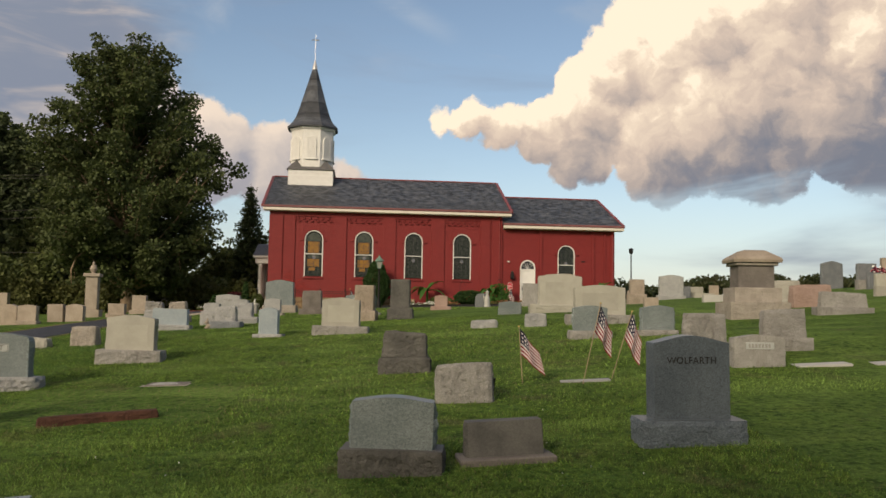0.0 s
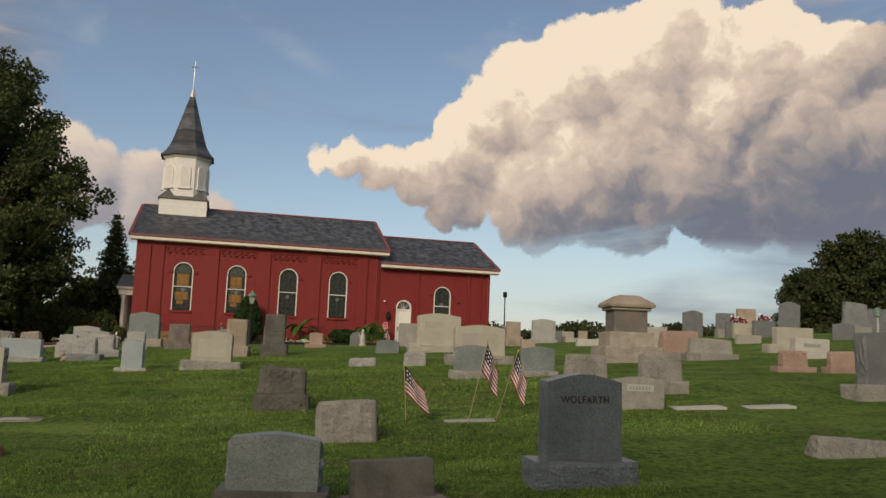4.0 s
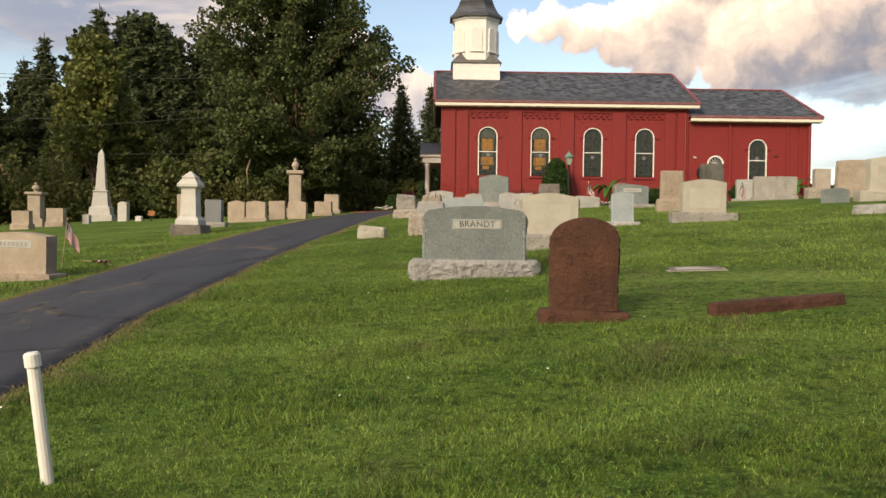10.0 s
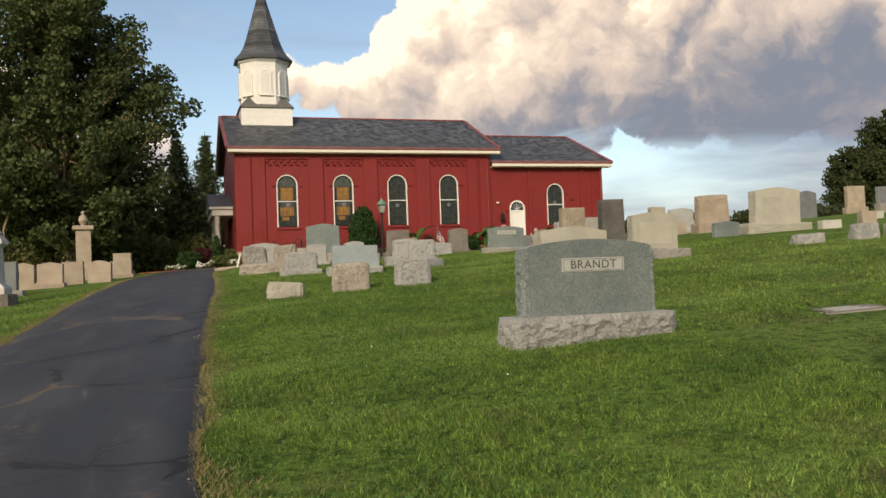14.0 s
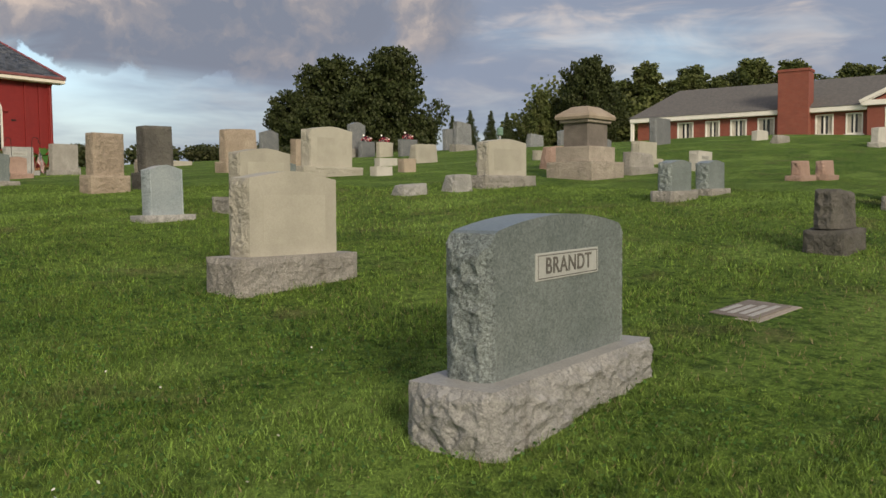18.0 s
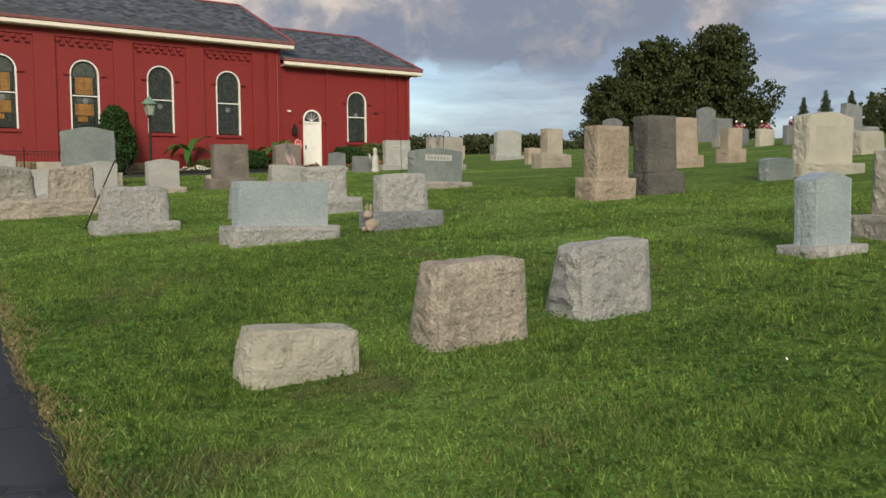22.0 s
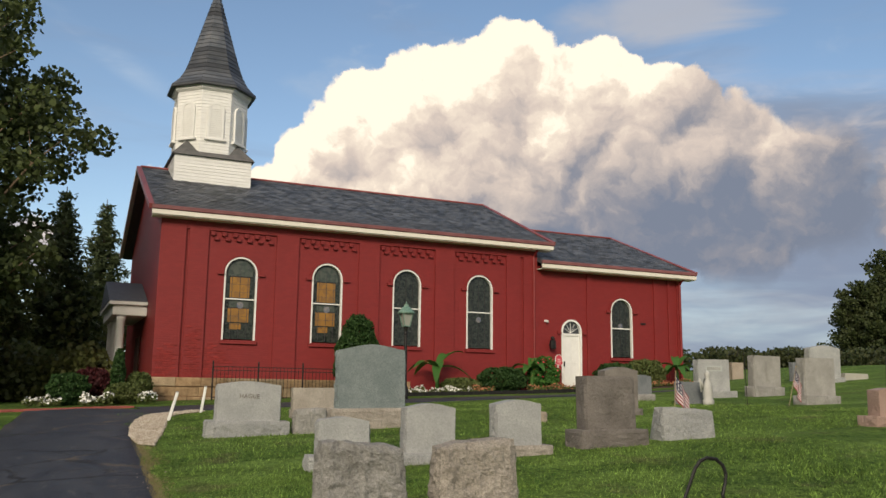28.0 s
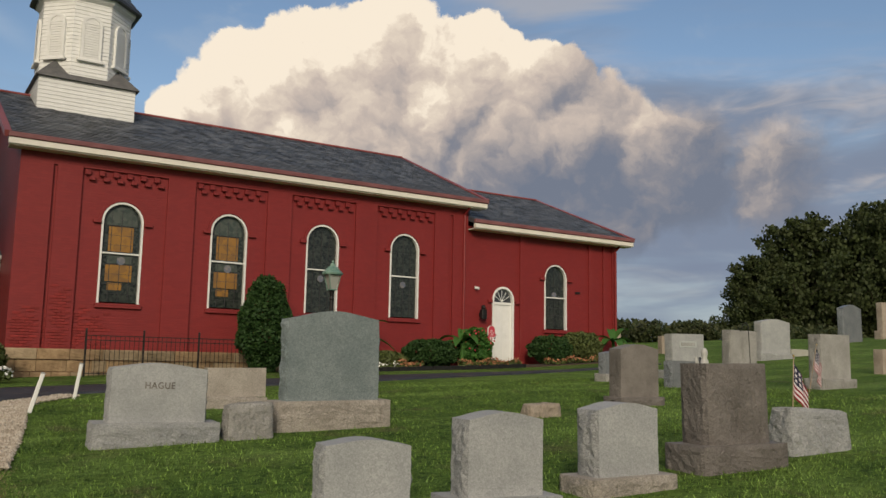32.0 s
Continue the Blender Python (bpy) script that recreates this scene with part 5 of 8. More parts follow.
def build_porch(church):
    """The white-columned west porch."""
    xa, xb, ya, yb = -5.62, -4.43, 57.6, 63.0
    part("porch_entablature", box(xa, xb, ya, yb, 5.05, 5.42, 0.02), WHITE, church, "white porch entablature")
    part("porch_cornice", box(xa - 0.14, xb, ya - 0.14, yb + 0.14, 5.42, 5.56, 0.02), WHITE, church)
    bm = bmesh.new()
    prof = [(ya - 0.15, 5.56), (yb + 0.15, 5.56), (60.3, 6.55)]
    a = [bm.verts.new((xa - 0.15, y, z)) for y, z in prof]
    b = [bm.verts.new((xb, y, z)) for y, z in prof]
    bm.faces.new(a)
    bm.faces.new(b[::-1])
    for k in range(3):
        bm.faces.new((a[k], a[(k + 1) % 3], b[(k + 1) % 3], b[k]))
    bmesh.ops.recalc_face_normals(bm, faces=bm.faces)
    part("porch_roof", bm, SLATE, church, "slate porch roof")
    for y in (57.85, 59.4, 61.2, 62.75):
        col = lathe([(0.20, 2.05), (0.20, 2.20), (0.16, 2.26), (0.155, 3.2), (0.135, 4.85), (0.17, 4.90), (0.19, 5.05)], 16)
        bmesh.ops.translate(col, verts=col.verts, vec=(-5.30, y, 0))
        part("column", col, WHITE, church, "white round porch column", smooth=True)
    part("porch_floor", box(xa - 0.2, xb, ya - 0.2, yb + 0.2, 1.4, 2.05, 0.02), SANDSTONE, church)
    part("entrance_door", box(-4.47, -4.41, 59.5, 61.1, 2.05, 4.4), M["rust"], church)


build_church()


# ---- gravestones ----
def both(key):
    return [M[key], R[key], P[key]]


def letters(text, size, y, z, parent, mat=None, depth=0.004, wide=1.0):
    cu = bpy.data.curves.new("lettering", "FONT")
    cu.body, cu.size, cu.align_x, cu.align_y, cu.extrude = text, size, "CENTER", "CENTER", depth
    cu.space_character = 1.08
    cu.offset = size * 0.010
    tmp = bpy.data.objects.new("lettering", cu)
    me = bpy.data.meshes.new_from_object(tmp)
    bpy.data.objects.remove(tmp)
    me.transform(Matrix.Translation((0, y, z)) @ Matrix.Rotation(math.pi / 2, 4, "X") @ Matrix.Diagonal((wide, 1, 1, 1)))
    me.materials.append(mat or LETTER)
    ob = new("lettering", me)
    ob.parent = parent
    return tagged(ob, "carved family name in capitals")


LOOK = {
    "grey": "grey granite", "steel": "dark blue-grey granite", "rgrey": "weathered grey granite", "lgrey": "light grey granite", "green": "smooth blue-grey granite",
    "blue": "pale blue granite", "cream": "cream granite", "tan": "tan granite", "tan2": "brown-grey rough granite", "dark": "dark granite",
    "brown": "brown-grey stone", "white": "white marble", "pink": "pinkish granite", "rust": "red-brown sandstone",
}
SHAPE = {"serp": "with curved top", "flat": "with flat top", "rough": "with rock-faced sides", "slim": "pillar with pointed cap", "rock": "with pitched faces"}
COUNT = [0]


def stone(x, y, w, h, d, wb, hb, style, mat, base="", text="", panel=0, flowers=0, flag=0, yaw=-6.0, cuts=0):
    """One headstone on its base, sunk a little into the turf."""
    COUNT[0] += 1
    seed = COUNT[0]
    rng = random.Random(seed)
    yaw += rng.uniform(-3, 3)
    z = terr(x, y)
    near = -9 < x < 8 and y < 40
    cuts = cuts or (22 if -9 < x < 2 and y < 34 else 14 if near else 6)
    low = " on a stone base" if hb else " set in the grass"
    ob = thing("headstone", pose(x, y, z, rng.uniform(-1.2, 1.2), rng.uniform(-1.0, 1.0), yaw), LOOK[mat] + " headstone " + SHAPE[style] + low, "headstone", "headstones in the cemetery")
    bmat = both(base or ("rgrey" if mat in ("grey", "green") else mat))
    z0 = -0.10
    if hb:
        part("base", block(wb, d + 0.16, hb + 0.10, cuts, "rough" if mat in ("dark", "tan2") else "flat", 0.018, 0.018, seed + 50), bmat, ob).location.z = -0.10
        z0 = hb - 0.002
    hh = h + (0.0 if hb else 0.10)
    if style == "slim":
        bm = bmesh.new()
        add_lathe(bm, [(w * 0.72, 0), (w * 0.68, hh * 0.78), (w * 0.80, hh * 0.80), (w * 0.78, hh * 0.86), (0.02, hh)], 4, math.pi / 4)
        die = part("die", bm, M[mat], ob)
    elif style == "rock":
        die = part("die", block(w, d, hh, cuts, "flat", 0.014, 0.016, seed, slant=0.04), both(mat), ob)
    elif style == "rough":
        die = part("die", block(w, d, hh, cuts, "rough", 0.018, 0.024, seed, slant=0.12, taper=0.02 if hb else 0.01, splay=0.0 if hb else 0.16), both(mat), ob)
    else:
        die = part("die", block(w, d, hh, cuts, style, 0.0, 0.022 if mat in ("grey", "green", "cream", "rgrey", "lgrey") else 0.008, seed), both(mat), ob)
    die.location.z = z0
    fy = -d / 2
    if text:
        zc = hh * (0.70 if text != "HAGUE" else 0.62)
        letters(text, w * (0.125 if text != "HAGUE" else 0.10), fy - 0.002, zc, die, LETTER if text != "HAGUE" else M["brown"], 0.003, 0.92)
    if panel:
        bm = box(-w * 0.28, w * 0.28, fy - 0.006, fy + 0.004, hh * 0.62, hh * 0.80, 0.003)
        p = part("name_panel", bm, PANEL, die, "lighter panel for a worn name")
        bm = bmesh.new()
        for k in range(7):
            xx = -w * 0.23 + w * 0.46 * k / 7
            add_box(bm, xx, xx + w * 0.045, fy - 0.009, fy - 0.003, hh * 0.66, hh * 0.76)
        part("worn_letters", bm, M["rgrey"], p)
    if style == "serp" and mat == "cream" and not panel and not text and near:
        part("inscription_field", box(-w * 0.36, w * 0.36, fy - 0.0015, fy + 0.004, hh * 0.14, hh * 0.72), M[mat], die)
    if flowers:
        saddle_flowers(x, y, z + hb + h)
    if flag:
        flag_on_stick(x - 0.02, y + d * 0.9, 0.95, 4, 0.46)
    return ob


def saddle_flowers(x, y, z):
    ob = thing("flower_saddle", pose(x, y, z), "red, white and blue cloth flowers on top of a headstone", "flowers", "flower saddles")
    for i, m in enumerate((POPPY, PETAL_WHITE, FLAG_NAVY)):
        q = scatter(90, lambda r, n: np.stack([r.uniform(-0.28, 0.28, n), r.uniform(-0.12, 0.12, n), np.abs(r.normal(0.08, 0.07, n)) + 0.01], 1), (0.07, 0.12), 40 + i)
        q[..., 2] = np.maximum(q[..., 2], 0.0)
        quads_object("blossoms", q, m, ob)


def flag_on_stick(x, y, height, lean, size=0.42, turn=0.0, fallen=False):
    """A small stars-and-stripes hanging from a slanted stick."""
    ob = thing("grave_flag", pose(x, y, terr(x, y), 0, lean, turn), "small faded stars and stripes flag hanging from a stick", "flag", "grave flags")
    part("stick", tube([(0, 0, -0.05), (0, 0, height)], 0.0055, 6), POLE_WOOD, ob)
    part("finial", lathe_at(0, 0, height, 0.014), GOLD, ob)
    bm = bmesh.new()
    nu, nv = 16, 13
    L, H = size * 1.05, size * 0.80
    grid = []
    for j in range(nv + 1):
        row = []
        for i in range(nu + 1):
            u, v = i / nu, j / nv
            px = L * (0.50 * u + 0.02 * math.sin(8 * u)) + 0.06 * v * u
            pz = height - 0.02 - H * v * (1 - 0.12 * u) - L * 0.72 * u
            py = 0.03 * math.sin(7 * u + 2.0 * v) * u + 0.02 * math.sin(11 * u)
            row.append(bm.verts.new((px + 0.008, py, pz)))
        grid.append(row)
    for j in range(nv):
        for i in range(nu):
            f = bm.faces.new((grid[j][i], grid[j][i + 1], grid[j + 1][i + 1], grid[j + 1][i]))
            canton = i < nu * 0.42 and j < 7
            star = canton and i % 2 == 1 and j % 2 == 1
            f.material_index = 1 if star else 2 if canton else (0 if j % 2 == 0 else 1)
            f.smooth = True
    part("cloth", bm, [FLAG_RED, FLAG_WHITE, FLAG_NAVY], ob, "red and white striped cloth with a navy corner")
    return ob


def lathe_at(x, y, z, r):
    bm = bmesh.new()
    bmesh.ops.create_icosphere(bm, subdivisions=1, radius=r, matrix=Matrix.Translation((x, y, z + r * 0.7)))
    return bm


stone(1.42, 7.27, 0.68, 0.43, 0.25, 0.85, 0.20, "serp", "green", base='dark')
stone(4.22, 7.80, 0.71, 0.78, 0.27, 0.96, 0.22, "serp", "steel", text="WOLFARTH", base="steel")
stone(7.00, 12.15, 0.73, 0.46, 0.26, 0.83, 0.00, "serp", "rgrey", panel=1)
stone(2.44, 10.50, 0.68, 0.47, 0.24, 0.77, 0.00, "rough", "rgrey")
stone(1.85, 13.30, 0.65, 0.39, 0.23, 0.78, 0.23, "rough", "dark")
stone(6.66, 13.30, 0.65, 0.46, 0.22, 0.76, 0.20, "rough", "rgrey")
stone(8.04, 13.40, 0.68, 0.46, 0.22, 0.85, 0.19, "rough", "rgrey")
stone(5.64, 16.40, 0.64, 0.49, 0.24, 0.81, 0.15, "serp", "green")
stone(6.94, 16.25, 0.61, 0.48, 0.24, 0.73, 0.09, "serp", "green")
stone(4.17, 20.55, 0.60, 0.19, 0.22, 0.62, 0.00, "rough", "lgrey")
stone(5.63, 25.24, 0.63, 0.38, 0.25, 0.73, 0.00, "serp", "green")
stone(11.11, 30.05, 0.50, 0.53, 0.26, 0.64, 0.35, "flat", "tan")
stone(19.22, 48.32, 1.35, 1.19, 0.34, 1.60, 0.23, "serp", "lgrey")
stone(13.01, 20.05, 1.11, 0.37, 0.24, 1.36, 0.16, "rough", "rgrey")
stone(31.90, 53.26, 1.35, 1.80, 0.34, 1.57, 0.00, "serp", "grey")
stone(27.29, 41.99, 0.93, 0.86, 0.30, 0.99, 0.46, "flat", "grey")
stone(17.63, 25.33, 0.80, 0.28, 0.23, 0.86, 0.00, "flat", "cream")
stone(12.53, 16.05, 0.54, 0.33, 0.22, 0.81, 0.11, "rough", "pink")
stone(13.53, 15.75, 0.66, 0.33, 0.22, 0.82, 0.11, "rough", "pink")
stone(15.35, 19.25, 0.94, 0.50, 0.26, 1.01, 0.00, "flat", "white", panel=1)
stone(20.63, 24.51, 0.62, 0.54, 0.26, 0.68, 0.00, "serp", "grey")
stone(12.01, 12.27, 1.83, 0.90, 0.31, 2.30, 0.21, "serp", "grey")
stone(7.72, 8.44, 0.93, 0.19, 0.22, 1.03, 0.00, "rough", "rgrey")
stone(8.88, 8.53, 0.75, 0.19, 0.22, 0.85, 0.00, "rough", "rgrey")
stone(1.33, 25.22, 0.54, 0.74, 0.34, 0.70, 0.30, "rock", "tan", yaw=-10.0)
stone(2.38, 25.18, 0.54, 0.84, 0.34, 0.72, 0.32, "rock", "dark", yaw=-10.0)
stone(11.99, 44.04, 0.94, 0.91, 0.31, 1.07, 0.28, "flat", "rgrey")
stone(29.86, 67.17, 0.73, 0.82, 0.30, 0.83, 0.00, "flat", "tan")
stone(14.82, 41.66, 0.61, 0.62, 0.27, 0.71, 0.00, "flat", "tan")
stone(8.10, 29.35, 0.98, 0.86, 0.36, 1.16, 0.28, "rough", "tan")
stone(36.52, 53.97, 1.30, 1.45, 0.34, 1.60, 0.40, "flat", "tan")
stone(-0.95, 20.56, 0.44, 0.62, 0.22, 0.68, 0.07, "serp", "blue", base="lgrey")
stone(0.73, 20.62, 0.86, 0.68, 0.27, 1.30, 0.18, "serp", "cream", base="rgrey")
stone(-3.02, 16.32, 0.86, 0.64, 0.24, 1.16, 0.23, "serp", "cream", base="rgrey", yaw=-4.0)
stone(7.15, 25.28, 1.25, 0.92, 0.36, 1.80, 0.22, "serp", "cream")
stone(37.67, 50.81, 1.35, 2.16, 0.34, 1.60, 0.00, "serp", "grey")
stone(27.34, 41.12, 0.95, 0.80, 0.30, 1.03, 0.00, "flat", "grey", flowers=1)
stone(26.52, 39.24, 0.93, 0.74, 0.29, 1.01, 0.00, "flat", "cream", flowers=1)
stone(27.05, 38.15, 1.08, 0.82, 0.30, 1.16, 0.00, "flat", "grey", flowers=1)
stone(13.36, 28.53, 0.78, 0.24, 0.23, 0.88, 0.00, "flat", "white")
stone(8.20, 24.51, 0.52, 0.21, 0.23, 0.71, 0.00, "flat", "white")
stone(16.22, 29.13, 1.06, 0.63, 0.28, 1.12, 0.00, "rough", "cream")
stone(9.89, 25.04, 0.41, 0.34, 0.24, 0.45, 0.00, "flat", "tan")
stone(32.86, 38.75, 1.27, 1.24, 0.34, 1.60, 0.34, "rough", "grey")
stone(37.89, 43.02, 1.13, 1.32, 0.34, 1.24, 0.00, "flat", "grey")
stone(37.82, 40.37, 1.33, 0.41, 0.25, 1.43, 0.00, "rough", "grey")
stone(6.98, 20.42, 1.20, 0.72, 0.30, 1.62, 0.22, "serp", "cream", base="rgrey")
stone(5.40, 20.38, 0.48, 0.31, 0.24, 0.53, 0.00, "rough", "lgrey")
stone(13.75, 24.80, 0.99, 0.55, 0.27, 1.13, 0.11, "rough", "cream")
stone(39.35, 37.65, 1.35, 0.75, 0.29, 1.57, 0.00, "rough", "grey")
stone(36.29, 34.00, 1.27, 0.85, 0.30, 1.40, 0.00, "serp", "grey")
stone(13.63, 22.65, 1.09, 0.60, 0.27, 1.12, 0.00, "rough", "pink")
stone(16.32, 21.25, 1.08, 0.48, 0.26, 1.60, 0.18, "flat", "cream")
stone(27.13, 24.93, 1.35, 1.07, 0.33, 1.60, 0.00, "flat", "grey")
stone(29.49, 16.97, 1.35, 0.59, 0.27, 1.60, 0.15, "serp", "white")
stone(32.70, 16.57, 1.35, 0.87, 0.30, 1.60, 0.00, "serp", "grey")
stone(31.39, 22.02, 1.12, 0.42, 0.25, 1.26, 0.00, "serp", "white")
stone(29.46, 20.63, 1.35, 0.30, 0.24, 1.60, 0.00, "rough", "rgrey")
stone(-6.08, 20.28, 0.54, 0.24, 0.22, 0.60, 0.00, "rough", "cream")
stone(-5.03, 20.24, 0.56, 0.45, 0.24, 0.67, 0.00, "rough", "tan2")
stone(-4.00, 20.22, 0.55, 0.45, 0.24, 0.66, 0.00, "rough", "lgrey")
stone(-4.07, 24.66, 0.94, 0.45, 0.26, 1.14, 0.16, "flat", "blue", base="lgrey")
stone(-4.92, 26.75, 0.72, 0.40, 0.25, 0.94, 0.13, "rough", "lgrey")
stone(-2.36, 26.88, 0.56, 0.42, 0.26, 0.94, 0.21, "rough", "lgrey")
stone(-3.32, 26.91, 0.62, 0.40, 0.25, 0.70, 0.00, "rough", "lgrey")
stone(-2.54, 24.72, 0.56, 0.42, 0.26, 0.86, 0.18, "rough", "lgrey", base="grey")
stone(1.24, 29.32, 0.97, 0.60, 0.27, 1.32, 0.13, "serp", "green", panel=1)
stone(-4.56, 38.88, 1.02, 0.65, 0.28, 1.34, 0.24, "serp", "lgrey", text="HAGUE")
stone(-2.37, 42.50, 0.94, 0.46, 0.26, 0.97, 0.16, "flat", "tan2")
stone(-3.54, 38.70, 0.52, 0.41, 0.25, 0.62, 0.00, "rough", "rgrey")
stone(-2.31, 39.11, 1.20, 1.13, 0.34, 1.48, 0.35, "serp", "green", base="tan2")
stone(-4.47, 34.08, 0.58, 0.45, 0.25, 0.80, 0.14, "serp", "lgrey")
stone(-3.39, 34.04, 0.60, 0.59, 0.27, 0.84, 0.11, "serp", "lgrey")
stone(-2.15, 34.08, 0.60, 0.57, 0.27, 0.84, 0.12, "serp", "lgrey", base="tan2")
stone(-0.63, 34.25, 0.72, 0.72, 0.34, 1.00, 0.22, "rock", "brown")
stone(3.05, 39.05, 0.75, 0.84, 0.30, 0.86, 0.14, "serp", "brown")
stone(0.79, 34.33, 0.86, 0.43, 0.25, 0.85, 0.00, "rough", "lgrey", flag=1)
stone(7.23, 41.83, 0.66, 0.55, 0.27, 0.69, 0.00, "flat", "grey")
stone(10.30, 44.40, 1.02, 0.92, 0.30, 1.40, 0.20, "flat", "lgrey", panel=1)
stone(4.42, 33.88, 0.50, 0.44, 0.25, 0.78, 0.14, "serp", "pink")
stone(9.28, 39.65, 0.86, 0.90, 0.31, 1.00, 0.20, "flat", "rgrey")
stone(22.15, 56.00, 0.61, 0.78, 0.29, 0.68, 0.00, "flat", "tan")
stone(21.98, 51.61, 0.99, 0.65, 0.28, 1.05, 0.00, "flat", "cream")
stone(7.63, 44.32, 0.58, 0.54, 0.26, 0.70, 0.18, "serp", "grey")
stone(0.73, 38.54, 0.50, 0.19, 0.22, 0.60, 0.00, "rough", "tan")
stone(20.88, 50.91, 1.00, 0.73, 0.29, 1.12, 0.00, "flat", "grey")
stone(21.39, 48.73, 1.09, 0.24, 0.23, 1.15, 0.00, "flat", "cream")
stone(-12.39, 15.32, 0.98, 0.54, 0.26, 1.30, 0.16, "serp", "green", panel=1)
stone(-10.87, 15.48, 1.00, 0.60, 0.27, 1.21, 0.10, "serp", "tan", panel=1)
stone(-25.70, 32.16, 0.86, 0.63, 0.28, 0.91, 0.00, "flat", "tan")
stone(-26.16, 33.48, 0.36, 1.02, 0.36, 0.44, 0.00, "slim", "white")
stone(-25.92, 34.27, 0.76, 0.74, 0.29, 0.81, 0.00, "serp", "tan")
stone(-25.07, 34.70, 0.36, 0.65, 0.36, 0.59, 0.28, "slim", "white")
stone(-24.86, 35.36, 0.57, 1.04, 0.33, 0.67, 0.00, "flat", "tan")
stone(-20.50, 29.39, 0.39, 0.81, 0.39, 0.67, 0.43, "slim", "white")
stone(-26.01, 43.27, 0.44, 1.13, 0.44, 0.57, 0.00, "slim", "white")
stone(-20.92, 36.72, 0.72, 0.51, 0.26, 0.77, 0.22, "flat", "tan")
stone(-20.42, 38.62, 0.72, 0.56, 0.27, 0.77, 0.20, "flat", "tan")
stone(-20.34, 41.54, 0.30, 0.43, 0.25, 0.36, 0.00, "serp", "white")
stone(-19.81, 44.60, 0.45, 0.96, 0.31, 0.58, 0.00, "serp", "white")
stone(-18.58, 43.20, 0.28, 0.25, 0.23, 0.31, 0.00, "serp", "white")
stone(-18.80, 51.05, 0.57, 1.32, 0.34, 0.64, 0.00, "flat", "tan")
stone(-11.67, 29.75, 0.50, 0.70, 0.26, 0.80, 0.16, "flat", "grey")
stone(-11.92, 33.97, 0.60, 0.78, 0.28, 0.70, 0.00, "serp", "tan")
stone(-11.17, 33.71, 0.68, 0.60, 0.28, 0.80, 0.14, "serp", "tan")
stone(-10.73, 35.49, 0.60, 0.70, 0.28, 0.70, 0.00, "flat", "tan")
stone(-9.96, 35.34, 0.68, 0.68, 0.28, 0.78, 0.00, "serp", "tan")
stone(-9.57, 39.85, 0.72, 0.46, 0.28, 0.86, 0.14, "flat", "tan")
stone(-9.80, 44.82, 0.70, 0.74, 0.30, 0.88, 0.20, "flat", "tan")
stone(-21.20, 33.46, 0.90, 0.90, 0.31, 1.04, 0.25, "flat", "tan")
stone(9.75, 35.25, 0.56, 0.72, 0.34, 1.10, 0.42, "flat", "tan2")


def brandt():
    """The large name stone beside the drive."""
    x, y = -4.325, 13.342
    z = terr(x, y)
    ob = thing("headstone", pose(x, y, z, 0, 0, -0.6), "large blue-grey granite headstone with a pale carved name panel", "headstone", "headstones in the cemetery")
    part("base", block(1.49, 0.39, 0.33, 46, "flat", 0.034, 0.034, 901), both("lgrey"), ob, "rough light granite base with drip marks").location.z = -0.12
    die = part("die", block(1.21, 0.215, 0.65, 46, "crown", 0.0, 0.024, 902), both("green"), ob)
    die.location.z = 0.208
    p = part("name_panel", box(-0.27, 0.32, -0.1135, -0.104, 0.368, 0.488, 0.003), PANEL, die, "pale frosted name panel")
    letters("BRANDT", 0.100, -0.1150, 0.428, p, M["dark"], 0.0012, 1.05).location.x = 0.025
    bm = bmesh.new()
    for xa, xb, za, zb in ((-0.255, 0.305, 0.377, 0.381), (-0.255, 0.305, 0.475, 0.479), (-0.255, -0.251, 0.377, 0.479), (0.301, 0.305, 0.377, 0.479)):
        add_box(bm, xa, xb, -0.1145, -0.112, za, zb)
    part("panel_line", bm, M["dark"], p)
    # the bronze plaque in the turf beside it
    px, py = -1.68, 13.16
    pl = thing("ground_plaque", pose(px, py, terr(px, py) - 0.035, 3.6, -2.6, -9), "flat bronze and granite grave marker set in the grass", "grave marker")
    part("slab", box(-0.36, 0.36, -0.22, 0.22, -0.06, 0.035, 0.01), M["tan2"], pl)
    part("plate", box(-0.30, 0.30, -0.16, 0.16, 0.035, 0.045, 0.003), M["brown"], pl, "bronze plate")
    bm = bmesh.new()
    for r in range(4):
        add_box(bm, -0.24 + 0.03 * (r % 2), 0.22 - 0.05 * r, -0.12 + r * 0.07, -0.08 + r * 0.07, 0.045, 0.048)
    part("raised_letters", bm, M["lgrey"], pl)


def double_stone():
    """Two rough dies on one long base."""
    x, y = -5.28, 29.85
    ob = thing("headstone", pose(x, y, terr(x, y), 0, -1.0, -8), "two rock-faced granite dies on one long brown base", "headstone", "headstones in the cemetery")
    part("base", block(1.60, 0.36, 0.42, 26, "rough", 0.025, 0.025, 911), both("tan2"), ob, "long weathered brown base").location.z = -0.16
    a = part("die", block(0.58, 0.22, 0.47, 26, "rough", 0.026, 0.026, 912, taper=0.03), both("rgrey"), ob)
    a.location = (-0.40, 0.0, 0.255)
    b = part("die", block(0.57, 0.22, 0.47, 26, "rough", 0.026, 0.026, 913, taper=0.03), both("tan2"), ob)
    b.location = (0.40, 0.0, 0.255)


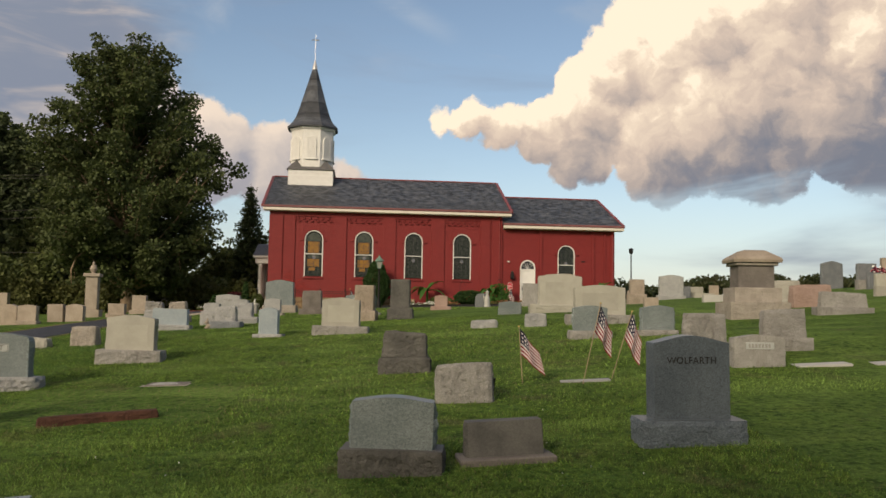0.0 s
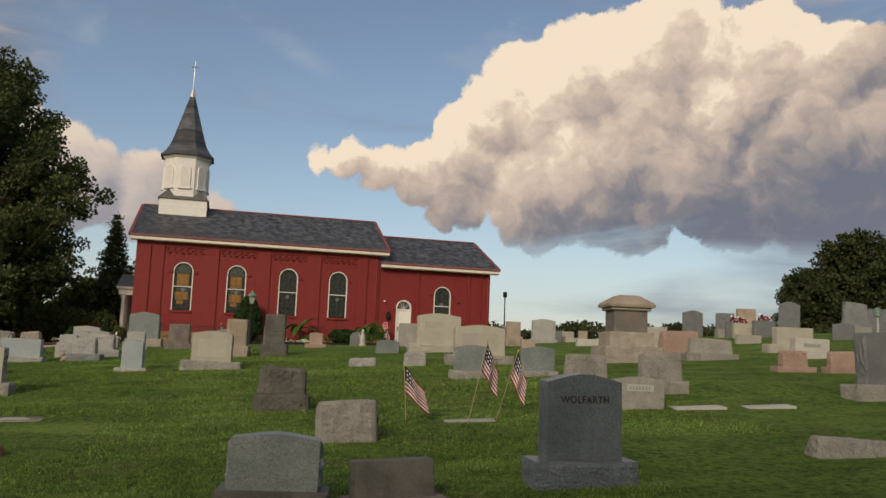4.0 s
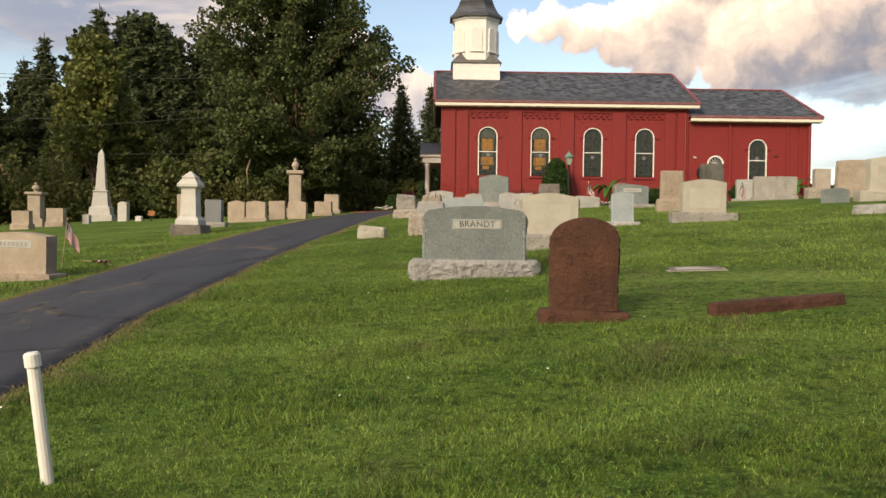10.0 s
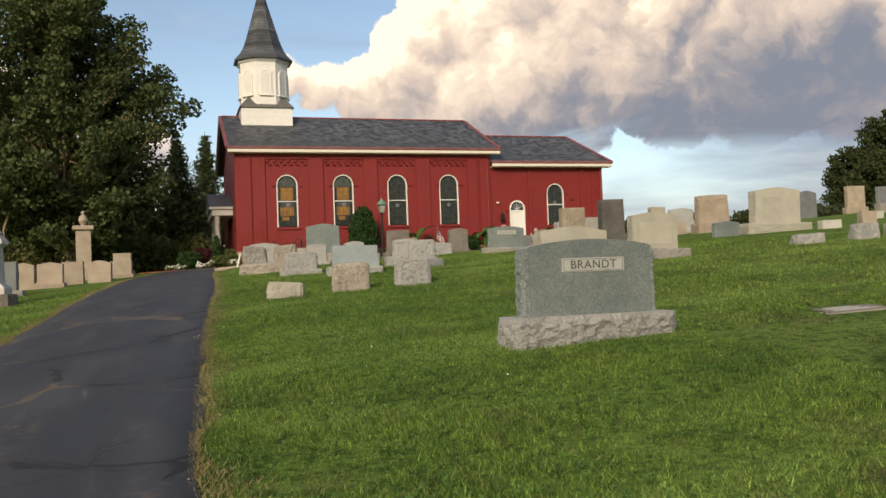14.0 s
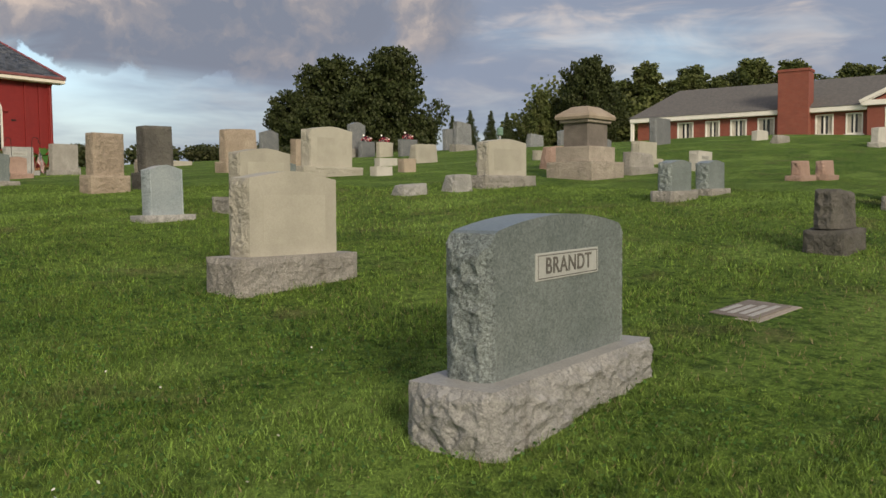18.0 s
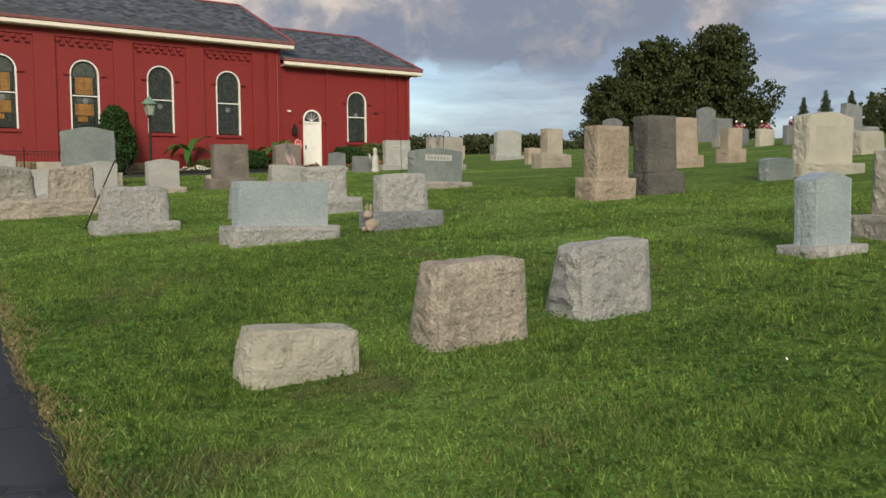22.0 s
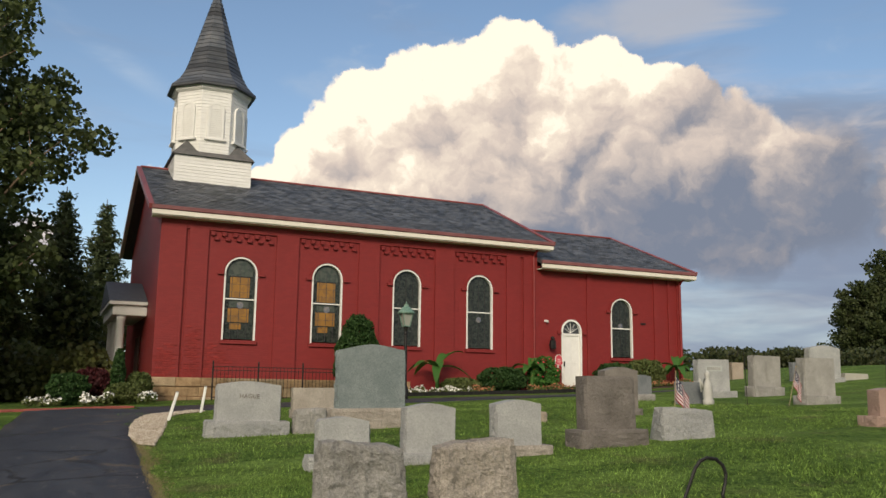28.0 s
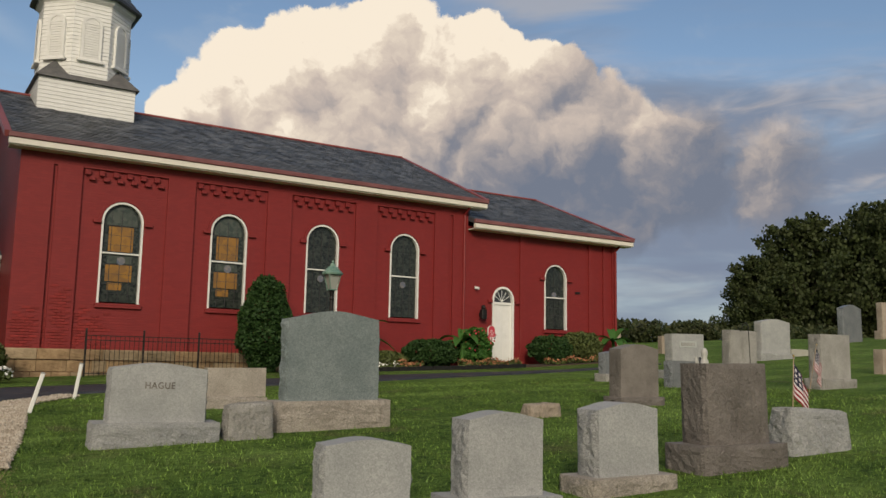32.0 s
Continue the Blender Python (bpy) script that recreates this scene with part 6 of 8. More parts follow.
def brown_stone():
    x, y = -3.53, 10.21
    ob = thing("headstone", pose(x, y, terr(x, y), -1.5, 0.5, -4), "weathered red-brown sandstone headstone with a rounded top", "headstone", "headstones in the cemetery")
    part("base", block(0.74, 0.36, 0.18, 22, "rough", 0.02, 0.02, 921), both("rust"), ob).location.z = -0.10
    die = part("die", block(0.55, 0.17, 0.79, 28, "round", 0.0085, 0.022, 922, slant=0.05), both("rust"), ob)
    die.location.z = 0.078
    bm = bmesh.new()
    for k in range(6):
        add_box(bm, -0.13 + 0.042 * k, -0.105 + 0.042 * k, -0.090, -0.075, 0.36, 0.41)
    part("worn_letters", bm, R["rust"], die, "worn unreadable carved letters")
    kx, ky = -1.83, 10.27
    kb = tagged(link("grave_kerb", block(1.29, 0.15, 0.22, 16, "rough", 0.015, 0.015, 923), both("rust")), "low red-brown sandstone grave kerb sunk in turf", "grave kerb")
    kb.matrix_world = pose(kx, ky, terr(kx, ky) - 0.12, 0, -3, 15)


def tomb():
    """The stepped grey and tan family monument."""
    x, y = 10.9, 20.5
    ob = thing("family_monument", pose(x, y, terr(x, y), 0, 0, -6) @ Matrix.Scale(0.9, 4), "stepped tan and grey granite family monument with a hipped cap", "monument")
    part("plinth", block(1.62, 1.35, 0.55, 8, "flat", 0.01, 0.01, 931), both("tan2"), ob).location.z = -0.15
    part("step", block(1.28, 1.0, 0.40, 8, "flat", 0.006, 0.006, 932), both("tan2"), ob).location.z = 0.395
    part("die", block(0.98, 0.72, 0.62, 8, "flat", 0.0, 0.0, 933), both("brown"), ob, "grey polished die").location.z = 0.79
    part("neck", box(-0.58, 0.58, -0.44, 0.44, 1.40, 1.49, 0.02), M["tan2"], ob)
    bm = bmesh.new()
    add_lathe(bm, [(0.92, 1.49), (0.95, 1.56), (0.90, 1.62), (0.45, 1.82), (0.36, 1.84)], 4, math.pi / 4, 1.0, 0.78)
    part("cap", bm, M["tan"], ob, "tan hipped cap")


def square_monument(x, y, s, label, mat):
    ob = thing("pillar_monument", pose(x, y, terr(x, y), 0, 0, -4), label, "monument")
    part("plinth", block(0.92 * s, 0.92 * s, 0.38 * s, 6, "rough", 0.02, 0.02, 941), both("brown"), ob).location.z = -0.08
    bm = bmesh.new()
    add_lathe(bm, [(0.50, 0.29), (0.50, 0.42), (0.40, 0.50), (0.34, 0.54), (0.30, 1.32), (0.31, 1.36), (0.44, 1.42), (0.44, 1.50), (0.27, 1.66), (0.30, 1.70), (0.03, 1.88)], 4, math.pi / 4, s, s)
    for v in bm.verts:
        v.co.z *= s
    part("shaft", bm, M[mat], ob, "white marble shaft with a gabled cap")


def obelisk(x, y):
    ob = thing("obelisk", pose(x, y, terr(x, y), 0, 0, 8), "tall white marble obelisk on a stepped base", "obelisk")
    bm = bmesh.new()
    add_lathe(bm, [(0.95, -0.1), (0.95, 0.32), (0.78, 0.36), (0.72, 0.75), (0.60, 0.82), (0.50, 1.55), (0.58, 1.62), (0.38, 1.70), (0.20, 3.65), (0.0001, 3.95)], 4, math.pi / 4)
    part("shaft", bm, M["white"], ob)


def urn_pillar(x, y, h):
    ob = thing("pillar_monument", pose(x, y, terr(x, y), 0, 0, 5), "tan stone pillar monument with an urn finial", "monument")
    part("plinth", box(-0.40, 0.40, -0.40, 0.40, -0.1, 0.35, 0.02), M["tan"], ob)
    part("shaft", box(-0.26, 0.26, -0.26, 0.26, 0.35, h * 0.72, 0.015), M["tan"], ob)
    part("cap", box(-0.36, 0.36, -0.36, 0.36, h * 0.72, h * 0.78, 0.02), M["tan"], ob)
    part("urn", lathe([(0.10, h * 0.78), (0.08, h * 0.80), (0.17, h * 0.86), (0.12, h * 0.92), (0.05, h * 0.94), (0.07, h * 0.97), (0.01, h)], 12), M["tan"], ob)


def bevel_marker():
    """The low dark slanted marker beside the grey curved stone."""
    x, y = 2.42, 7.45
    ob = thing("slant_marker", pose(x, y, terr(x, y), 0, -3, 2), "low dark granite slant marker on a flat base", "headstone", "headstones in the cemetery")
    part("base", box(-0.42, 0.42, -0.20, 0.24, -0.08, 0.045, 0.012), M["brown"], ob)
    die = part("die", block(0.66, 0.22, 0.30, 12, "flat", 0.0, 0.02, 951, slant=0.22), both("dark"), ob)
    die.location = (0, 0.04, 0.043)


def flat_marker(x, y, w, d, yaw, mat, label):
    ob = tagged(link("ground_marker", block(w, d, 0.12, 6, "flat", 0.004, 0.006, int(abs(x * 100))), both(mat)), label, "grave marker", "flat markers in the turf")
    ob.matrix_world = pose(x, y, terr(x, y) - 0.102, math.degrees(math.atan(0.06)), -math.degrees(math.atan(0.06)), yaw)


brandt()
double_stone()
brown_stone()
tomb()
square_monument(-11.25, 25.68, 0.88, "white marble pillar monument on a dark plinth", "white")
obelisk(-22.9, 49.9)
urn_pillar(-10.9, 40.6, 2.55)
urn_pillar(-21.8, 39.8, 1.9)
bevel_marker()
flat_marker(-1.82, 6.86, 0.86, 0.26, 8, "blue", "pale flat grave marker lying in the lawn")
flat_marker(4.26, 11.62, 0.68, 0.16, -7, "lgrey", "low light granite marker in the lawn")
flat_marker(7.91, 12.0, 0.80, 0.30, -6, "white", "pale flat marker flush with the lawn")
flat_marker(9.05, 11.9, 0.75, 0.30, -6, "white", "pale flat marker flush with the lawn")


# ---- trees ----
def limb_path(rng, start, direction, length, n, wander, lift):
    p, d = Vector(start), Vector(direction).normalized()
    pts = [p.copy()]
    for _ in range(n):
        d = (d + Vector((rng.uniform(-wander, wander), rng.uniform(-wander, wander), rng.uniform(-wander, wander) + lift))).normalized()
        p = p + d * (length / n)
        pts.append(p.copy())
    return pts


def broad_tree(name, h, shape, seed, leaf_mat, leaves, label, bark=None, trunk_r=0.35, leaf=(0.16, 0.30), limbs=70, clump=0.62, group="", bend=0.06):
    """Trunk, arching limbs that reach out to an uneven crown, leaves in clumps along the outer limbs. shape: (height share, reach) pairs."""
    rng = random.Random(seed)
    ob = thing(name, Matrix(), label, "tree", group)
    bm = bmesh.new()
    trunk = limb_path(rng, (0, 0, -0.3), (0, 0, 1), h * 0.93, 9, bend, 0.05)
    add_tube(bm, trunk, [trunk_r * (1.3 if i == 0 else 1 - 0.88 * i / 9) for i in range(10)], 9)
    low = shape[0][0]
    wide = max(r for _, r in shape)
    tips = []
    for i in range(limbs):
        t = low + (1.0 - low) * (i + rng.random()) / limbs
        a = i * 2.39996 + rng.uniform(-0.3, 0.3)
        reach = float(np.interp(t, [p[0] for p in shape], [p[1] for p in shape]))
        reach *= rng.uniform(0.80, 1.08) * (1 + 0.16 * math.sin(2 * a + seed) * math.cos(9 * t + seed)) * (0.55 if i % 4 == 3 else 1.0)
        t0 = max(low * 0.75, t - 0.10 - 0.20 * reach / wide)
        k = min(8, int(t0 * 9 / 0.93))
        base = trunk[k].lerp(trunk[k + 1], min(1.0, t0 * 9 / 0.93 - k))
        end = Vector((trunk[k].x + math.cos(a) * reach, trunk[k].y + math.sin(a) * reach, h * t))
        mid = base.lerp(end, 0.5) + Vector((0, 0, reach * rng.uniform(0.04, 0.22)))
        path = []
        for j in range(7):
            u = j / 6
            q = base * (1 - u) ** 2 + mid * (2 * u * (1 - u)) + end * u * u
            path.append(q + Vector((rng.uniform(-1, 1), rng.uniform(-1, 1), rng.uniform(-1, 1))) * 0.04 * reach * u)
        add_tube(bm, path, [trunk_r * 0.30 * (1.15 - t * 0.7) * (1 - 0.85 * j / 6) for j in range(7)], 5, False)
        size = clump * (0.75 + 0.5 * rng.random()) * (0.6 + 0.4 * reach / wide)
        for j, u in ((3, 0.7), (4, 0.9), (5, 1.0), (6, 0.9)):
            tips.append((path[j], size * u))
        for _ in range(3):
            d = Vector((rng.uniform(-1, 1), rng.uniform(-1, 1), rng.uniform(-0.5, 0.7))).normalized()
            src = path[rng.randint(2, 5)]
            sub = [src, src + d * reach * 0.14, src + d * reach * 0.27 + Vector((0, 0, -0.03 * reach))]
            add_tube(bm, sub, [trunk_r * 0.07, trunk_r * 0.045, trunk_r * 0.015], 4, False)
            tips.append((sub[2], size * rng.uniform(0.55, 0.95)))
    tips += [(trunk[-1], clump * 1.1), (trunk[-2], clump * 1.2)]
    part("trunk", bm, bark or BARK, ob, "", True)
    centres = np.array([tuple(p) for p, _ in tips])
    sizes = np.array([q for _, q in tips])
    weight = sizes ** 2
    weight = weight / weight.sum()

    def place(r, n):
        k = r.choice(len(centres), n, p=weight)
        off = r.normal(size=(n, 3))
        off *= (r.random(n) ** 0.42 * 1.12 / np.linalg.norm(off, axis=1))[:, None]
        off[:, 2] *= 0.62
        return centres[k] + off * sizes[k][:, None]

    quads_object("crown", scatter(leaves, place, leaf, seed, flat=0.3), leaf_mat, ob)
    return ob


def conifer(name, h, spread, seed, leaves, label, group=""):
    """A spruce: whorls of drooping boughs hung with short needled twigs."""
    rng = random.Random(seed)
    ob = thing(name, Matrix(), label, "tree", group)
    bm = bmesh.new()
    add_tube(bm, [(0, 0, -0.3), (0, 0, h * 0.5), (0, 0, h * 0.98)], [0.24, 0.14, 0.02], 7)
    lines = []
    tiers = 24
    for i in range(tiers):
        t = i / tiers
        z = h * (0.08 + 0.90 * t)
        for k in range(8):
            a = k * 0.785 + i * 1.1 + rng.uniform(-0.25, 0.25)
            r = spread * (1 - t) ** 0.95 * rng.uniform(0.45, 1.30) + 0.10
            tip = Vector((math.cos(a) * r, math.sin(a) * r, z - r * 0.22 + 0.1 * rng.uniform(-1, 1)))
            lines.append((Vector((0, 0, z)), tip))
            if t < 0.8:
                add_tube(bm, [(0, 0, z), tip], [0.03, 0.006], 4, False)
    part("trunk", bm, BARK, ob)
    A = np.array([tuple(a) for a, _ in lines])
    B = np.array([tuple(b) for _, b in lines])
    wgt = np.linalg.norm(B - A, axis=1)
    wgt = wgt / wgt.sum()

    def place(r, n):
        k = r.choice(len(A), n, p=wgt)
        u = r.random(n) ** 0.65
        p = A[k] + (B[k] - A[k]) * u[:, None]
        p += r.normal(scale=0.13, size=(n, 3)) * np.array([1, 1, 0.6])
        p[:, 2] -= np.abs(r.normal(scale=0.20, size=n))
        return p

    quads_object("crown", scatter(leaves, place, (0.22, 0.46), seed, "needle", 0.3), LEAF_PINE, ob)
    return ob


def set_tree(src, x, y, s, turn, sz=1.0, sink=0.0):
    m = Matrix.LocRotScale((x, y, terr(x, y) - sink), Euler((0, 0, radians(turn))), (s, s, s * sz))
    return copy_thing(src, m)


def dead_limbs(tree):
    """Two bare pale limbs that stick out of the oak's shade."""
    for path in (((0.2, 0.1, 5.0), (-0.8, -1.9, 5.6), (-1.6, -2.4, 5.65), (-2.4, -2.7, 5.1), (-3.0, -2.9, 4.5), (-3.05, -2.9, 3.9)), ((0.1, 0.0, 3.4), (-0.9, -1.8, 3.75), (-1.7, -2.4, 3.7), (-2.3, -2.7, 3.2), (-2.55, -2.8, 2.4), (-2.5, -2.8, 1.6))):
        part("dead_limb", tube(path, [0.13, 0.11, 0.09, 0.07, 0.05, 0.02], 7), PALE_BARK, tree, "bare pale dead limb", True)


def snag():
    """The bent bare trunk at the wood's edge, forked at half its height."""
    x, y = -30.9, 58.0
    ob = thing("bare_tree", pose(x, y, terr(x, y)), "bent bare pale trunk at the wood's edge", "tree")
    part("trunk", tube([(0, 0, -0.3), (-0.1, 0, 1.2), (-0.9, 0, 2.9), (-2.4, 0, 4.7), (-2.75, 0, 5.2), (-2.3, 0, 6.2), (-2.2, 0, 7.4), (-2.7, 0, 8.5)], [0.24, 0.2, 0.17, 0.14, 0.13, 0.10, 0.07, 0.03], 8), PALE_BARK, ob, "", True)
    part("fork", tube([(-0.3, 0, 1.7), (0.5, 0.1, 2.1), (1.4, 0.1, 2.25)], [0.07, 0.05, 0.02], 6), PALE_BARK, ob, "", True)
    part("stub", tube([(-2.6, 0, 4.9), (-3.0, 0, 5.1), (-3.4, 0, 5.0)], [0.06, 0.04, 0.02], 6), PALE_BARK, ob, "", True)


def build_trees():
    oak = broad_tree("oak_tree", 17.0, ((0.12, 3.4), (0.25, 5.0), (0.45, 5.3), (0.60, 5.2), (0.75, 4.5), (0.90, 3.3), (1.0, 1.9)), 11, LEAF_OAK, 120000, "tall dark oak tree beside the church drive", PALE_BARK, 0.40, (0.11, 0.25), 150, 0.80)
    oak.matrix_world = pose(-12.9, 54.6, terr(-12.9, 54.6), 0, 0, 0)
    dead_limbs(oak)
    far = broad_tree("maple_tree", 11.0, ((0.06, 3.6), (0.25, 5.6), (0.5, 5.4), (0.75, 4.2), (0.92, 2.6), (1.0, 1.2)), 23, LEAF_HILL, 34000, "dense dark maple tree on the hill", None, 0.4, (0.20, 0.42), 90, 1.05, "trees on the hill")
    far.matrix_world = Matrix.LocRotScale((67.0, 79.5, terr(67.0, 79.5) - 0.3), Euler((0, 0, 0.3)), (1.02, 1.02, 1.18))
    set_tree(far, 72.6, 75.6, 1.02, 120, 1.08)
    set_tree(far, 62.0, 81.0, 0.66, 200, 1.0)
    wood = broad_tree("woodland_tree", 13.0, ((0.10, 2.6), (0.30, 3.8), (0.55, 3.6), (0.80, 2.4), (1.0, 0.9)), 31, LEAF_WOOD, 19000, "tall woodland tree with dark green leaves", PALE_BARK, 0.24, (0.22, 0.44), 60, 0.85, "trees of the wood")
    wood.matrix_world = Matrix.LocRotScale((-36.0, 64.0, terr(-36.0, 64.0)), Euler((0, 0, 0)), (0.72, 0.72, 0.72))
    thin = broad_tree("woodland_tree", 11.8, ((0.34, 1.6), (0.50, 2.4), (0.70, 2.3), (0.90, 1.6), (1.0, 0.8)), 37, LEAF_LIGHT, 12000, "thin pale-trunked tree with yellow-green leaves", PALE_BARK, 0.20, (0.16, 0.34), 42, 0.75, "trees of the wood", 0.09)
    thin.matrix_world = pose(-26.7, 58.0, terr(-26.7, 58.0), 0, 0, 70)
    pine = broad_tree("pine_tree", 15.5, ((0.10, 2.4), (0.28, 3.4), (0.50, 3.1), (0.72, 2.5), (0.90, 1.6), (1.0, 0.8)), 53, LEAF_PINE, 26000, "tall dark pine tree in the wood", None, 0.28, (0.20, 0.40), 70, 0.85, "pines of the wood")
    pine.matrix_world = pose(-31.8, 70.2, terr(-31.8, 70.2), 0, 0, 0)
    for x, y, k in ((-28.8, 71.0, 1.06), (-26.0, 70.4, 1.0), (-23.2, 71.6, 0.96), (-37.4, 71.5, 0.80), (-42.5, 71.0, 0.76)):
        set_tree(pine, x, y, k, 50 * k * x)
    slim = broad_tree("woodland_tree", 12.6, ((0.60, 1.4), (0.72, 2.9), (0.85, 2.8), (0.95, 1.8), (1.0, 0.8)), 43, LEAF_OLIVE, 6800, "tall slim tree with an airy crown on a bare trunk", PALE_BARK, 0.23, (0.14, 0.30), 34, 0.62, "trees of the wood", 0.05)
    slim.matrix_world = Matrix.LocRotScale((-35.0, 43.1, terr(-35.0, 43.1)), None, (1.16, 1.16, 1.16))
    fir = conifer("spruce_tree", 12.5, 3.1, 41, 20000, "dark spruce tree at the edge of the wood", "spruces of the wood")
    fir.matrix_world = pose(-48.0, 68.0, terr(-48.0, 68.0), 0, 0, 0)
    rng = random.Random(77)
    for x, y, s, sz in ((-33.9, 67.5, 1.22, 0.96), (-30.0, 68.0, 1.40, 0.96), (-27.4, 68.5, 1.42, 0.92), (-24.6, 69.0, 1.35, 0.86), (-22.5, 70.0, 1.25, 0.85), (-41.2, 68.0, 1.15, 1.06), (-38.8, 68.5, 1.05, 1.06), (-43.8, 68.0, 1.08, 1.07), (-46.0, 69.5, 0.98, 1.1), (-51.0, 67.0, 1.05, 1.05), (-54.0, 66.0, 1.05, 1.0), (-57.5, 65.0, 1.05, 1.0), (-61, 70, 0.95, 1), (-36.6, 70, 1.08, 1.0), (-20.5, 73, 1.2, 0.95), (-17.5, 74, 1.1, 0.95), (-7.4, 68.5, 0.86, 0.95), (-5.2, 76, 0.95, 0.95)):
        set_tree(fir, x, y, s, rng.uniform(0, 360), sz)
    for x, y, s, sz in ((-41, 61, 0.76, 0.9), (-46, 60, 0.80, 0.9), (-52, 59, 0.86, 0.9), (-49, 57, 0.7, 0.9), (-55.5, 58, 0.8, 0.9), (-31.5, 64.5, 0.72, 0.95), (-22.0, 64, 0.85, 0.95), (-18, 66, 0.90, 0.95), (-15, 70, 0.80, 0.95), (-60, 57, 0.95, 0.9), (-10, 74, 0.66, 0.85), (-67, 60, 0.92, 0.95), (-19.5, 60.5, 0.60, 0.8), (-34.5, 59.5, 0.52, 0.8), (-57, 52, 0.85, 0.9), (-55, 70, 0.95, 0.85), (-49.5, 71, 0.95, 0.85), (-45, 72, 0.95, 0.85), (-40, 71.5, 0.95, 0.88), (-35.5, 72.5, 1.0, 0.88), (-31, 72, 1.05, 0.9), (-26.5, 73, 1.1, 0.88), (-22, 72, 1.0, 0.88), (-13, 66, 0.7, 0.8), (-9.5, 66, 0.6, 0.8)):
        set_tree(wood, x, y, s, rng.uniform(0, 360), sz)
    for x, y, s in ((-24.0, 60.5, 0.55), (-38.5, 61, 0.62)):
        set_tree(thin, x, y, s, rng.uniform(0, 360))
    snag()
    # unseen trees added behind the start of the walk, throwing long shade over the lawn
    for x, y, s, sz in ((-9, -8.5, 1.1, 1.0), (-4.2, -9, 1.15, 1.0), (0.8, -8.5, 1.1, 1.05), (7.5, -8.5, 1.2, 1.0), (14, -7, 1.1, 1.05), (20, -5, 1.15, 1.0)):
        set_tree(wood, x, y, s, rng.uniform(0, 360), sz)
    # behind the parish hall
    for x, y, s, sz in ((76.8, 45.3, 1.05, 0.78), (78.4, 40.8, 1.25, 0.80), (79.7, 35.9, 1.30, 0.80), (80.8, 31.3, 1.20, 0.76), (82, 22.8, 1.30, 0.78), (81.5, 27, 1.20, 0.74), (82, 18, 1.25, 0.76), (82, 13, 1.30, 0.78), (82, 7, 1.25, 0.78), (73, 48.5, 1.0, 0.78), (69.5, 52, 0.85, 0.75), (75, 42, 1.05, 0.78), (59.3, 48.4, 0.50, 1.22), (65, 50, 0.55, 1.1)):
        set_tree(wood, x, y, s, rng.uniform(0, 360), sz)
    for k in range(14):
        set_tree(wood, 72.5 + rng.uniform(-1.5, 1.5), 50.0 - 3.2 * k, rng.uniform(0.95, 1.2), rng.uniform(0, 360), rng.uniform(0.70, 0.84))
    set_tree(far, 61.3, 44.6, 0.54, 40, 1.2)
    set_tree(far, 66, 46.5, 0.55, 140, 1.15)
    for x, y, s in ((55.4, 54.9, 0.31), (56.3, 53.6, 0.35), (57.2, 52.0, 0.34), (58.2, 51.0, 0.33)):
        set_tree(fir, x, y, s, rng.uniform(0, 360))


def hedge_bank(name, spots, size, mat, leaves, seed, label):
    """A bank of undergrowth, too far and thick to count."""
    c = np.array([(x, y, terr(x, y) + h * 0.45) for x, y, r, h in spots])
    rad = np.array([(r, r, h * 0.55) for x, y, r, h in spots])

    def place(r, n):
        k = r.integers(0, len(c), n)
        off = r.normal(size=(n, 3))
        off *= (r.random(n) ** 0.33 / np.linalg.norm(off, axis=1))[:, None]
        off += 0.10 * r.normal(size=(n, 3))
        return c[k] + off * rad[k]

    return tagged(quads_object(name, scatter(leaves, place, size, seed), mat), label, "bushes", kind="stuff")


def build_undergrowth():
    rng = random.Random(9)
    spots = [(-66 + 2.2 * k + rng.uniform(-0.6, 0.6), 56.5 + rng.uniform(-1.5, 2.5) + (2 if k > 16 else 0), rng.uniform(1.4, 2.4), rng.uniform(2.2, 4.2)) for k in range(22)]
    spots += [(-19 + 1.5 * k, 60.5 + rng.uniform(-1.5, 1.5), rng.uniform(1.2, 1.9), rng.uniform(1.8, 3.0)) for k in range(8)]
    spots += [(-24 + 3 * k, 70 + rng.uniform(-2, 2), 2.6, 5.5) for k in range(7)]
    hedge_bank("undergrowth", spots, (0.16, 0.34), LEAF_WOOD, 60000, 3, "dark green undergrowth along the wood's edge")
    spots = [(22 + 2.1 * k + rng.uniform(-0.7, 0.7), 74 + rng.uniform(-4, 4), rng.uniform(1.6, 2.8), rng.uniform(1.0, 1.9)) for k in range(22)]
    back = [(64 + 1.1 * k + rng.uniform(-0.7, 0.7), 53 - 3.0 * k + rng.uniform(-2, 2), rng.uniform(2.0, 3.0), rng.uniform(4.5, 7.5)) for k in range(16)]
    hedge_bank("woodland_edge", back, (0.24, 0.46), LEAF_WOOD, 36000, 6, "dense dark wood behind the parish hall")
    near = [(-21 + 1.3 * k + rng.uniform(-0.4, 0.4), 57.6 + rng.uniform(-0.8, 0.8), rng.uniform(0.9, 1.4), rng.uniform(1.5, 2.8)) for k in range(12)]
    near += [(-48 + 1.9 * k + rng.uniform(-0.5, 0.5), 54.6 + rng.uniform(-1.0, 1.0), rng.uniform(1.3, 2.0), rng.uniform(2.2, 4.0)) for k in range(13)]
    hedge_bank("hedge_bushes", near, (0.12, 0.26), LEAF_OLIVE, 42000, 8, "olive green bushes before the wood")
    hedge_bank("far_hedge", spots, (0.16, 0.34), LEAF_LIGHT_DARK, 26000, 4, "far hedge on the crest behind the church")


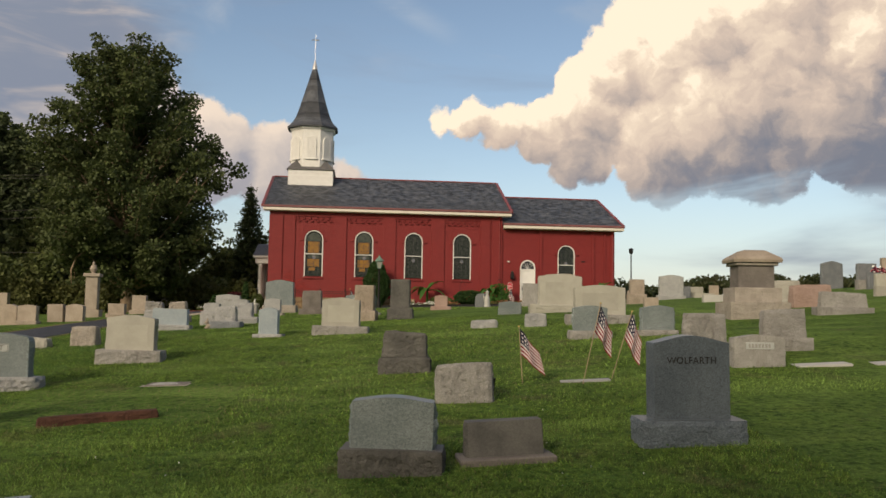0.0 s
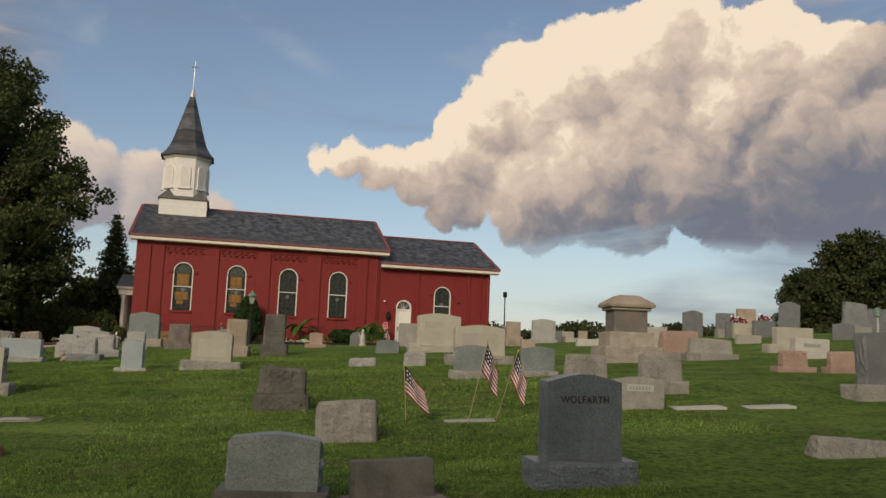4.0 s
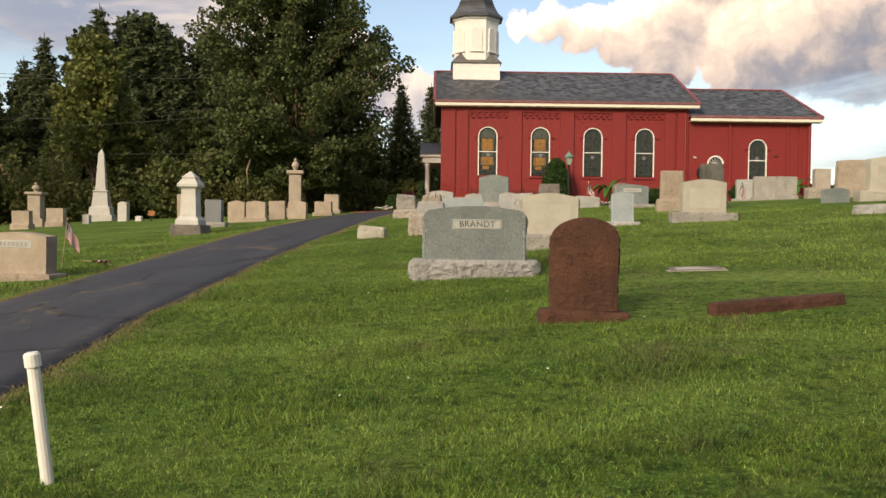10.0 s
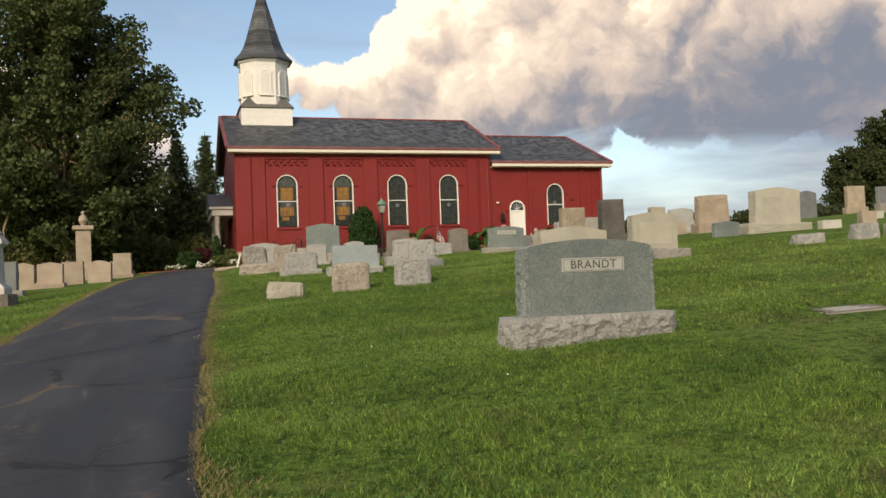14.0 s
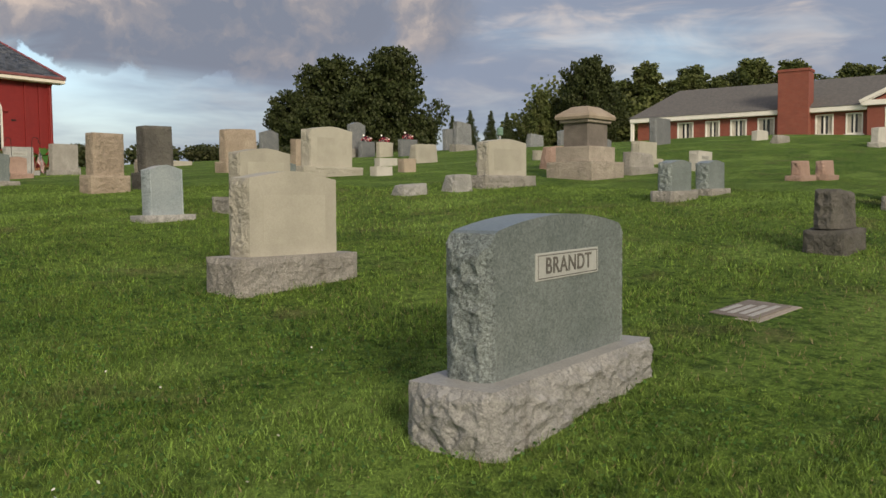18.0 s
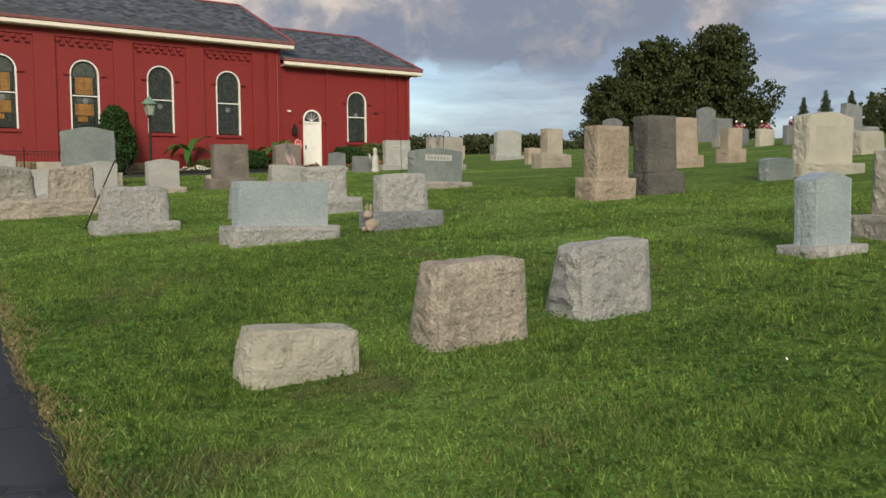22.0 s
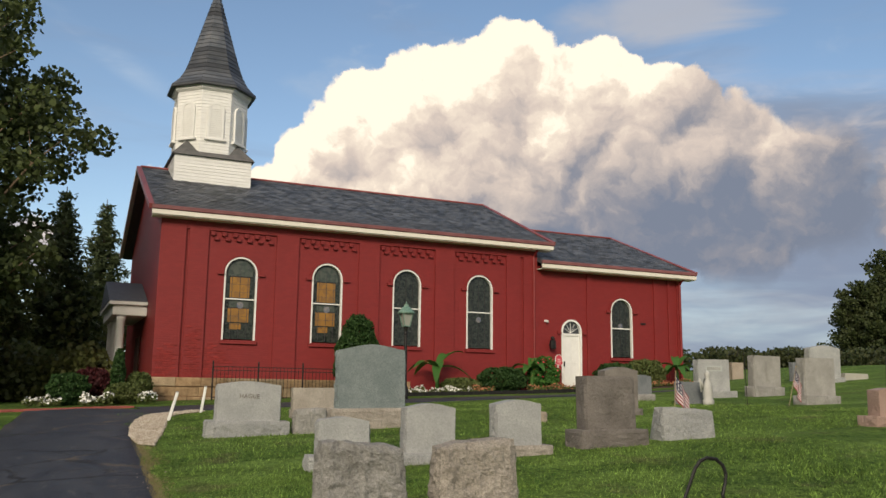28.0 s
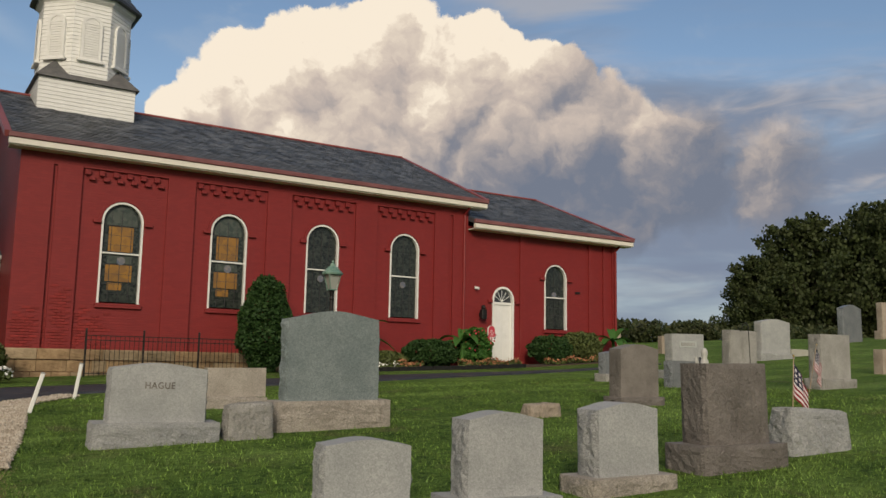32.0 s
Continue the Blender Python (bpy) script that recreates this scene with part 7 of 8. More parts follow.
# ---- the parish hall on the hill ----
def build_hall():
    hall = thing("parish_hall", Matrix(), "long low brick parish hall with grey shingle roof and white trim", "building")
    X = 51.5
    zb, ze = 4.3, 6.75
    wins = ((32.5, 1.15), (30.6, 1.0), (28.85, 1.1), (27.05, 1.1), (23.45, 1.1), (21.7, 1.0))
    m = Matrix.Rotation(-math.pi / 2, 4, "Z")

    def facing(bm, x=X):
        # local x runs south along the facade, local y into the house
        bm.transform(Matrix.Translation((x, 36.0, 0)) @ m)
        return bm

    holes = [[(36 - y - w / 2, 5.05), (36 - y + w / 2, 5.05), (36 - y + w / 2, 6.38), (36 - y - w / 2, 6.38)] for y, w in wins]
    part("wall", facing(plate([(0, zb), (15.1, zb), (15.1, ze), (0, ze)], holes, 0.0, 0.3)), HALL_BRICK, hall, "brown-red brick wall")
    part("wall", box(X + 0.31, X + 10, 35.7, 36.0, zb, ze), HALL_BRICK, hall)
    for y, w in wins:
        a = 36 - y
        win = part("window", facing(ring([(a - w / 2, 5.05), (a + w / 2, 5.05), (a + w / 2, 6.38), (a - w / 2, 6.38)], [(a - w / 2 + 0.09, 5.14), (a + w / 2 - 0.09, 5.14), (a + w / 2 - 0.09, 6.29), (a - w / 2 + 0.09, 6.29)], -0.03, 0.14)), WHITE, hall, "white framed window with pale curtains")
        part("glazing_bar", facing(box(a - 0.05, a + 0.05, -0.01, 0.10, 5.14, 6.29)), WHITE, win)
        part("pane", facing(box(a - w / 2 + 0.08, a + w / 2 - 0.08, 0.11, 0.13, 5.1, 6.33)), GLASS_PANE, win)
        for s in (-1, 1):
            part("curtain", facing(box(a + s * w * 0.30 - 0.12, a + s * w * 0.30 + 0.12, 0.095, 0.108, 5.14, 6.29)), CURTAIN, win)
        part("sill", facing(box(a - w / 2 - 0.08, a + w / 2 + 0.08, -0.12, 0.02, 4.95, 5.05, 0.01)), WHITE, win)
    part("eaves_board", facing(box(-0.45, 15.1, -0.45, 0.05, 6.50, 6.82, 0.02)), WHITE, hall, "deep white eaves board")
    part("string_course", facing(box(0, 15.1, -0.05, 0.01, 4.72, 4.92, 0.01)), WHITE, hall)
    part("corner_post", facing(box(-0.4, -0.18, -0.40, -0.18, zb, 6.5, 0.01)), WHITE, hall)
    bm = bmesh.new()
    a, b, c = (X - 0.5, 6.82), (X + 4.6, 9.15), (X + 10.2, 6.82)
    f = [bm.verts.new((x, 36.5, z)) for x, z in (a, c)] + [bm.verts.new((b[0], 34.6, b[1]))]
    g = [bm.verts.new((x, -6, z)) for x, z in (a, c)] + [bm.verts.new((b[0], -6, b[1]))]
    for q in ((f[0], f[1], f[2]), (g[1], g[0], g[2]), (f[0], f[2], g[2], g[0]), (f[2], f[1], g[1], g[2]), (f[1], f[0], g[0], g[1])):
        bm.faces.new(q)
    bmesh.ops.recalc_face_normals(bm, faces=bm.faces)
    part("roof", bm, SHINGLE, hall, "grey shingle roof")
    ch = part("chimney", box(X - 0.75, X + 0.6, 24.25, 26.15, zb, 9.15, 0.01), HALL_BRICK, hall, "broad brick chimney")
    part("chimney_cap", box(X - 0.80, X + 0.65, 24.20, 26.20, 9.15, 9.32, 0.01), HALL_BRICK, ch)
    # the gabled wing
    part("wing_wall", facing(plate([(15.1, zb), (27.5, zb), (27.5, 6.9), (21.3, 9.6), (15.1, 6.9)], [[(16.1, 5.0), (17.3, 5.0), (17.3, 6.6), (16.1, 6.6)]], -0.5, -0.2)), HALL_BRICK, hall, "gabled brick wing")
    part("wing_window", facing(ring([(16.1, 5.0), (17.3, 5.0), (17.3, 6.6), (16.1, 6.6)], [(16.2, 5.1), (17.2, 5.1), (17.2, 6.5), (16.2, 6.5)], -0.53, -0.36)), WHITE, hall)
    part("wing_pane", facing(box(16.15, 17.25, -0.40, -0.38, 5.05, 6.55)), CURTAIN, hall)
    for k in range(1, 3):
        part("glazing_bar", facing(box(16.2 + k * 0.33 - 0.03, 16.2 + k * 0.33 + 0.03, -0.5, -0.40, 5.1, 6.5)), WHITE, hall)
    part("wing_eaves", facing(box(14.8, 27.8, -0.75, -0.5, 6.72, 7.05, 0.02)), WHITE, hall)
    for s in (-1, 1):
        bm = bmesh.new()
        add_tube(bm, [(21.3 + s * 6.6, -0.6, 6.95), (21.3, -0.6, 9.85)], 0.2, 4)
        part("rake_board", facing(bm), WHITE, hall)
    bm = bmesh.new()
    v = [bm.verts.new(p) for p in ((14.7, -0.8, 6.85), (21.3, -0.8, 9.85), (21.3, 5.0, 9.85), (14.7, 0.4, 6.85), (27.9, -0.8, 6.85), (27.9, 5.0, 6.85))]
    bm.faces.new((v[0], v[1], v[2], v[3]))
    bm.faces.new((v[1], v[4], v[5], v[2]))
    part("wing_roof", facing(bm), SHINGLE, hall)


build_trees()
build_undergrowth()
build_hall()


# ---- small things about the graves ----
def rise(x, y, z=None):
    return terr(x, y) if z is None else z


def white_pipe():
    x, y = -6.57, 6.76
    ob = thing("marker_pipe", pose(x, y, terr(x, y), 2, -6, 0), "short white plastic marker pipe beside the drive", "post")
    part("tube", ring_tube(0.028, 0.022, -0.05, 0.57), WHITE, ob)
    part("cap", lathe([(0.036, 0.54), (0.036, 0.595), (0.028, 0.605)], 14), WHITE, ob)


def ring_tube(r0, r1, z0, z1, sides=12):
    bm = bmesh.new()
    rings = [[bm.verts.new((r * math.cos(2 * math.pi * k / sides), r * math.sin(2 * math.pi * k / sides), z)) for k in range(sides)] for r, z in ((r0, z0), (r0, z1), (r1, z1), (r1, z0))]
    for a, b in zip(rings, rings[1:]):
        for k in range(sides):
            bm.faces.new((a[k], a[(k + 1) % sides], b[(k + 1) % sides], b[k]))
    return bm


def stake(x, y, h, lean_x, lean_y):
    ob = thing("marker_stake", pose(x, y, terr(x, y), lean_x, lean_y, 0), "leaning white marker stake beside the gravel", "post", "white stakes by the forecourt")
    part("shaft", box(-0.030, 0.030, -0.02, 0.02, -0.1, h, 0.008), WHITE, ob)
    part("cap", box(-0.033, 0.033, -0.023, 0.023, h, h + 0.02, 0.006), M["lgrey"], ob)


def crook(x, y, h, lean, turn, r=0.085, basket=False):
    """A shepherd's hook of bent black rod with its curled tip."""
    ob = thing("shepherd_hook", pose(x, y, terr(x, y), 0, lean, turn), "black iron shepherd's hook pushed into the turf", "garden hook", "shepherd's hooks")
    pts = [(0, 0, -0.12), (0, 0, h * 0.5), (0, 0, h - r)]
    pts += [(r - r * math.cos(a), 0, h - r + r * math.sin(a)) for a in (0.5, 1.0, 1.57, 2.1, 2.6, 3.14)]
    pts += [(2 * r + 0.005, 0, h - r - 0.05), (2 * r + 0.03, 0, h - r - 0.08), (2 * r + 0.06, 0, h - r - 0.06)]
    part("rod", tube(pts, 0.0085, 7), METAL_DARK, ob)
    part("foot_bar", tube([(-0.09, 0, 0.02), (0.09, 0, 0.02)], 0.006, 6), METAL_DARK, ob)
    return ob


def poinsettia():
    x, y = -1.84, 6.72
    ob = thing("flower_spray", pose(x, y, terr(x, y)), "faded red and pink cloth poinsettia spray on a marker", "flowers")
    bm = bmesh.new()
    rng = random.Random(5)
    tips = []
    for k in range(5):
        a = k * 1.3
        tip = Vector((0.11 * math.cos(a), 0.06 * math.sin(a), 0.17 + 0.04 * rng.random()))
        tips.append(tip)
        add_tube(bm, [(0, 0, 0.0), tip * 0.6, tip], 0.005, 5)
    part("stems", bm, LEAF_YEW, ob, "dark green stems")
    for i, tip in enumerate(tips):
        bm = bmesh.new()
        for ringk, (n, L, up) in enumerate(((6, 0.095, 0.0), (5, 0.06, 0.02))):
            for j in range(n):
                a = j * 2 * math.pi / n + i + ringk * 0.5
                u = Vector((math.cos(a), math.sin(a), 0.35 - 0.5 * (ringk == 0) - 0.25 * rng.random()))
                s = Vector((-math.sin(a), math.cos(a), 0.0)) * L * 0.32
                c = tip + Vector((0, 0, up))
                v = [bm.verts.new(q) for q in (c, c + u * L * 0.5 + s, c + u * L + Vector((0, 0, -0.015)), c + u * L * 0.5 - s)]
                bm.faces.new((v[0], v[1], v[2]))
                bm.faces.new((v[0], v[2], v[3]))
        part("blossom", bm, POPPY if i % 2 else PETAL_PINK, ob)
    q = scatter(40, lambda r, n: r.normal(scale=(0.08, 0.05, 0.03), size=(n, 3)) + np.array([0, 0, 0.07]), (0.05, 0.09), 8)
    q[..., 2] = np.maximum(q[..., 2], 0.0)
    quads_object("leaves", q, LEAF_YEW, ob)


def vase(x, y):
    ob = thing("grave_vase", pose(x, y, terr(x, y)), "small dark metal vase with withered stems", "vase")
    part("cup", lathe([(0.035, -0.03), (0.04, 0.02), (0.055, 0.17), (0.06, 0.18), (0.045, 0.18)], 12), METAL_DARK, ob)
    bm = bmesh.new()
    for k in range(4):
        add_tube(bm, [(0, 0, 0.1), (0.03 * math.cos(k * 1.7), 0.03 * math.sin(k * 1.7), 0.24 + 0.05 * k)], 0.004, 5)
    part("stems", bm, BARK, ob)


def statue():
    """White marble kneeling figure, one plain shape."""
    x, y = 7.4, 41.3
    bm = bmesh.new()
    add_lathe(bm, [(0.16, -0.05), (0.17, 0.10), (0.13, 0.14), (0.15, 0.24), (0.13, 0.42), (0.10, 0.56), (0.06, 0.62), (0.085, 0.70), (0.085, 0.77), (0.03, 0.83)], 12, 0.0, 1.0, 0.8)
    for s in (-1, 1):
        add_tube(bm, [(0.02 * s, 0.09, 0.36), (0.15 * s, 0.14, 0.62), (0.10 * s, 0.13, 0.30)], [0.05, 0.03, 0.02], 6)
    ob = link("statue", bm, M["white"], smooth=True)
    ob.matrix_world = pose(x, y, terr(x, y), 0, 0, 25)
    tagged(ob, "small white marble statue standing among the graves", "statue")


def ornament():
    """A small crouching garden figure, one plain shape."""
    x, y = -2.97, 24.62
    bm = bmesh.new()
    for c, r in (((0.05, 0.0, 0.095), (0.115, 0.085, 0.10)), ((-0.05, 0.0, 0.075), (0.08, 0.07, 0.08)), ((-0.10, 0.0, 0.185), (0.055, 0.048, 0.052)), ((-0.145, 0.0, 0.175), (0.028, 0.03, 0.026)), ((-0.085, 0.028, 0.255), (0.017, 0.012, 0.05)), ((-0.085, -0.028, 0.255), (0.017, 0.012, 0.05)), ((-0.11, 0.04, 0.03), (0.05, 0.022, 0.03)), ((-0.11, -0.04, 0.03), (0.05, 0.022, 0.03)), ((0.165, 0.0, 0.07), (0.03, 0.03, 0.03))):
        bmesh.ops.create_icosphere(bm, subdivisions=2, radius=1.0, matrix=Matrix.LocRotScale(c, None, r))
    ob = link("garden_figure", bm, M["tan"], smooth=True)
    ob.matrix_world = pose(x, y, terr(x, y) - 0.005, 0, 0, 20)
    tagged(ob, "small tan cast stone garden figure in the grass", "ornament")


def gravel_patch():
    """Gravel washed into the bend between drive and lawn."""
    ys = (38.2, 39.6, 41.5, 43.2, 45.0, 46.2)
    outer, inner = (-6.30, -6.28, -6.10, -5.88, -5.50, -4.35), (-6.15, -5.92, -5.62, -5.40, -5.05, -4.12)
    line = [38.2 + 0.5 * k for k in range(17)]
    a = [(float(np.interp(y, ys, outer)), y) for y in line]
    b = [(float(np.interp(y, ys, inner)), y - 0.25) for y in line]
    strip("gravel_edge", a, b, GRAVEL, 0.012, "tan gravel washed along the forecourt edge", "gravel", 0.05, 13)
    rng = np.random.default_rng(4)
    n = 6500
    y = rng.uniform(38.1, 46.3, n)
    k = rng.random(n) * 1.2 - 0.1
    o, i = np.interp(y, ys, outer), np.interp(y, ys, inner)
    pebbles(o + (i - o) * k, y - 0.25 * k, rng, "gravel_pebbles", 0.03)
    n = 90
    y = rng.uniform(8, 36, n)
    x = np.array([road_half(v)[1] for v in y]) + rng.normal(0.0, 0.09, n)
    pebbles(x, y, rng, "roadside_pebbles", 0.008)


def pebbles(x, y, rng, name, size=0.022):
    n = len(x)
    z = terr_np(x, y) + 0.024
    base = np.array([(1, 0, 0), (0, 1, 0), (-1, 0, 0), (0, -1, 0), (0, 0, 0.8), (0, 0, -0.6)])
    tri = np.array([(0, 1, 4), (1, 2, 4), (2, 3, 4), (3, 0, 4), (1, 0, 5), (2, 1, 5), (3, 2, 5), (0, 3, 5)])
    s = size * (0.5 + rng.random((n, 1, 1)))
    v = base[None] * s * (0.7 + 0.6 * rng.random((n, 6, 1)))
    ang = rng.random(n) * 6.28
    c, sn = np.cos(ang)[:, None], np.sin(ang)[:, None]
    v = np.stack([v[..., 0] * c - v[..., 1] * sn, v[..., 0] * sn + v[..., 1] * c, v[..., 2]], -1) + np.stack([x, y, z], -1)[:, None, :]
    f = (tri[None] + 6 * np.arange(n)[:, None, None]).reshape(-1, 3)
    me = bpy.data.meshes.new(name)
    me.from_pydata(v.reshape(-1, 3).tolist(), [], f.tolist())
    me.materials.append(GRAVEL)
    tagged(new(name, me), "loose tan pebbles", "gravel", kind="stuff")


def flags():
    flag_on_stick(3.38, 11.63, 0.78, -4, 0.46, -10)
    flag_on_stick(4.17, 11.41, 1.12, 13, 0.46, 6)
    flag_on_stick(4.65, 11.68, 0.98, 17, 0.46, -4)
    flag_on_stick(-10.9, 16.96, 0.80, 7, 0.36, 5)
    flag_on_stick(7.9, 39.2, 0.95, 17, 0.50, 0)

    f = thing("fallen_flag", pose(-10.35, 17.05, terr(-10.35, 17.05) + 0.03, 0, 0, -20), "small stars and stripes flag lying in the grass", "flag", "grave flags")
    part("stick", tube([(-0.30, 0, 0.06), (0.30, 0, 0.0)], 0.006, 6), POLE_WOOD, f)
    bm = bmesh.new()
    g = [[bm.verts.new((-0.02 + 0.03 * i, 0.05 - 0.035 * j, 0.05 + 0.02 * math.sin(i * 1.3 + j))) for i in range(9)] for j in range(6)]
    for j in range(5):
        for i in range(8):
            q = bm.faces.new((g[j][i], g[j][i + 1], g[j + 1][i + 1], g[j + 1][i]))
            q.material_index = 2 if i < 3 and j < 3 else j % 2
    part("cloth", bm, [FLAG_RED, FLAG_WHITE, FLAG_NAVY], f)


# ---- planting and fittings along the church ----
def bush(name, x, y, rx, ry, h, mat, label, leaves=2600, leaf=(0.05, 0.11), seed=1, cone=0.0, group=""):
    """A clipped or loose shrub: inner stems, leaves in a shell of uneven depth."""
    z = terr(x, y)
    ob = thing(name, pose(x, y, z), label, "shrub", group)
    rng = random.Random(seed)
    bm = bmesh.new()
    for k in range(7):
        a = k * 0.9
        add_tube(bm, [(0, 0, -0.05), (rx * 0.3 * math.cos(a), ry * 0.3 * math.sin(a), h * 0.4), (rx * 0.55 * math.cos(a), ry * 0.55 * math.sin(a), h * 0.68)], [0.03, 0.02, 0.008], 5, False)
    part("stems", bm, BARK, ob)

    def place(r, n):
        d = r.normal(size=(n, 3))
        d /= np.linalg.norm(d, axis=1)[:, None]
        rad = 1.0 - np.abs(r.normal(scale=0.14, size=n))
        lump = 1 + 0.07 * np.sin(d[:, 0] * 9 + seed) * np.cos(d[:, 1] * 8) + 0.05 * np.sin(d[:, 2] * 11)
        d = d * (rad * lump)[:, None]
        zz = 0.5 + 0.5 * d[:, 2]
        taper = 1 - cone * np.clip(zz - 0.35, 0, 1)
        return np.stack([d[:, 0] * rx * taper, d[:, 1] * ry * taper, 0.03 + zz * h], 1)

    quads_object("crown", scatter(leaves, place, leaf, seed), mat, ob)
    return ob


def banana(x, y, h, seed):
    ob = thing("banana_plant", pose(x, y, terr(x, y)), "banana plant with broad arching bright green leaves", "plant", "banana plants by the church")
    rng = random.Random(seed)
    part("stem", tube([(0, 0, -0.05), (0.02, 0, h * 0.35), (0.0, 0.03, h * 0.55)], [0.09, 0.07, 0.04], 8), LEAF_LUSH, ob)
    for k in range(8):
        a = k * 2.4 + rng.uniform(-0.3, 0.3)
        L = h * rng.uniform(0.55, 0.8)
        up = 1.15 if k in (0, 3) else rng.uniform(0.35, 0.8)
        bm = bmesh.new()
        rows = []
        for i in range(9):
            u = i / 8
            c = Vector((math.cos(a) * L * u * (1.15 - 0.35 * up), math.sin(a) * L * u * (1.15 - 0.35 * up) * 0.7, h * 0.45 + L * (up * u - 0.75 * u * u)))
            w = 0.17 * math.sin(math.pi * min(1, 0.08 + u * 0.93)) ** 0.6
            s = Vector((-math.sin(a), math.cos(a), 0)) * w
            rows.append([bm.verts.new(c - s + Vector((0, 0, 0.05 * w / 0.15))), bm.verts.new(c), bm.verts.new(c + s + Vector((0, 0, 0.05 * w / 0.15)))])
        for p, q in zip(rows, rows[1:]):
            for j in range(2):
                bm.faces.new((p[j], p[j + 1], q[j + 1], q[j]))
        part("leaf", bm, LEAF_LUSH, ob, smooth=True)


def flower_patch(x0, x1, y0, y1, mat, n, seed, label, h=0.28):
    """Low bedding plants: green leaf mounds with blossoms over them, beyond counting."""
    def mound(r, k):
        x, y = r.uniform(x0, x1, k), r.uniform(y0, y1, k)
        hh = h * (0.55 + 0.45 * np.sin(x * 5 + seed) * np.sin(y * 7)) * r.random(k) ** 0.5
        return np.stack([x, y, terr_np(x, y) + 0.04 + np.abs(hh)], 1)

    ob = thing("bedding_flowers", Matrix(), label, "flowers", kind="stuff")
    quads_object("leaves", scatter(n * 2, mound, (0.06, 0.12), seed), LEAF_WOOD, ob)

    def tops(r, k):
        p = mound(r, k)
        p[:, 2] += 0.07
        return p

    quads_object("blossoms", scatter(n, tops, (0.05, 0.09), seed + 100), mat, ob)


def lamp_post():
    x, y = 2.33, 48.9
    z = terr(x, y)
    ob = thing("lamp_post", pose(x, y, z), "black lamp post with green patina lantern before the church", "street lamp")
    H = 5.15 - z
    k = H - 0.75
    part("post", lathe([(0.11, -0.1), (0.11, 0.35), (0.06, 0.45), (0.045, k - 0.25), (0.06, k - 0.22), (0.04, k - 0.15), (0.07, k - 0.02), (0.09, k)], 10), METAL_DARK, ob)
    lan = part("lantern_frame", lathe([(0.13, k), (0.14, k + 0.02), (0.13, k + 0.03)], 4, math.pi / 4), PATINA, ob, "green patina lantern frame")
    for s in range(4):
        a = math.pi / 4 + s * math.pi / 2
        part("frame_bar", tube([(0.125 * math.cos(a), 0.125 * math.sin(a), k), (0.23 * math.cos(a), 0.23 * math.sin(a), k + 0.42)], 0.013, 5), PATINA, lan)
    part("glass", lathe([(0.11, k + 0.03), (0.21, k + 0.41)], 4, math.pi / 4), LAMP_GLASS, ob, "pale frosted lantern panes")
    part("hood", lathe([(0.26, k + 0.40), (0.27, k + 0.44), (0.12, k + 0.60), (0.08, k + 0.62), (0.07, k + 0.68), (0.02, k + 0.70), (0.03, k + 0.73), (0.005, k + 0.78)], 8, math.pi / 8), PATINA, ob)


def iron_fence():
    y = 53.42
    ob = thing("iron_fence", Matrix(), "black iron picket fence before the church wall", "fence")
    xs = [-2.65, -1.15, 0.38, 1.9]
    for x in xs:
        z = terr(x, y)
        part("post", box(x - 0.025, x + 0.025, y - 0.025, y + 0.025, z - 0.05, 3.30, 0.006), METAL_DARK, ob)
        part("post_ball", lathe_shift(x, y, 3.30, 0.035), METAL_DARK, ob)
    for zr in (3.17, 3.05, 2.16):
        part("rail", box(xs[0], xs[-1], y - 0.012, y + 0.012, zr - 0.012, zr + 0.012), METAL_DARK, ob)
    x = xs[0] + 0.125
    first = None
    while x < xs[-1] - 0.05:
        if min(abs(x - p) for p in xs) > 0.05:
            if first is None:
                first = part("picket", tube([(0, 0, 2.02), (0, 0, 3.18)], 0.008, 5), METAL_DARK, ob)
                first.location = (x, y, 0)
            else:
                p = new("picket", first.data)
                p.parent = ob
                p.location = (x, y, 0)
        x += 0.125


def lathe_shift(x, y, z, r):
    bm = bmesh.new()
    bmesh.ops.create_icosphere(bm, subdivisions=1, radius=r, matrix=Matrix.Translation((x, y, z + r * 0.8)))
    return bm


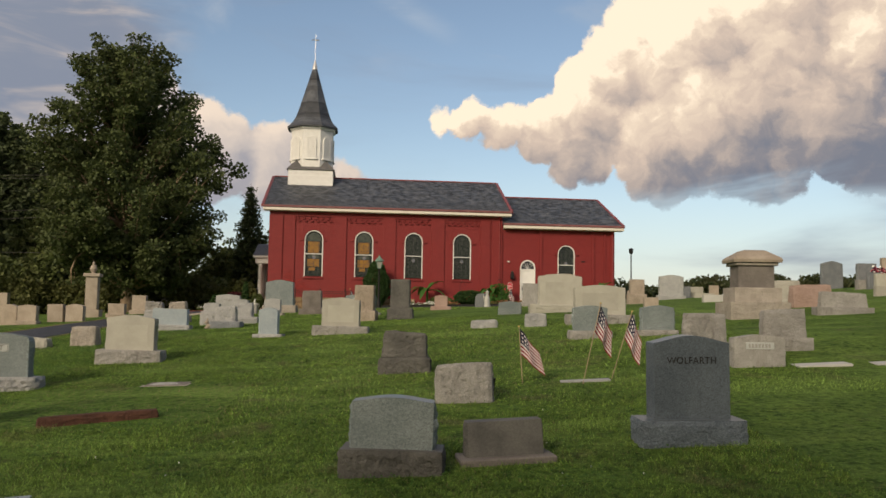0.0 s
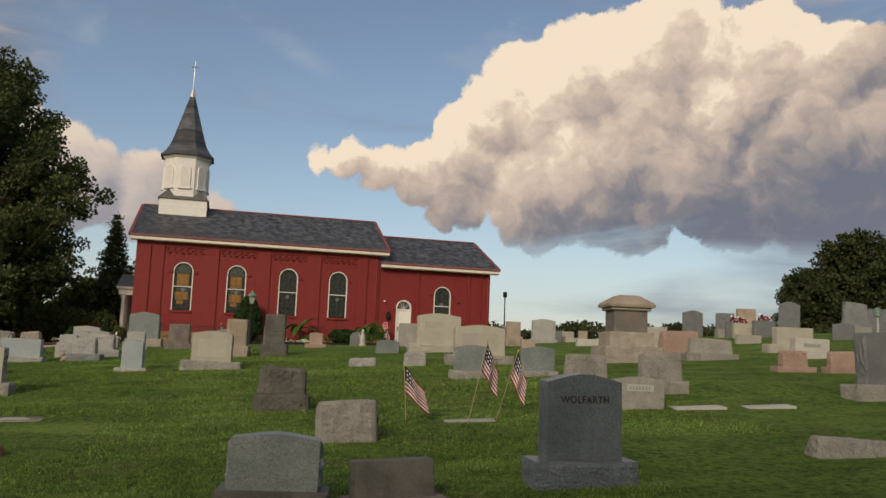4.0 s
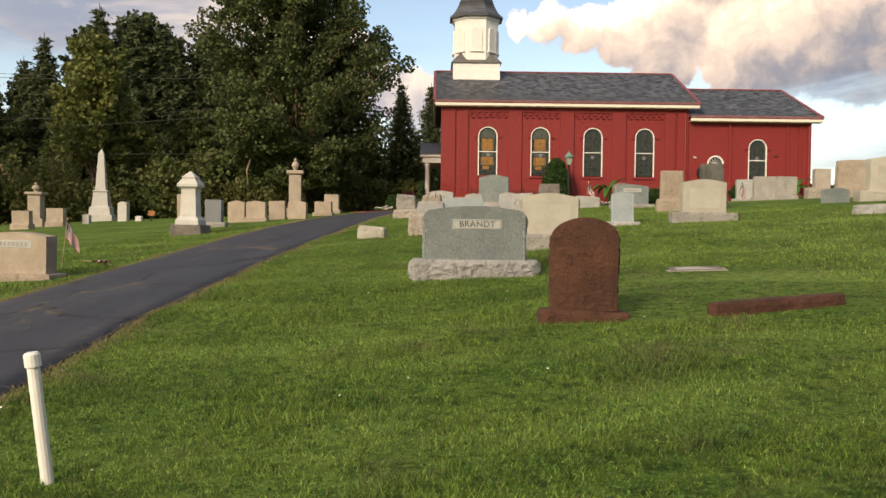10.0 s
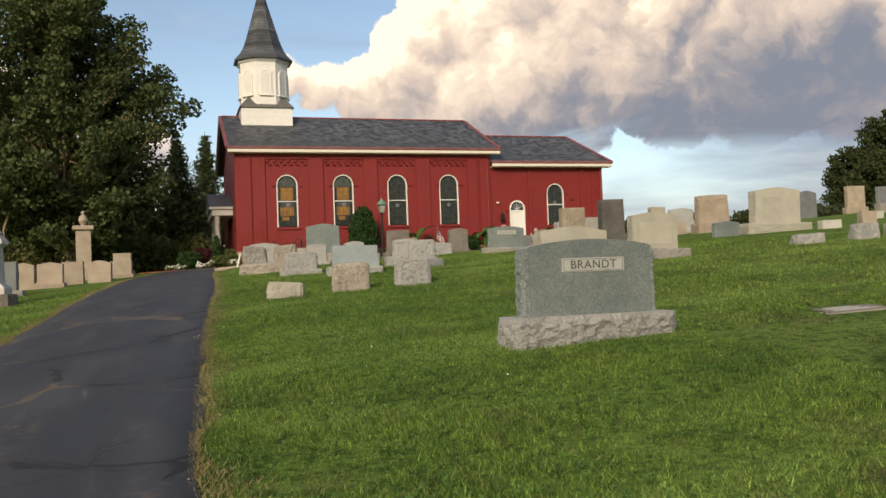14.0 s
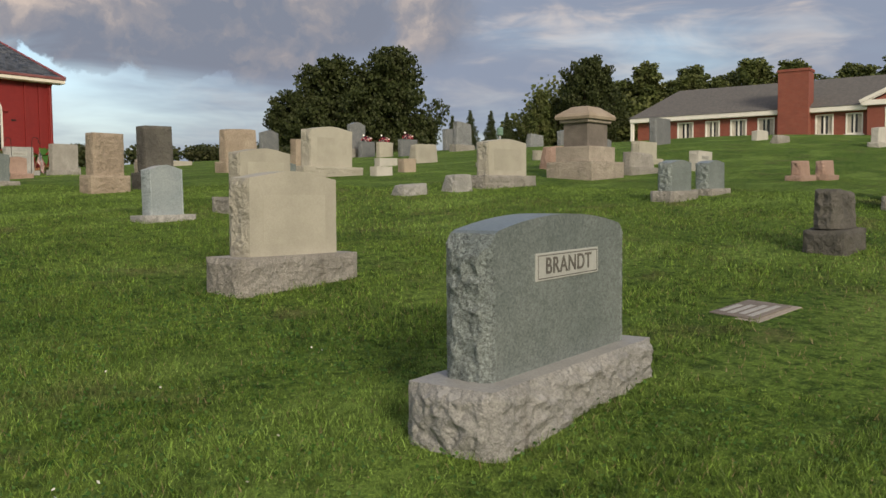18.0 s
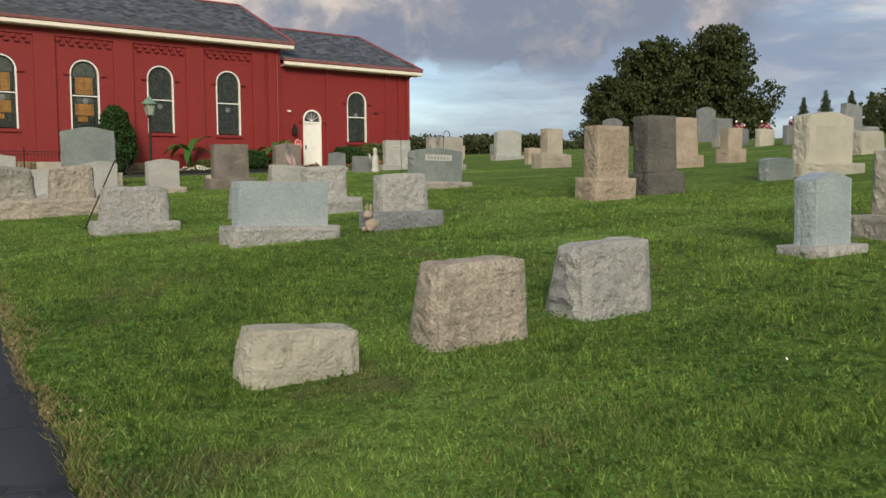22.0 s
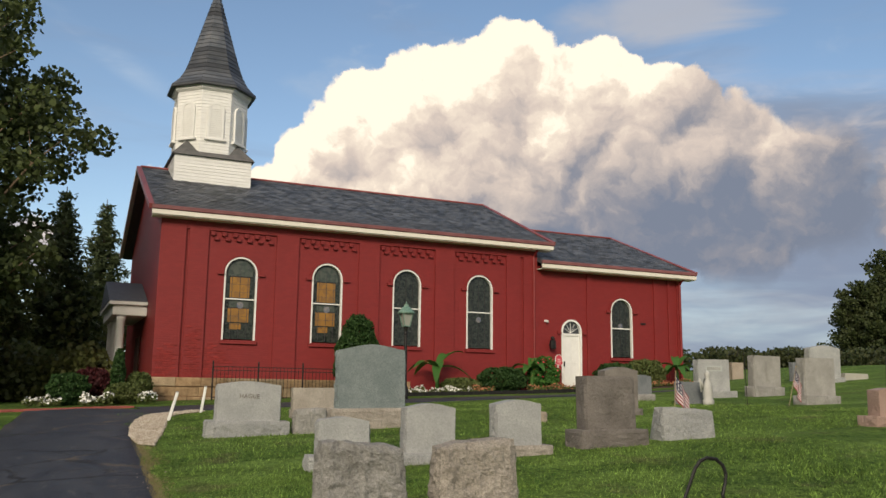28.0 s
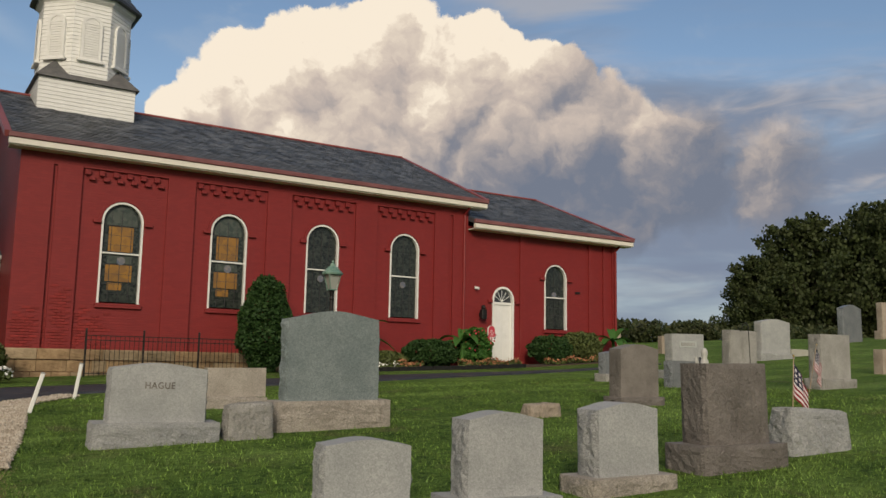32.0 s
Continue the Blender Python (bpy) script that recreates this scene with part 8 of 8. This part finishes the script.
def church_bed():
    a = [(2.6 + 0.55 * k, 53.9) for k in range(26)]
    b = [(2.6 + 0.55 * k, 52.35 + 0.10 * math.sin(k * 0.7)) for k in range(26)]
    strip("flower_bed", b, a, MULCH, 0.03, "dark mulch bed along the church wall", "flower bed", 0.03, 21)
    # timber edging
    edge = thing("bed_edging", Matrix(), "low black edging along the flower bed", "edging")
    for k in range(14):
        x0, x1 = 2.6 + 0.62 * k, 2.6 + 0.62 * (k + 1) - 0.01
        z = terr((x0 + x1) / 2, 52.25)
        part("edging_board", box(x0, x1, 52.20, 52.28, z - 0.05, z + 0.13, 0.01), METAL_DARK, edge)
    bush("clipped_yew", 2.3, 53.3, 0.88, 0.80, 5.15 - terr(2.3, 53.3), LEAF_YEW, "tall clipped dark green yew by the church wall", 15000, (0.05, 0.11), 5, 0.55)
    bush("round_shrub", 8.15, 53.35, 1.02, 0.70, 0.98, LEAF_YEW, "rounded clipped dark green shrub", 7000, (0.05, 0.10), 6)
    bush("round_shrub", 13.5, 53.6, 0.95, 0.6, 1.05, LEAF_YEW, "broad dark green shrub against the red wall", 5000, (0.06, 0.12), 7)
    bush("round_shrub", 15.0, 53.6, 0.95, 0.6, 1.15, LEAF_WOOD, "broad dark green shrub against the red wall", 5000, (0.06, 0.12), 8)
    bush("leafy_shrub", 10.05, 53.55, 0.62, 0.5, 1.35, LEAF_LUSH, "leafy green shrub with red flowers beside the door", 2600, (0.10, 0.2), 9)
    q = scatter(70, lambda r, n: np.stack([10.05 + r.normal(0, 0.35, n), 53.15 + r.normal(0, 0.1, n), terr(10, 53) + r.uniform(0.6, 1.3, n)], 1), (0.05, 0.09), 31)
    tagged(quads_object("red_flowers", q, POPPY), "red flowers on a leafy shrub", "flowers", kind="stuff")
    bush("ribbon_grass", 6.35, 53.3, 0.75, 0.5, 0.55, LEAF_WOOD, "spiky grassy plant in the bed", 2200, (0.10, 0.22), 10)
    for x, h, s in ((5.45, 2.1, 3), (9.45, 1.85, 4), (16.5, 1.6, 5)):
        banana(x, 53.45, h, s)
    flower_patch(3.4, 4.6, 52.4, 52.9, PETAL_WHITE, 240, 1, "low white bedding flowers in the bed")
    flower_patch(4.7, 6.4, 52.4, 52.9, PETAL_WHITE, 330, 2, "white and green bedding plants", 0.24)
    flower_patch(6.5, 7.3, 52.4, 52.8, PETAL_ORANGE, 160, 3, "rusty orange bedding flowers", 0.26)
    flower_patch(8.9, 11.3, 52.4, 52.95, PETAL_ORANGE, 420, 4, "rusty orange bedding flowers by the door", 0.28)
    flower_patch(12.6, 16.8, 52.6, 53.0, PETAL_ORANGE, 330, 5, "orange bedding flowers under the east shrubs", 0.24)
    # the corner by the porch
    bush("boxwood", -7.0, 52.6, 0.62, 0.55, 0.95, LEAF_YEW, "rounded boxwood by the porch", 4200, (0.05, 0.10), 14, group="boxwoods by the porch")
    bush("boxwood", -5.5, 52.0, 0.52, 0.50, 0.62, LEAF_WOOD, "low rounded boxwood by the porch", 3000, (0.05, 0.10), 15, group="boxwoods by the porch")
    bush("burgundy_shrub", -6.3, 53.7, 0.6, 0.5, 1.1, LEAF_WINE, "dark burgundy-leaved shrub by the porch", 3200, (0.06, 0.12), 16)
    bush("columnar_shrub", -5.6, 53.0, 0.22, 0.22, 1.7, LEAF_YEW, "narrow columnar evergreen by the porch", 2600, (0.05, 0.10), 17, 0.4)
    bush("leafy_shrub", -4.95, 53.3, 0.42, 0.4, 0.95, LEAF_WOOD, "dark leafy shrub at the church corner", 2200, (0.06, 0.12), 18)
    flower_patch(-6.7, -5.8, 51.3, 51.8, PETAL_WHITE, 240, 6, "white bedding flowers by the porch", 0.3)
    flower_patch(-5.1, -4.6, 51.2, 51.6, PETAL_WHITE, 130, 7, "white bedding flowers at the church corner", 0.3)
    flower_patch(-8.2, -7.2, 51.6, 52.4, PETAL_WHITE, 150, 8, "white and green bedding plants", 0.25)


def brick_walk():
    """Red brick paving beside the porch, each brick laid proud of its joints."""
    ob = thing("brick_walk", Matrix(), "red brick paving beside the church porch", "paving", kind="structure")
    me = None
    rng = random.Random(8)
    for j in range(9):
        for i in range(16):
            x, y = -9.2 + i * 0.24 + (0.12 if j % 2 else 0), 49.35 + j * 0.12
            if me is None:
                b = part("brick", box(-0.112, 0.112, -0.052, 0.052, -0.05, 0.03, 0.006), BARE_BRICK, ob)
                me = b.data
            else:
                b = new("brick", me)
                b.parent = ob
            b.location = (x, y, terr(x, y) + rng.uniform(-0.004, 0.006))


def sign_and_lantern():
    ob = thing("door_sign", Matrix(), "small red sign with white lettering bars by the door", "sign")
    part("board", plate(arch(10.68, 3.56, 0.28, 0.38), [], 53.42, 53.46), POPPY, ob)
    part("border", ring(arch(10.68, 3.545, 0.31, 0.41), arch(10.68, 3.56, 0.28, 0.38), 53.415, 53.465), WHITE, ob)
    bm = bmesh.new()
    for k, w in enumerate((0.14, 0.18, 0.12)):
        add_box(bm, 10.68 - w / 2, 10.68 + w / 2, 53.412, 53.42, 3.62 + 0.07 * k, 3.64 + 0.07 * k)
    part("lettering_bars", bm, WHITE, ob)
    part("post", box(10.66, 10.70, 53.47, 53.51, 2.4, 3.9), WHITE, ob)
    la = thing("wall_lantern", Matrix(), "black wall lantern beside the white door", "lamp")
    part("bracket", box(10.93, 11.03, WY - 0.10, WY + 0.02, 4.35, 4.45), METAL_DARK, la)
    part("cage", box(10.87, 11.09, WY - 0.30, WY - 0.10, 4.22, 4.58, 0.03), METAL_DARK, la)
    part("roof", lathe_at(10.98, WY - 0.20, 4.58, 0.10), METAL_DARK, la)


def pole_lamp(x, y, z0, z1, label, mat, head="drum"):
    ob = thing("street_lamp", pose(x, y, terr(x, y)), label, "street lamp")
    h = z1 - terr(x, y)
    part("pole", tube([(0, 0, -0.1), (0, 0, h)], [0.06, 0.045], 8), mat, ob)
    part("head", lathe([(0.06, h - 0.05), (0.16, h), (0.18, h + 0.30), (0.20, h + 0.32), (0.05, h + 0.42)], 10), PATINA if head == "drum" else METAL_DARK, ob)


def utility_pole():
    x, y = -37.35, 55.6
    z = terr(x, y)
    ob = thing("utility_pole", pose(x, y, z), "weathered wooden utility pole with sagging wires", "utility pole")
    h = 7.0 - z
    part("pole", tube([(0, 0, -0.2), (0.03, 0, h * 0.5), (0.08, 0, h)], [0.24, 0.22, 0.19], 9), PALE_BARK, ob)
    part("stub", tube([(0.2, 0, h * 0.40), (0.8, 0, h * 0.45), (1.3, 0, h * 0.42)], [0.09, 0.07, 0.02], 6), PALE_BARK, ob)
    for dz, end in ((-0.15, 0.6), (-1.45, -0.3)):
        part("wire", tube([(-42, 1, h + dz - 0.6), (-20, 0.5, h + dz - 0.9), (0.05, -0.22, h + dz), (9, -0.2, h + dz - 0.35 + end * 0.3), (19, -0.6, h + dz + end)], 0.016, 4), METAL_DARK, ob)
    far = thing("overhead_wires", Matrix(), "overhead wires strung before the wood", "wires")
    for za, zb in ((12.6, 10.5), (12.25, 10.3), (8.1, 8.3)):
        pts = []
        for k in range(13):
            u = k / 12
            pts.append((-62 + 44 * u, 60.0, za + (zb - za) * u - 1.0 * 4 * u * (1 - u) + 0.4))
        part("wire", tube(pts, 0.016, 4), METAL_DARK, far)


def far_sign():
    x, y = -17.2, 40.7
    ob = thing("small_sign", pose(x, y, terr(x, y), 0, 0, 20), "small orange sign on a thin stake", "sign")
    part("stake", box(-0.02, 0.02, -0.01, 0.01, -0.05, 0.4), METAL_DARK, ob)
    part("board", box(-0.14, 0.14, -0.02, -0.01, 0.25, 0.48, 0.01), PETAL_ORANGE, ob)


LEAF_WINE = foliage("burgundy_leaves", (0.045, 0.012, 0.014), (0.10, 0.025, 0.028), (0.06, 0.02, 0.02))
LAMP_GLASS = glass("frosted_lamp_glass", (0.30, 0.31, 0.28), 0.4)
white_pipe()
stake(-5.26, 43.26, 0.60, 3, 14)
stake(-4.24, 45.54, 0.62, 3, 7)
crook(-5.30, 27.5, 0.98, 24, -8)
crook(5.2, 34.5, 1.12, 3, -10)
crook(8.0, 40.6, 1.35, 2, 170)
poinsettia()
vase(2.87, 11.13)
statue()
ornament()
gravel_patch()
flags()
lamp_post()
iron_fence()
church_bed()
brick_walk()
sign_and_lantern()
pole_lamp(42.3, 17.6, 3.7, 6.7, "pole lamp with a pale green head by the hall", M["rust"])
pole_lamp(31.3, 35.3, 3.2, 4.6, "short pole lamp with a pale green head", ALU)
pole_lamp(22.6, 66.0, 4.0, 7.0, "dark parking lamp beyond the church", METAL_DARK, "box")
utility_pole()
far_sign()


# ---- mown grass blades over the ground that is passed closest ----
def grass(name, x0, x1, y0, y1, per_m2, height, width, seed, mat, label):
    """Single bent blades in tufts, off the drive, thinner where the turf is worn."""
    rng = np.random.default_rng(seed)
    n = int((x1 - x0) * (y1 - y0) * per_m2)
    x, y = rng.uniform(x0, x1, n), rng.uniform(y0, y1, n)
    tuft = np.sin(x * 9.1 + 2 * np.sin(y * 7.3)) * np.sin(y * 8.3 + 2 * np.sin(x * 5.9)) + 0.8 * np.sin(x * 2.3 + y * 1.1) * np.sin(y * 2.9 - x * 0.7)
    on_road = (x > np.interp(y, ROAD_Y, ROAD_L) - 0.03) & (x < np.interp(y, ROAD_Y, ROAD_R) + 0.03 + 0.06 * np.sin(y * 3.1))
    keep = (rng.random(n) < 0.80 + 0.20 * tuft) & ~on_road
    for cx, cy, hw, hd in FLAT_SPOTS:
        keep &= ~((np.abs(x - cx) < hw) & (np.abs(y - cy) < hd))
    x, y, tuft = x[keep], y[keep], tuft[keep]
    n = len(x)
    z = terr_np(x, y) - 0.004
    clump = np.sin(x * 41 + 3 * np.sin(y * 23)) * np.sin(y * 37 + 3 * np.sin(x * 19))
    h = height * (0.45 + 0.8 * rng.random(n)) * (1 + 0.36 * tuft) * (1 + 0.45 * clump)
    w = width * (0.7 + 0.6 * rng.random(n))
    a = rng.random(n) * 2 * np.pi
    lean = 0.25 + 0.75 * rng.random(n)
    b = rng.random(n) * 2 * np.pi
    p = np.stack([x, y, z], 1)
    side = np.stack([np.cos(a), np.sin(a), np.zeros(n)], 1) * (w / 2)[:, None]
    tip = p + np.stack([np.cos(b) * lean * h, np.sin(b) * lean * h, h], 1)
    v = np.stack([p - side, p + side, tip], 1).reshape(-1, 3)
    me = bpy.data.meshes.new(name)
    me.vertices.add(n * 3)
    me.vertices.foreach_set("co", v.reshape(-1).astype(np.float32))
    me.loops.add(n * 3)
    me.loops.foreach_set("vertex_index", np.arange(n * 3, dtype=np.int32))
    me.polygons.add(n)
    me.polygons.foreach_set("loop_start", np.arange(0, n * 3, 3, dtype=np.int32))
    me.update(calc_edges=True)
    me.materials.append(mat)
    tagged(new(name, me), label, "grass", kind="stuff")


def verge():
    """Dry blades and crumbled soil along both rims of the drive."""
    rng = np.random.default_rng(31)
    for line, side in ((ROAD_R, 1), (ROAD_L, -1)):
        n = 26000
        y = rng.uniform(6.0, 40.0, n)
        out = np.abs(rng.normal(0, 0.16, n)) * (0.6 + 0.5 * np.sin(y * 2.3) * np.sin(y * 0.9 + 1)) - 0.03
        x = np.interp(y, ROAD_Y, line) + side * out
        h, a, b = 0.012 + 0.026 * rng.random(n), rng.random(n) * 6.283, rng.random(n) * 6.283
        p = np.stack([x, y, terr_np(x, y) + 0.004], 1)
        across = np.stack([np.cos(a), np.sin(a), 0 * a], 1) * 0.0035
        tip = p + np.stack([np.cos(b) * h * 0.9, np.sin(b) * h * 0.9, h], 1)
        v = np.stack([p - across, p + across, tip], 1).reshape(-1, 3)
        me = bpy.data.meshes.new("verge_grass")
        me.from_pydata(v.tolist(), [], np.arange(n * 3).reshape(-1, 3).tolist())
        me.materials.append(STRAW)
        tagged(new("verge_grass", me), "dry straw-coloured grass along the rim of the drive", "grass", kind="stuff")


def clover(name, areas, mat, size, seed, label):
    """Small flat leaves lying among the blades."""
    def place(r, n):
        out = []
        for x0, x1, y0, y1, d in areas:
            k = int((x1 - x0) * (y1 - y0) * d)
            x, y = r.uniform(x0, x1, k), r.uniform(y0, y1, k)
            patch = np.sin(x * 2.7 + np.sin(y * 1.9) * 2) * np.sin(y * 2.2 + np.sin(x * 1.3) * 2)
            keep = (x > np.interp(y, ROAD_Y, ROAD_R) + 0.05) & (r.random(k) < 0.45 + 0.55 * patch)
            x, y = x[keep], y[keep]
            out.append(np.stack([x, y, terr_np(x, y) + r.uniform(0.012, 0.042, len(x))], 1))
        return np.concatenate(out)

    tagged(quads_object(name, scatter(0, place, size, seed, flat=0.85), mat), label, "grass", kind="stuff")


FLAT_SPOTS = ((-1.82, 6.86, 0.42, 0.16), (-1.68, 13.16, 0.38, 0.26), (4.26, 11.62, 0.36, 0.14), (7.91, 12.0, 0.42, 0.2), (9.05, 11.9, 0.40, 0.2))
GREEN = "short mown green grass blades"
# close along the walk, then coarser and thinner away from it
grass("grass", -1.5, 5.0, 3.0, 6.5, 7000, 0.030, 0.0050, 1, BLADE, GREEN)
grass("grass", -3.5, 5.0, 6.5, 10.0, 4200, 0.032, 0.0065, 9, BLADE, GREEN)
grass("grass", -7.6, -1.5, 3.4, 7.0, 8500, 0.030, 0.0048, 10, BLADE, GREEN)
grass("grass", -7.7, -3.5, 7.0, 13.0, 7500, 0.030, 0.0050, 2, BLADE, GREEN)
grass("grass", -7.5, -4.2, 13.0, 25.0, 8500, 0.030, 0.0048, 3, BLADE, GREEN)
grass("grass", -4.2, -0.5, 13.0, 22.0, 3200, 0.032, 0.0068, 11, BLADE, GREEN)
grass("grass", -7.0, -3.0, 25.0, 34.0, 4200, 0.030, 0.0060, 12, BLADE, GREEN)
grass("grass", -3.0, 2.0, 25.0, 34.0, 1400, 0.034, 0.0095, 13, BLADE, GREEN)
grass("grass", -0.5, 8.0, 10.0, 22.0, 1000, 0.036, 0.0110, 4, BLADE, GREEN)
grass("grass", -4.2, 5.0, 22.0, 25.0, 1400, 0.034, 0.0095, 8, BLADE, GREEN)
grass("grass", -12.5, -9.4, 9.0, 30.0, 800, 0.040, 0.011, 5, BLADE, GREEN)
grass("grass", -6.5, 8.0, 34.0, 46.0, 700, 0.036, 0.011, 6, BLADE, GREEN)
grass("dry_grass", -7.5, 5.0, 3.0, 22.0, 260, 0.028, 0.006, 7, STRAW, "dry straw-coloured blades in the lawn")
verge()
clover("clover_leaves", ((-3.5, 5.0, 3.0, 10.0, 620), (-7.5, -3.5, 3.4, 22.0, 900), (-7.2, -2.5, 22.0, 33.0, 420)), CLOVER, (0.011, 0.020), 12, "small dark clover leaves in the lawn")
clover("clover_flowers", ((-3.5, 5.0, 3.0, 10.0, 2.2), (-7.5, -3.5, 4.0, 20.0, 1.8)), PETAL_WHITE, (0.012, 0.02), 13, "tiny white clover heads in the lawn")
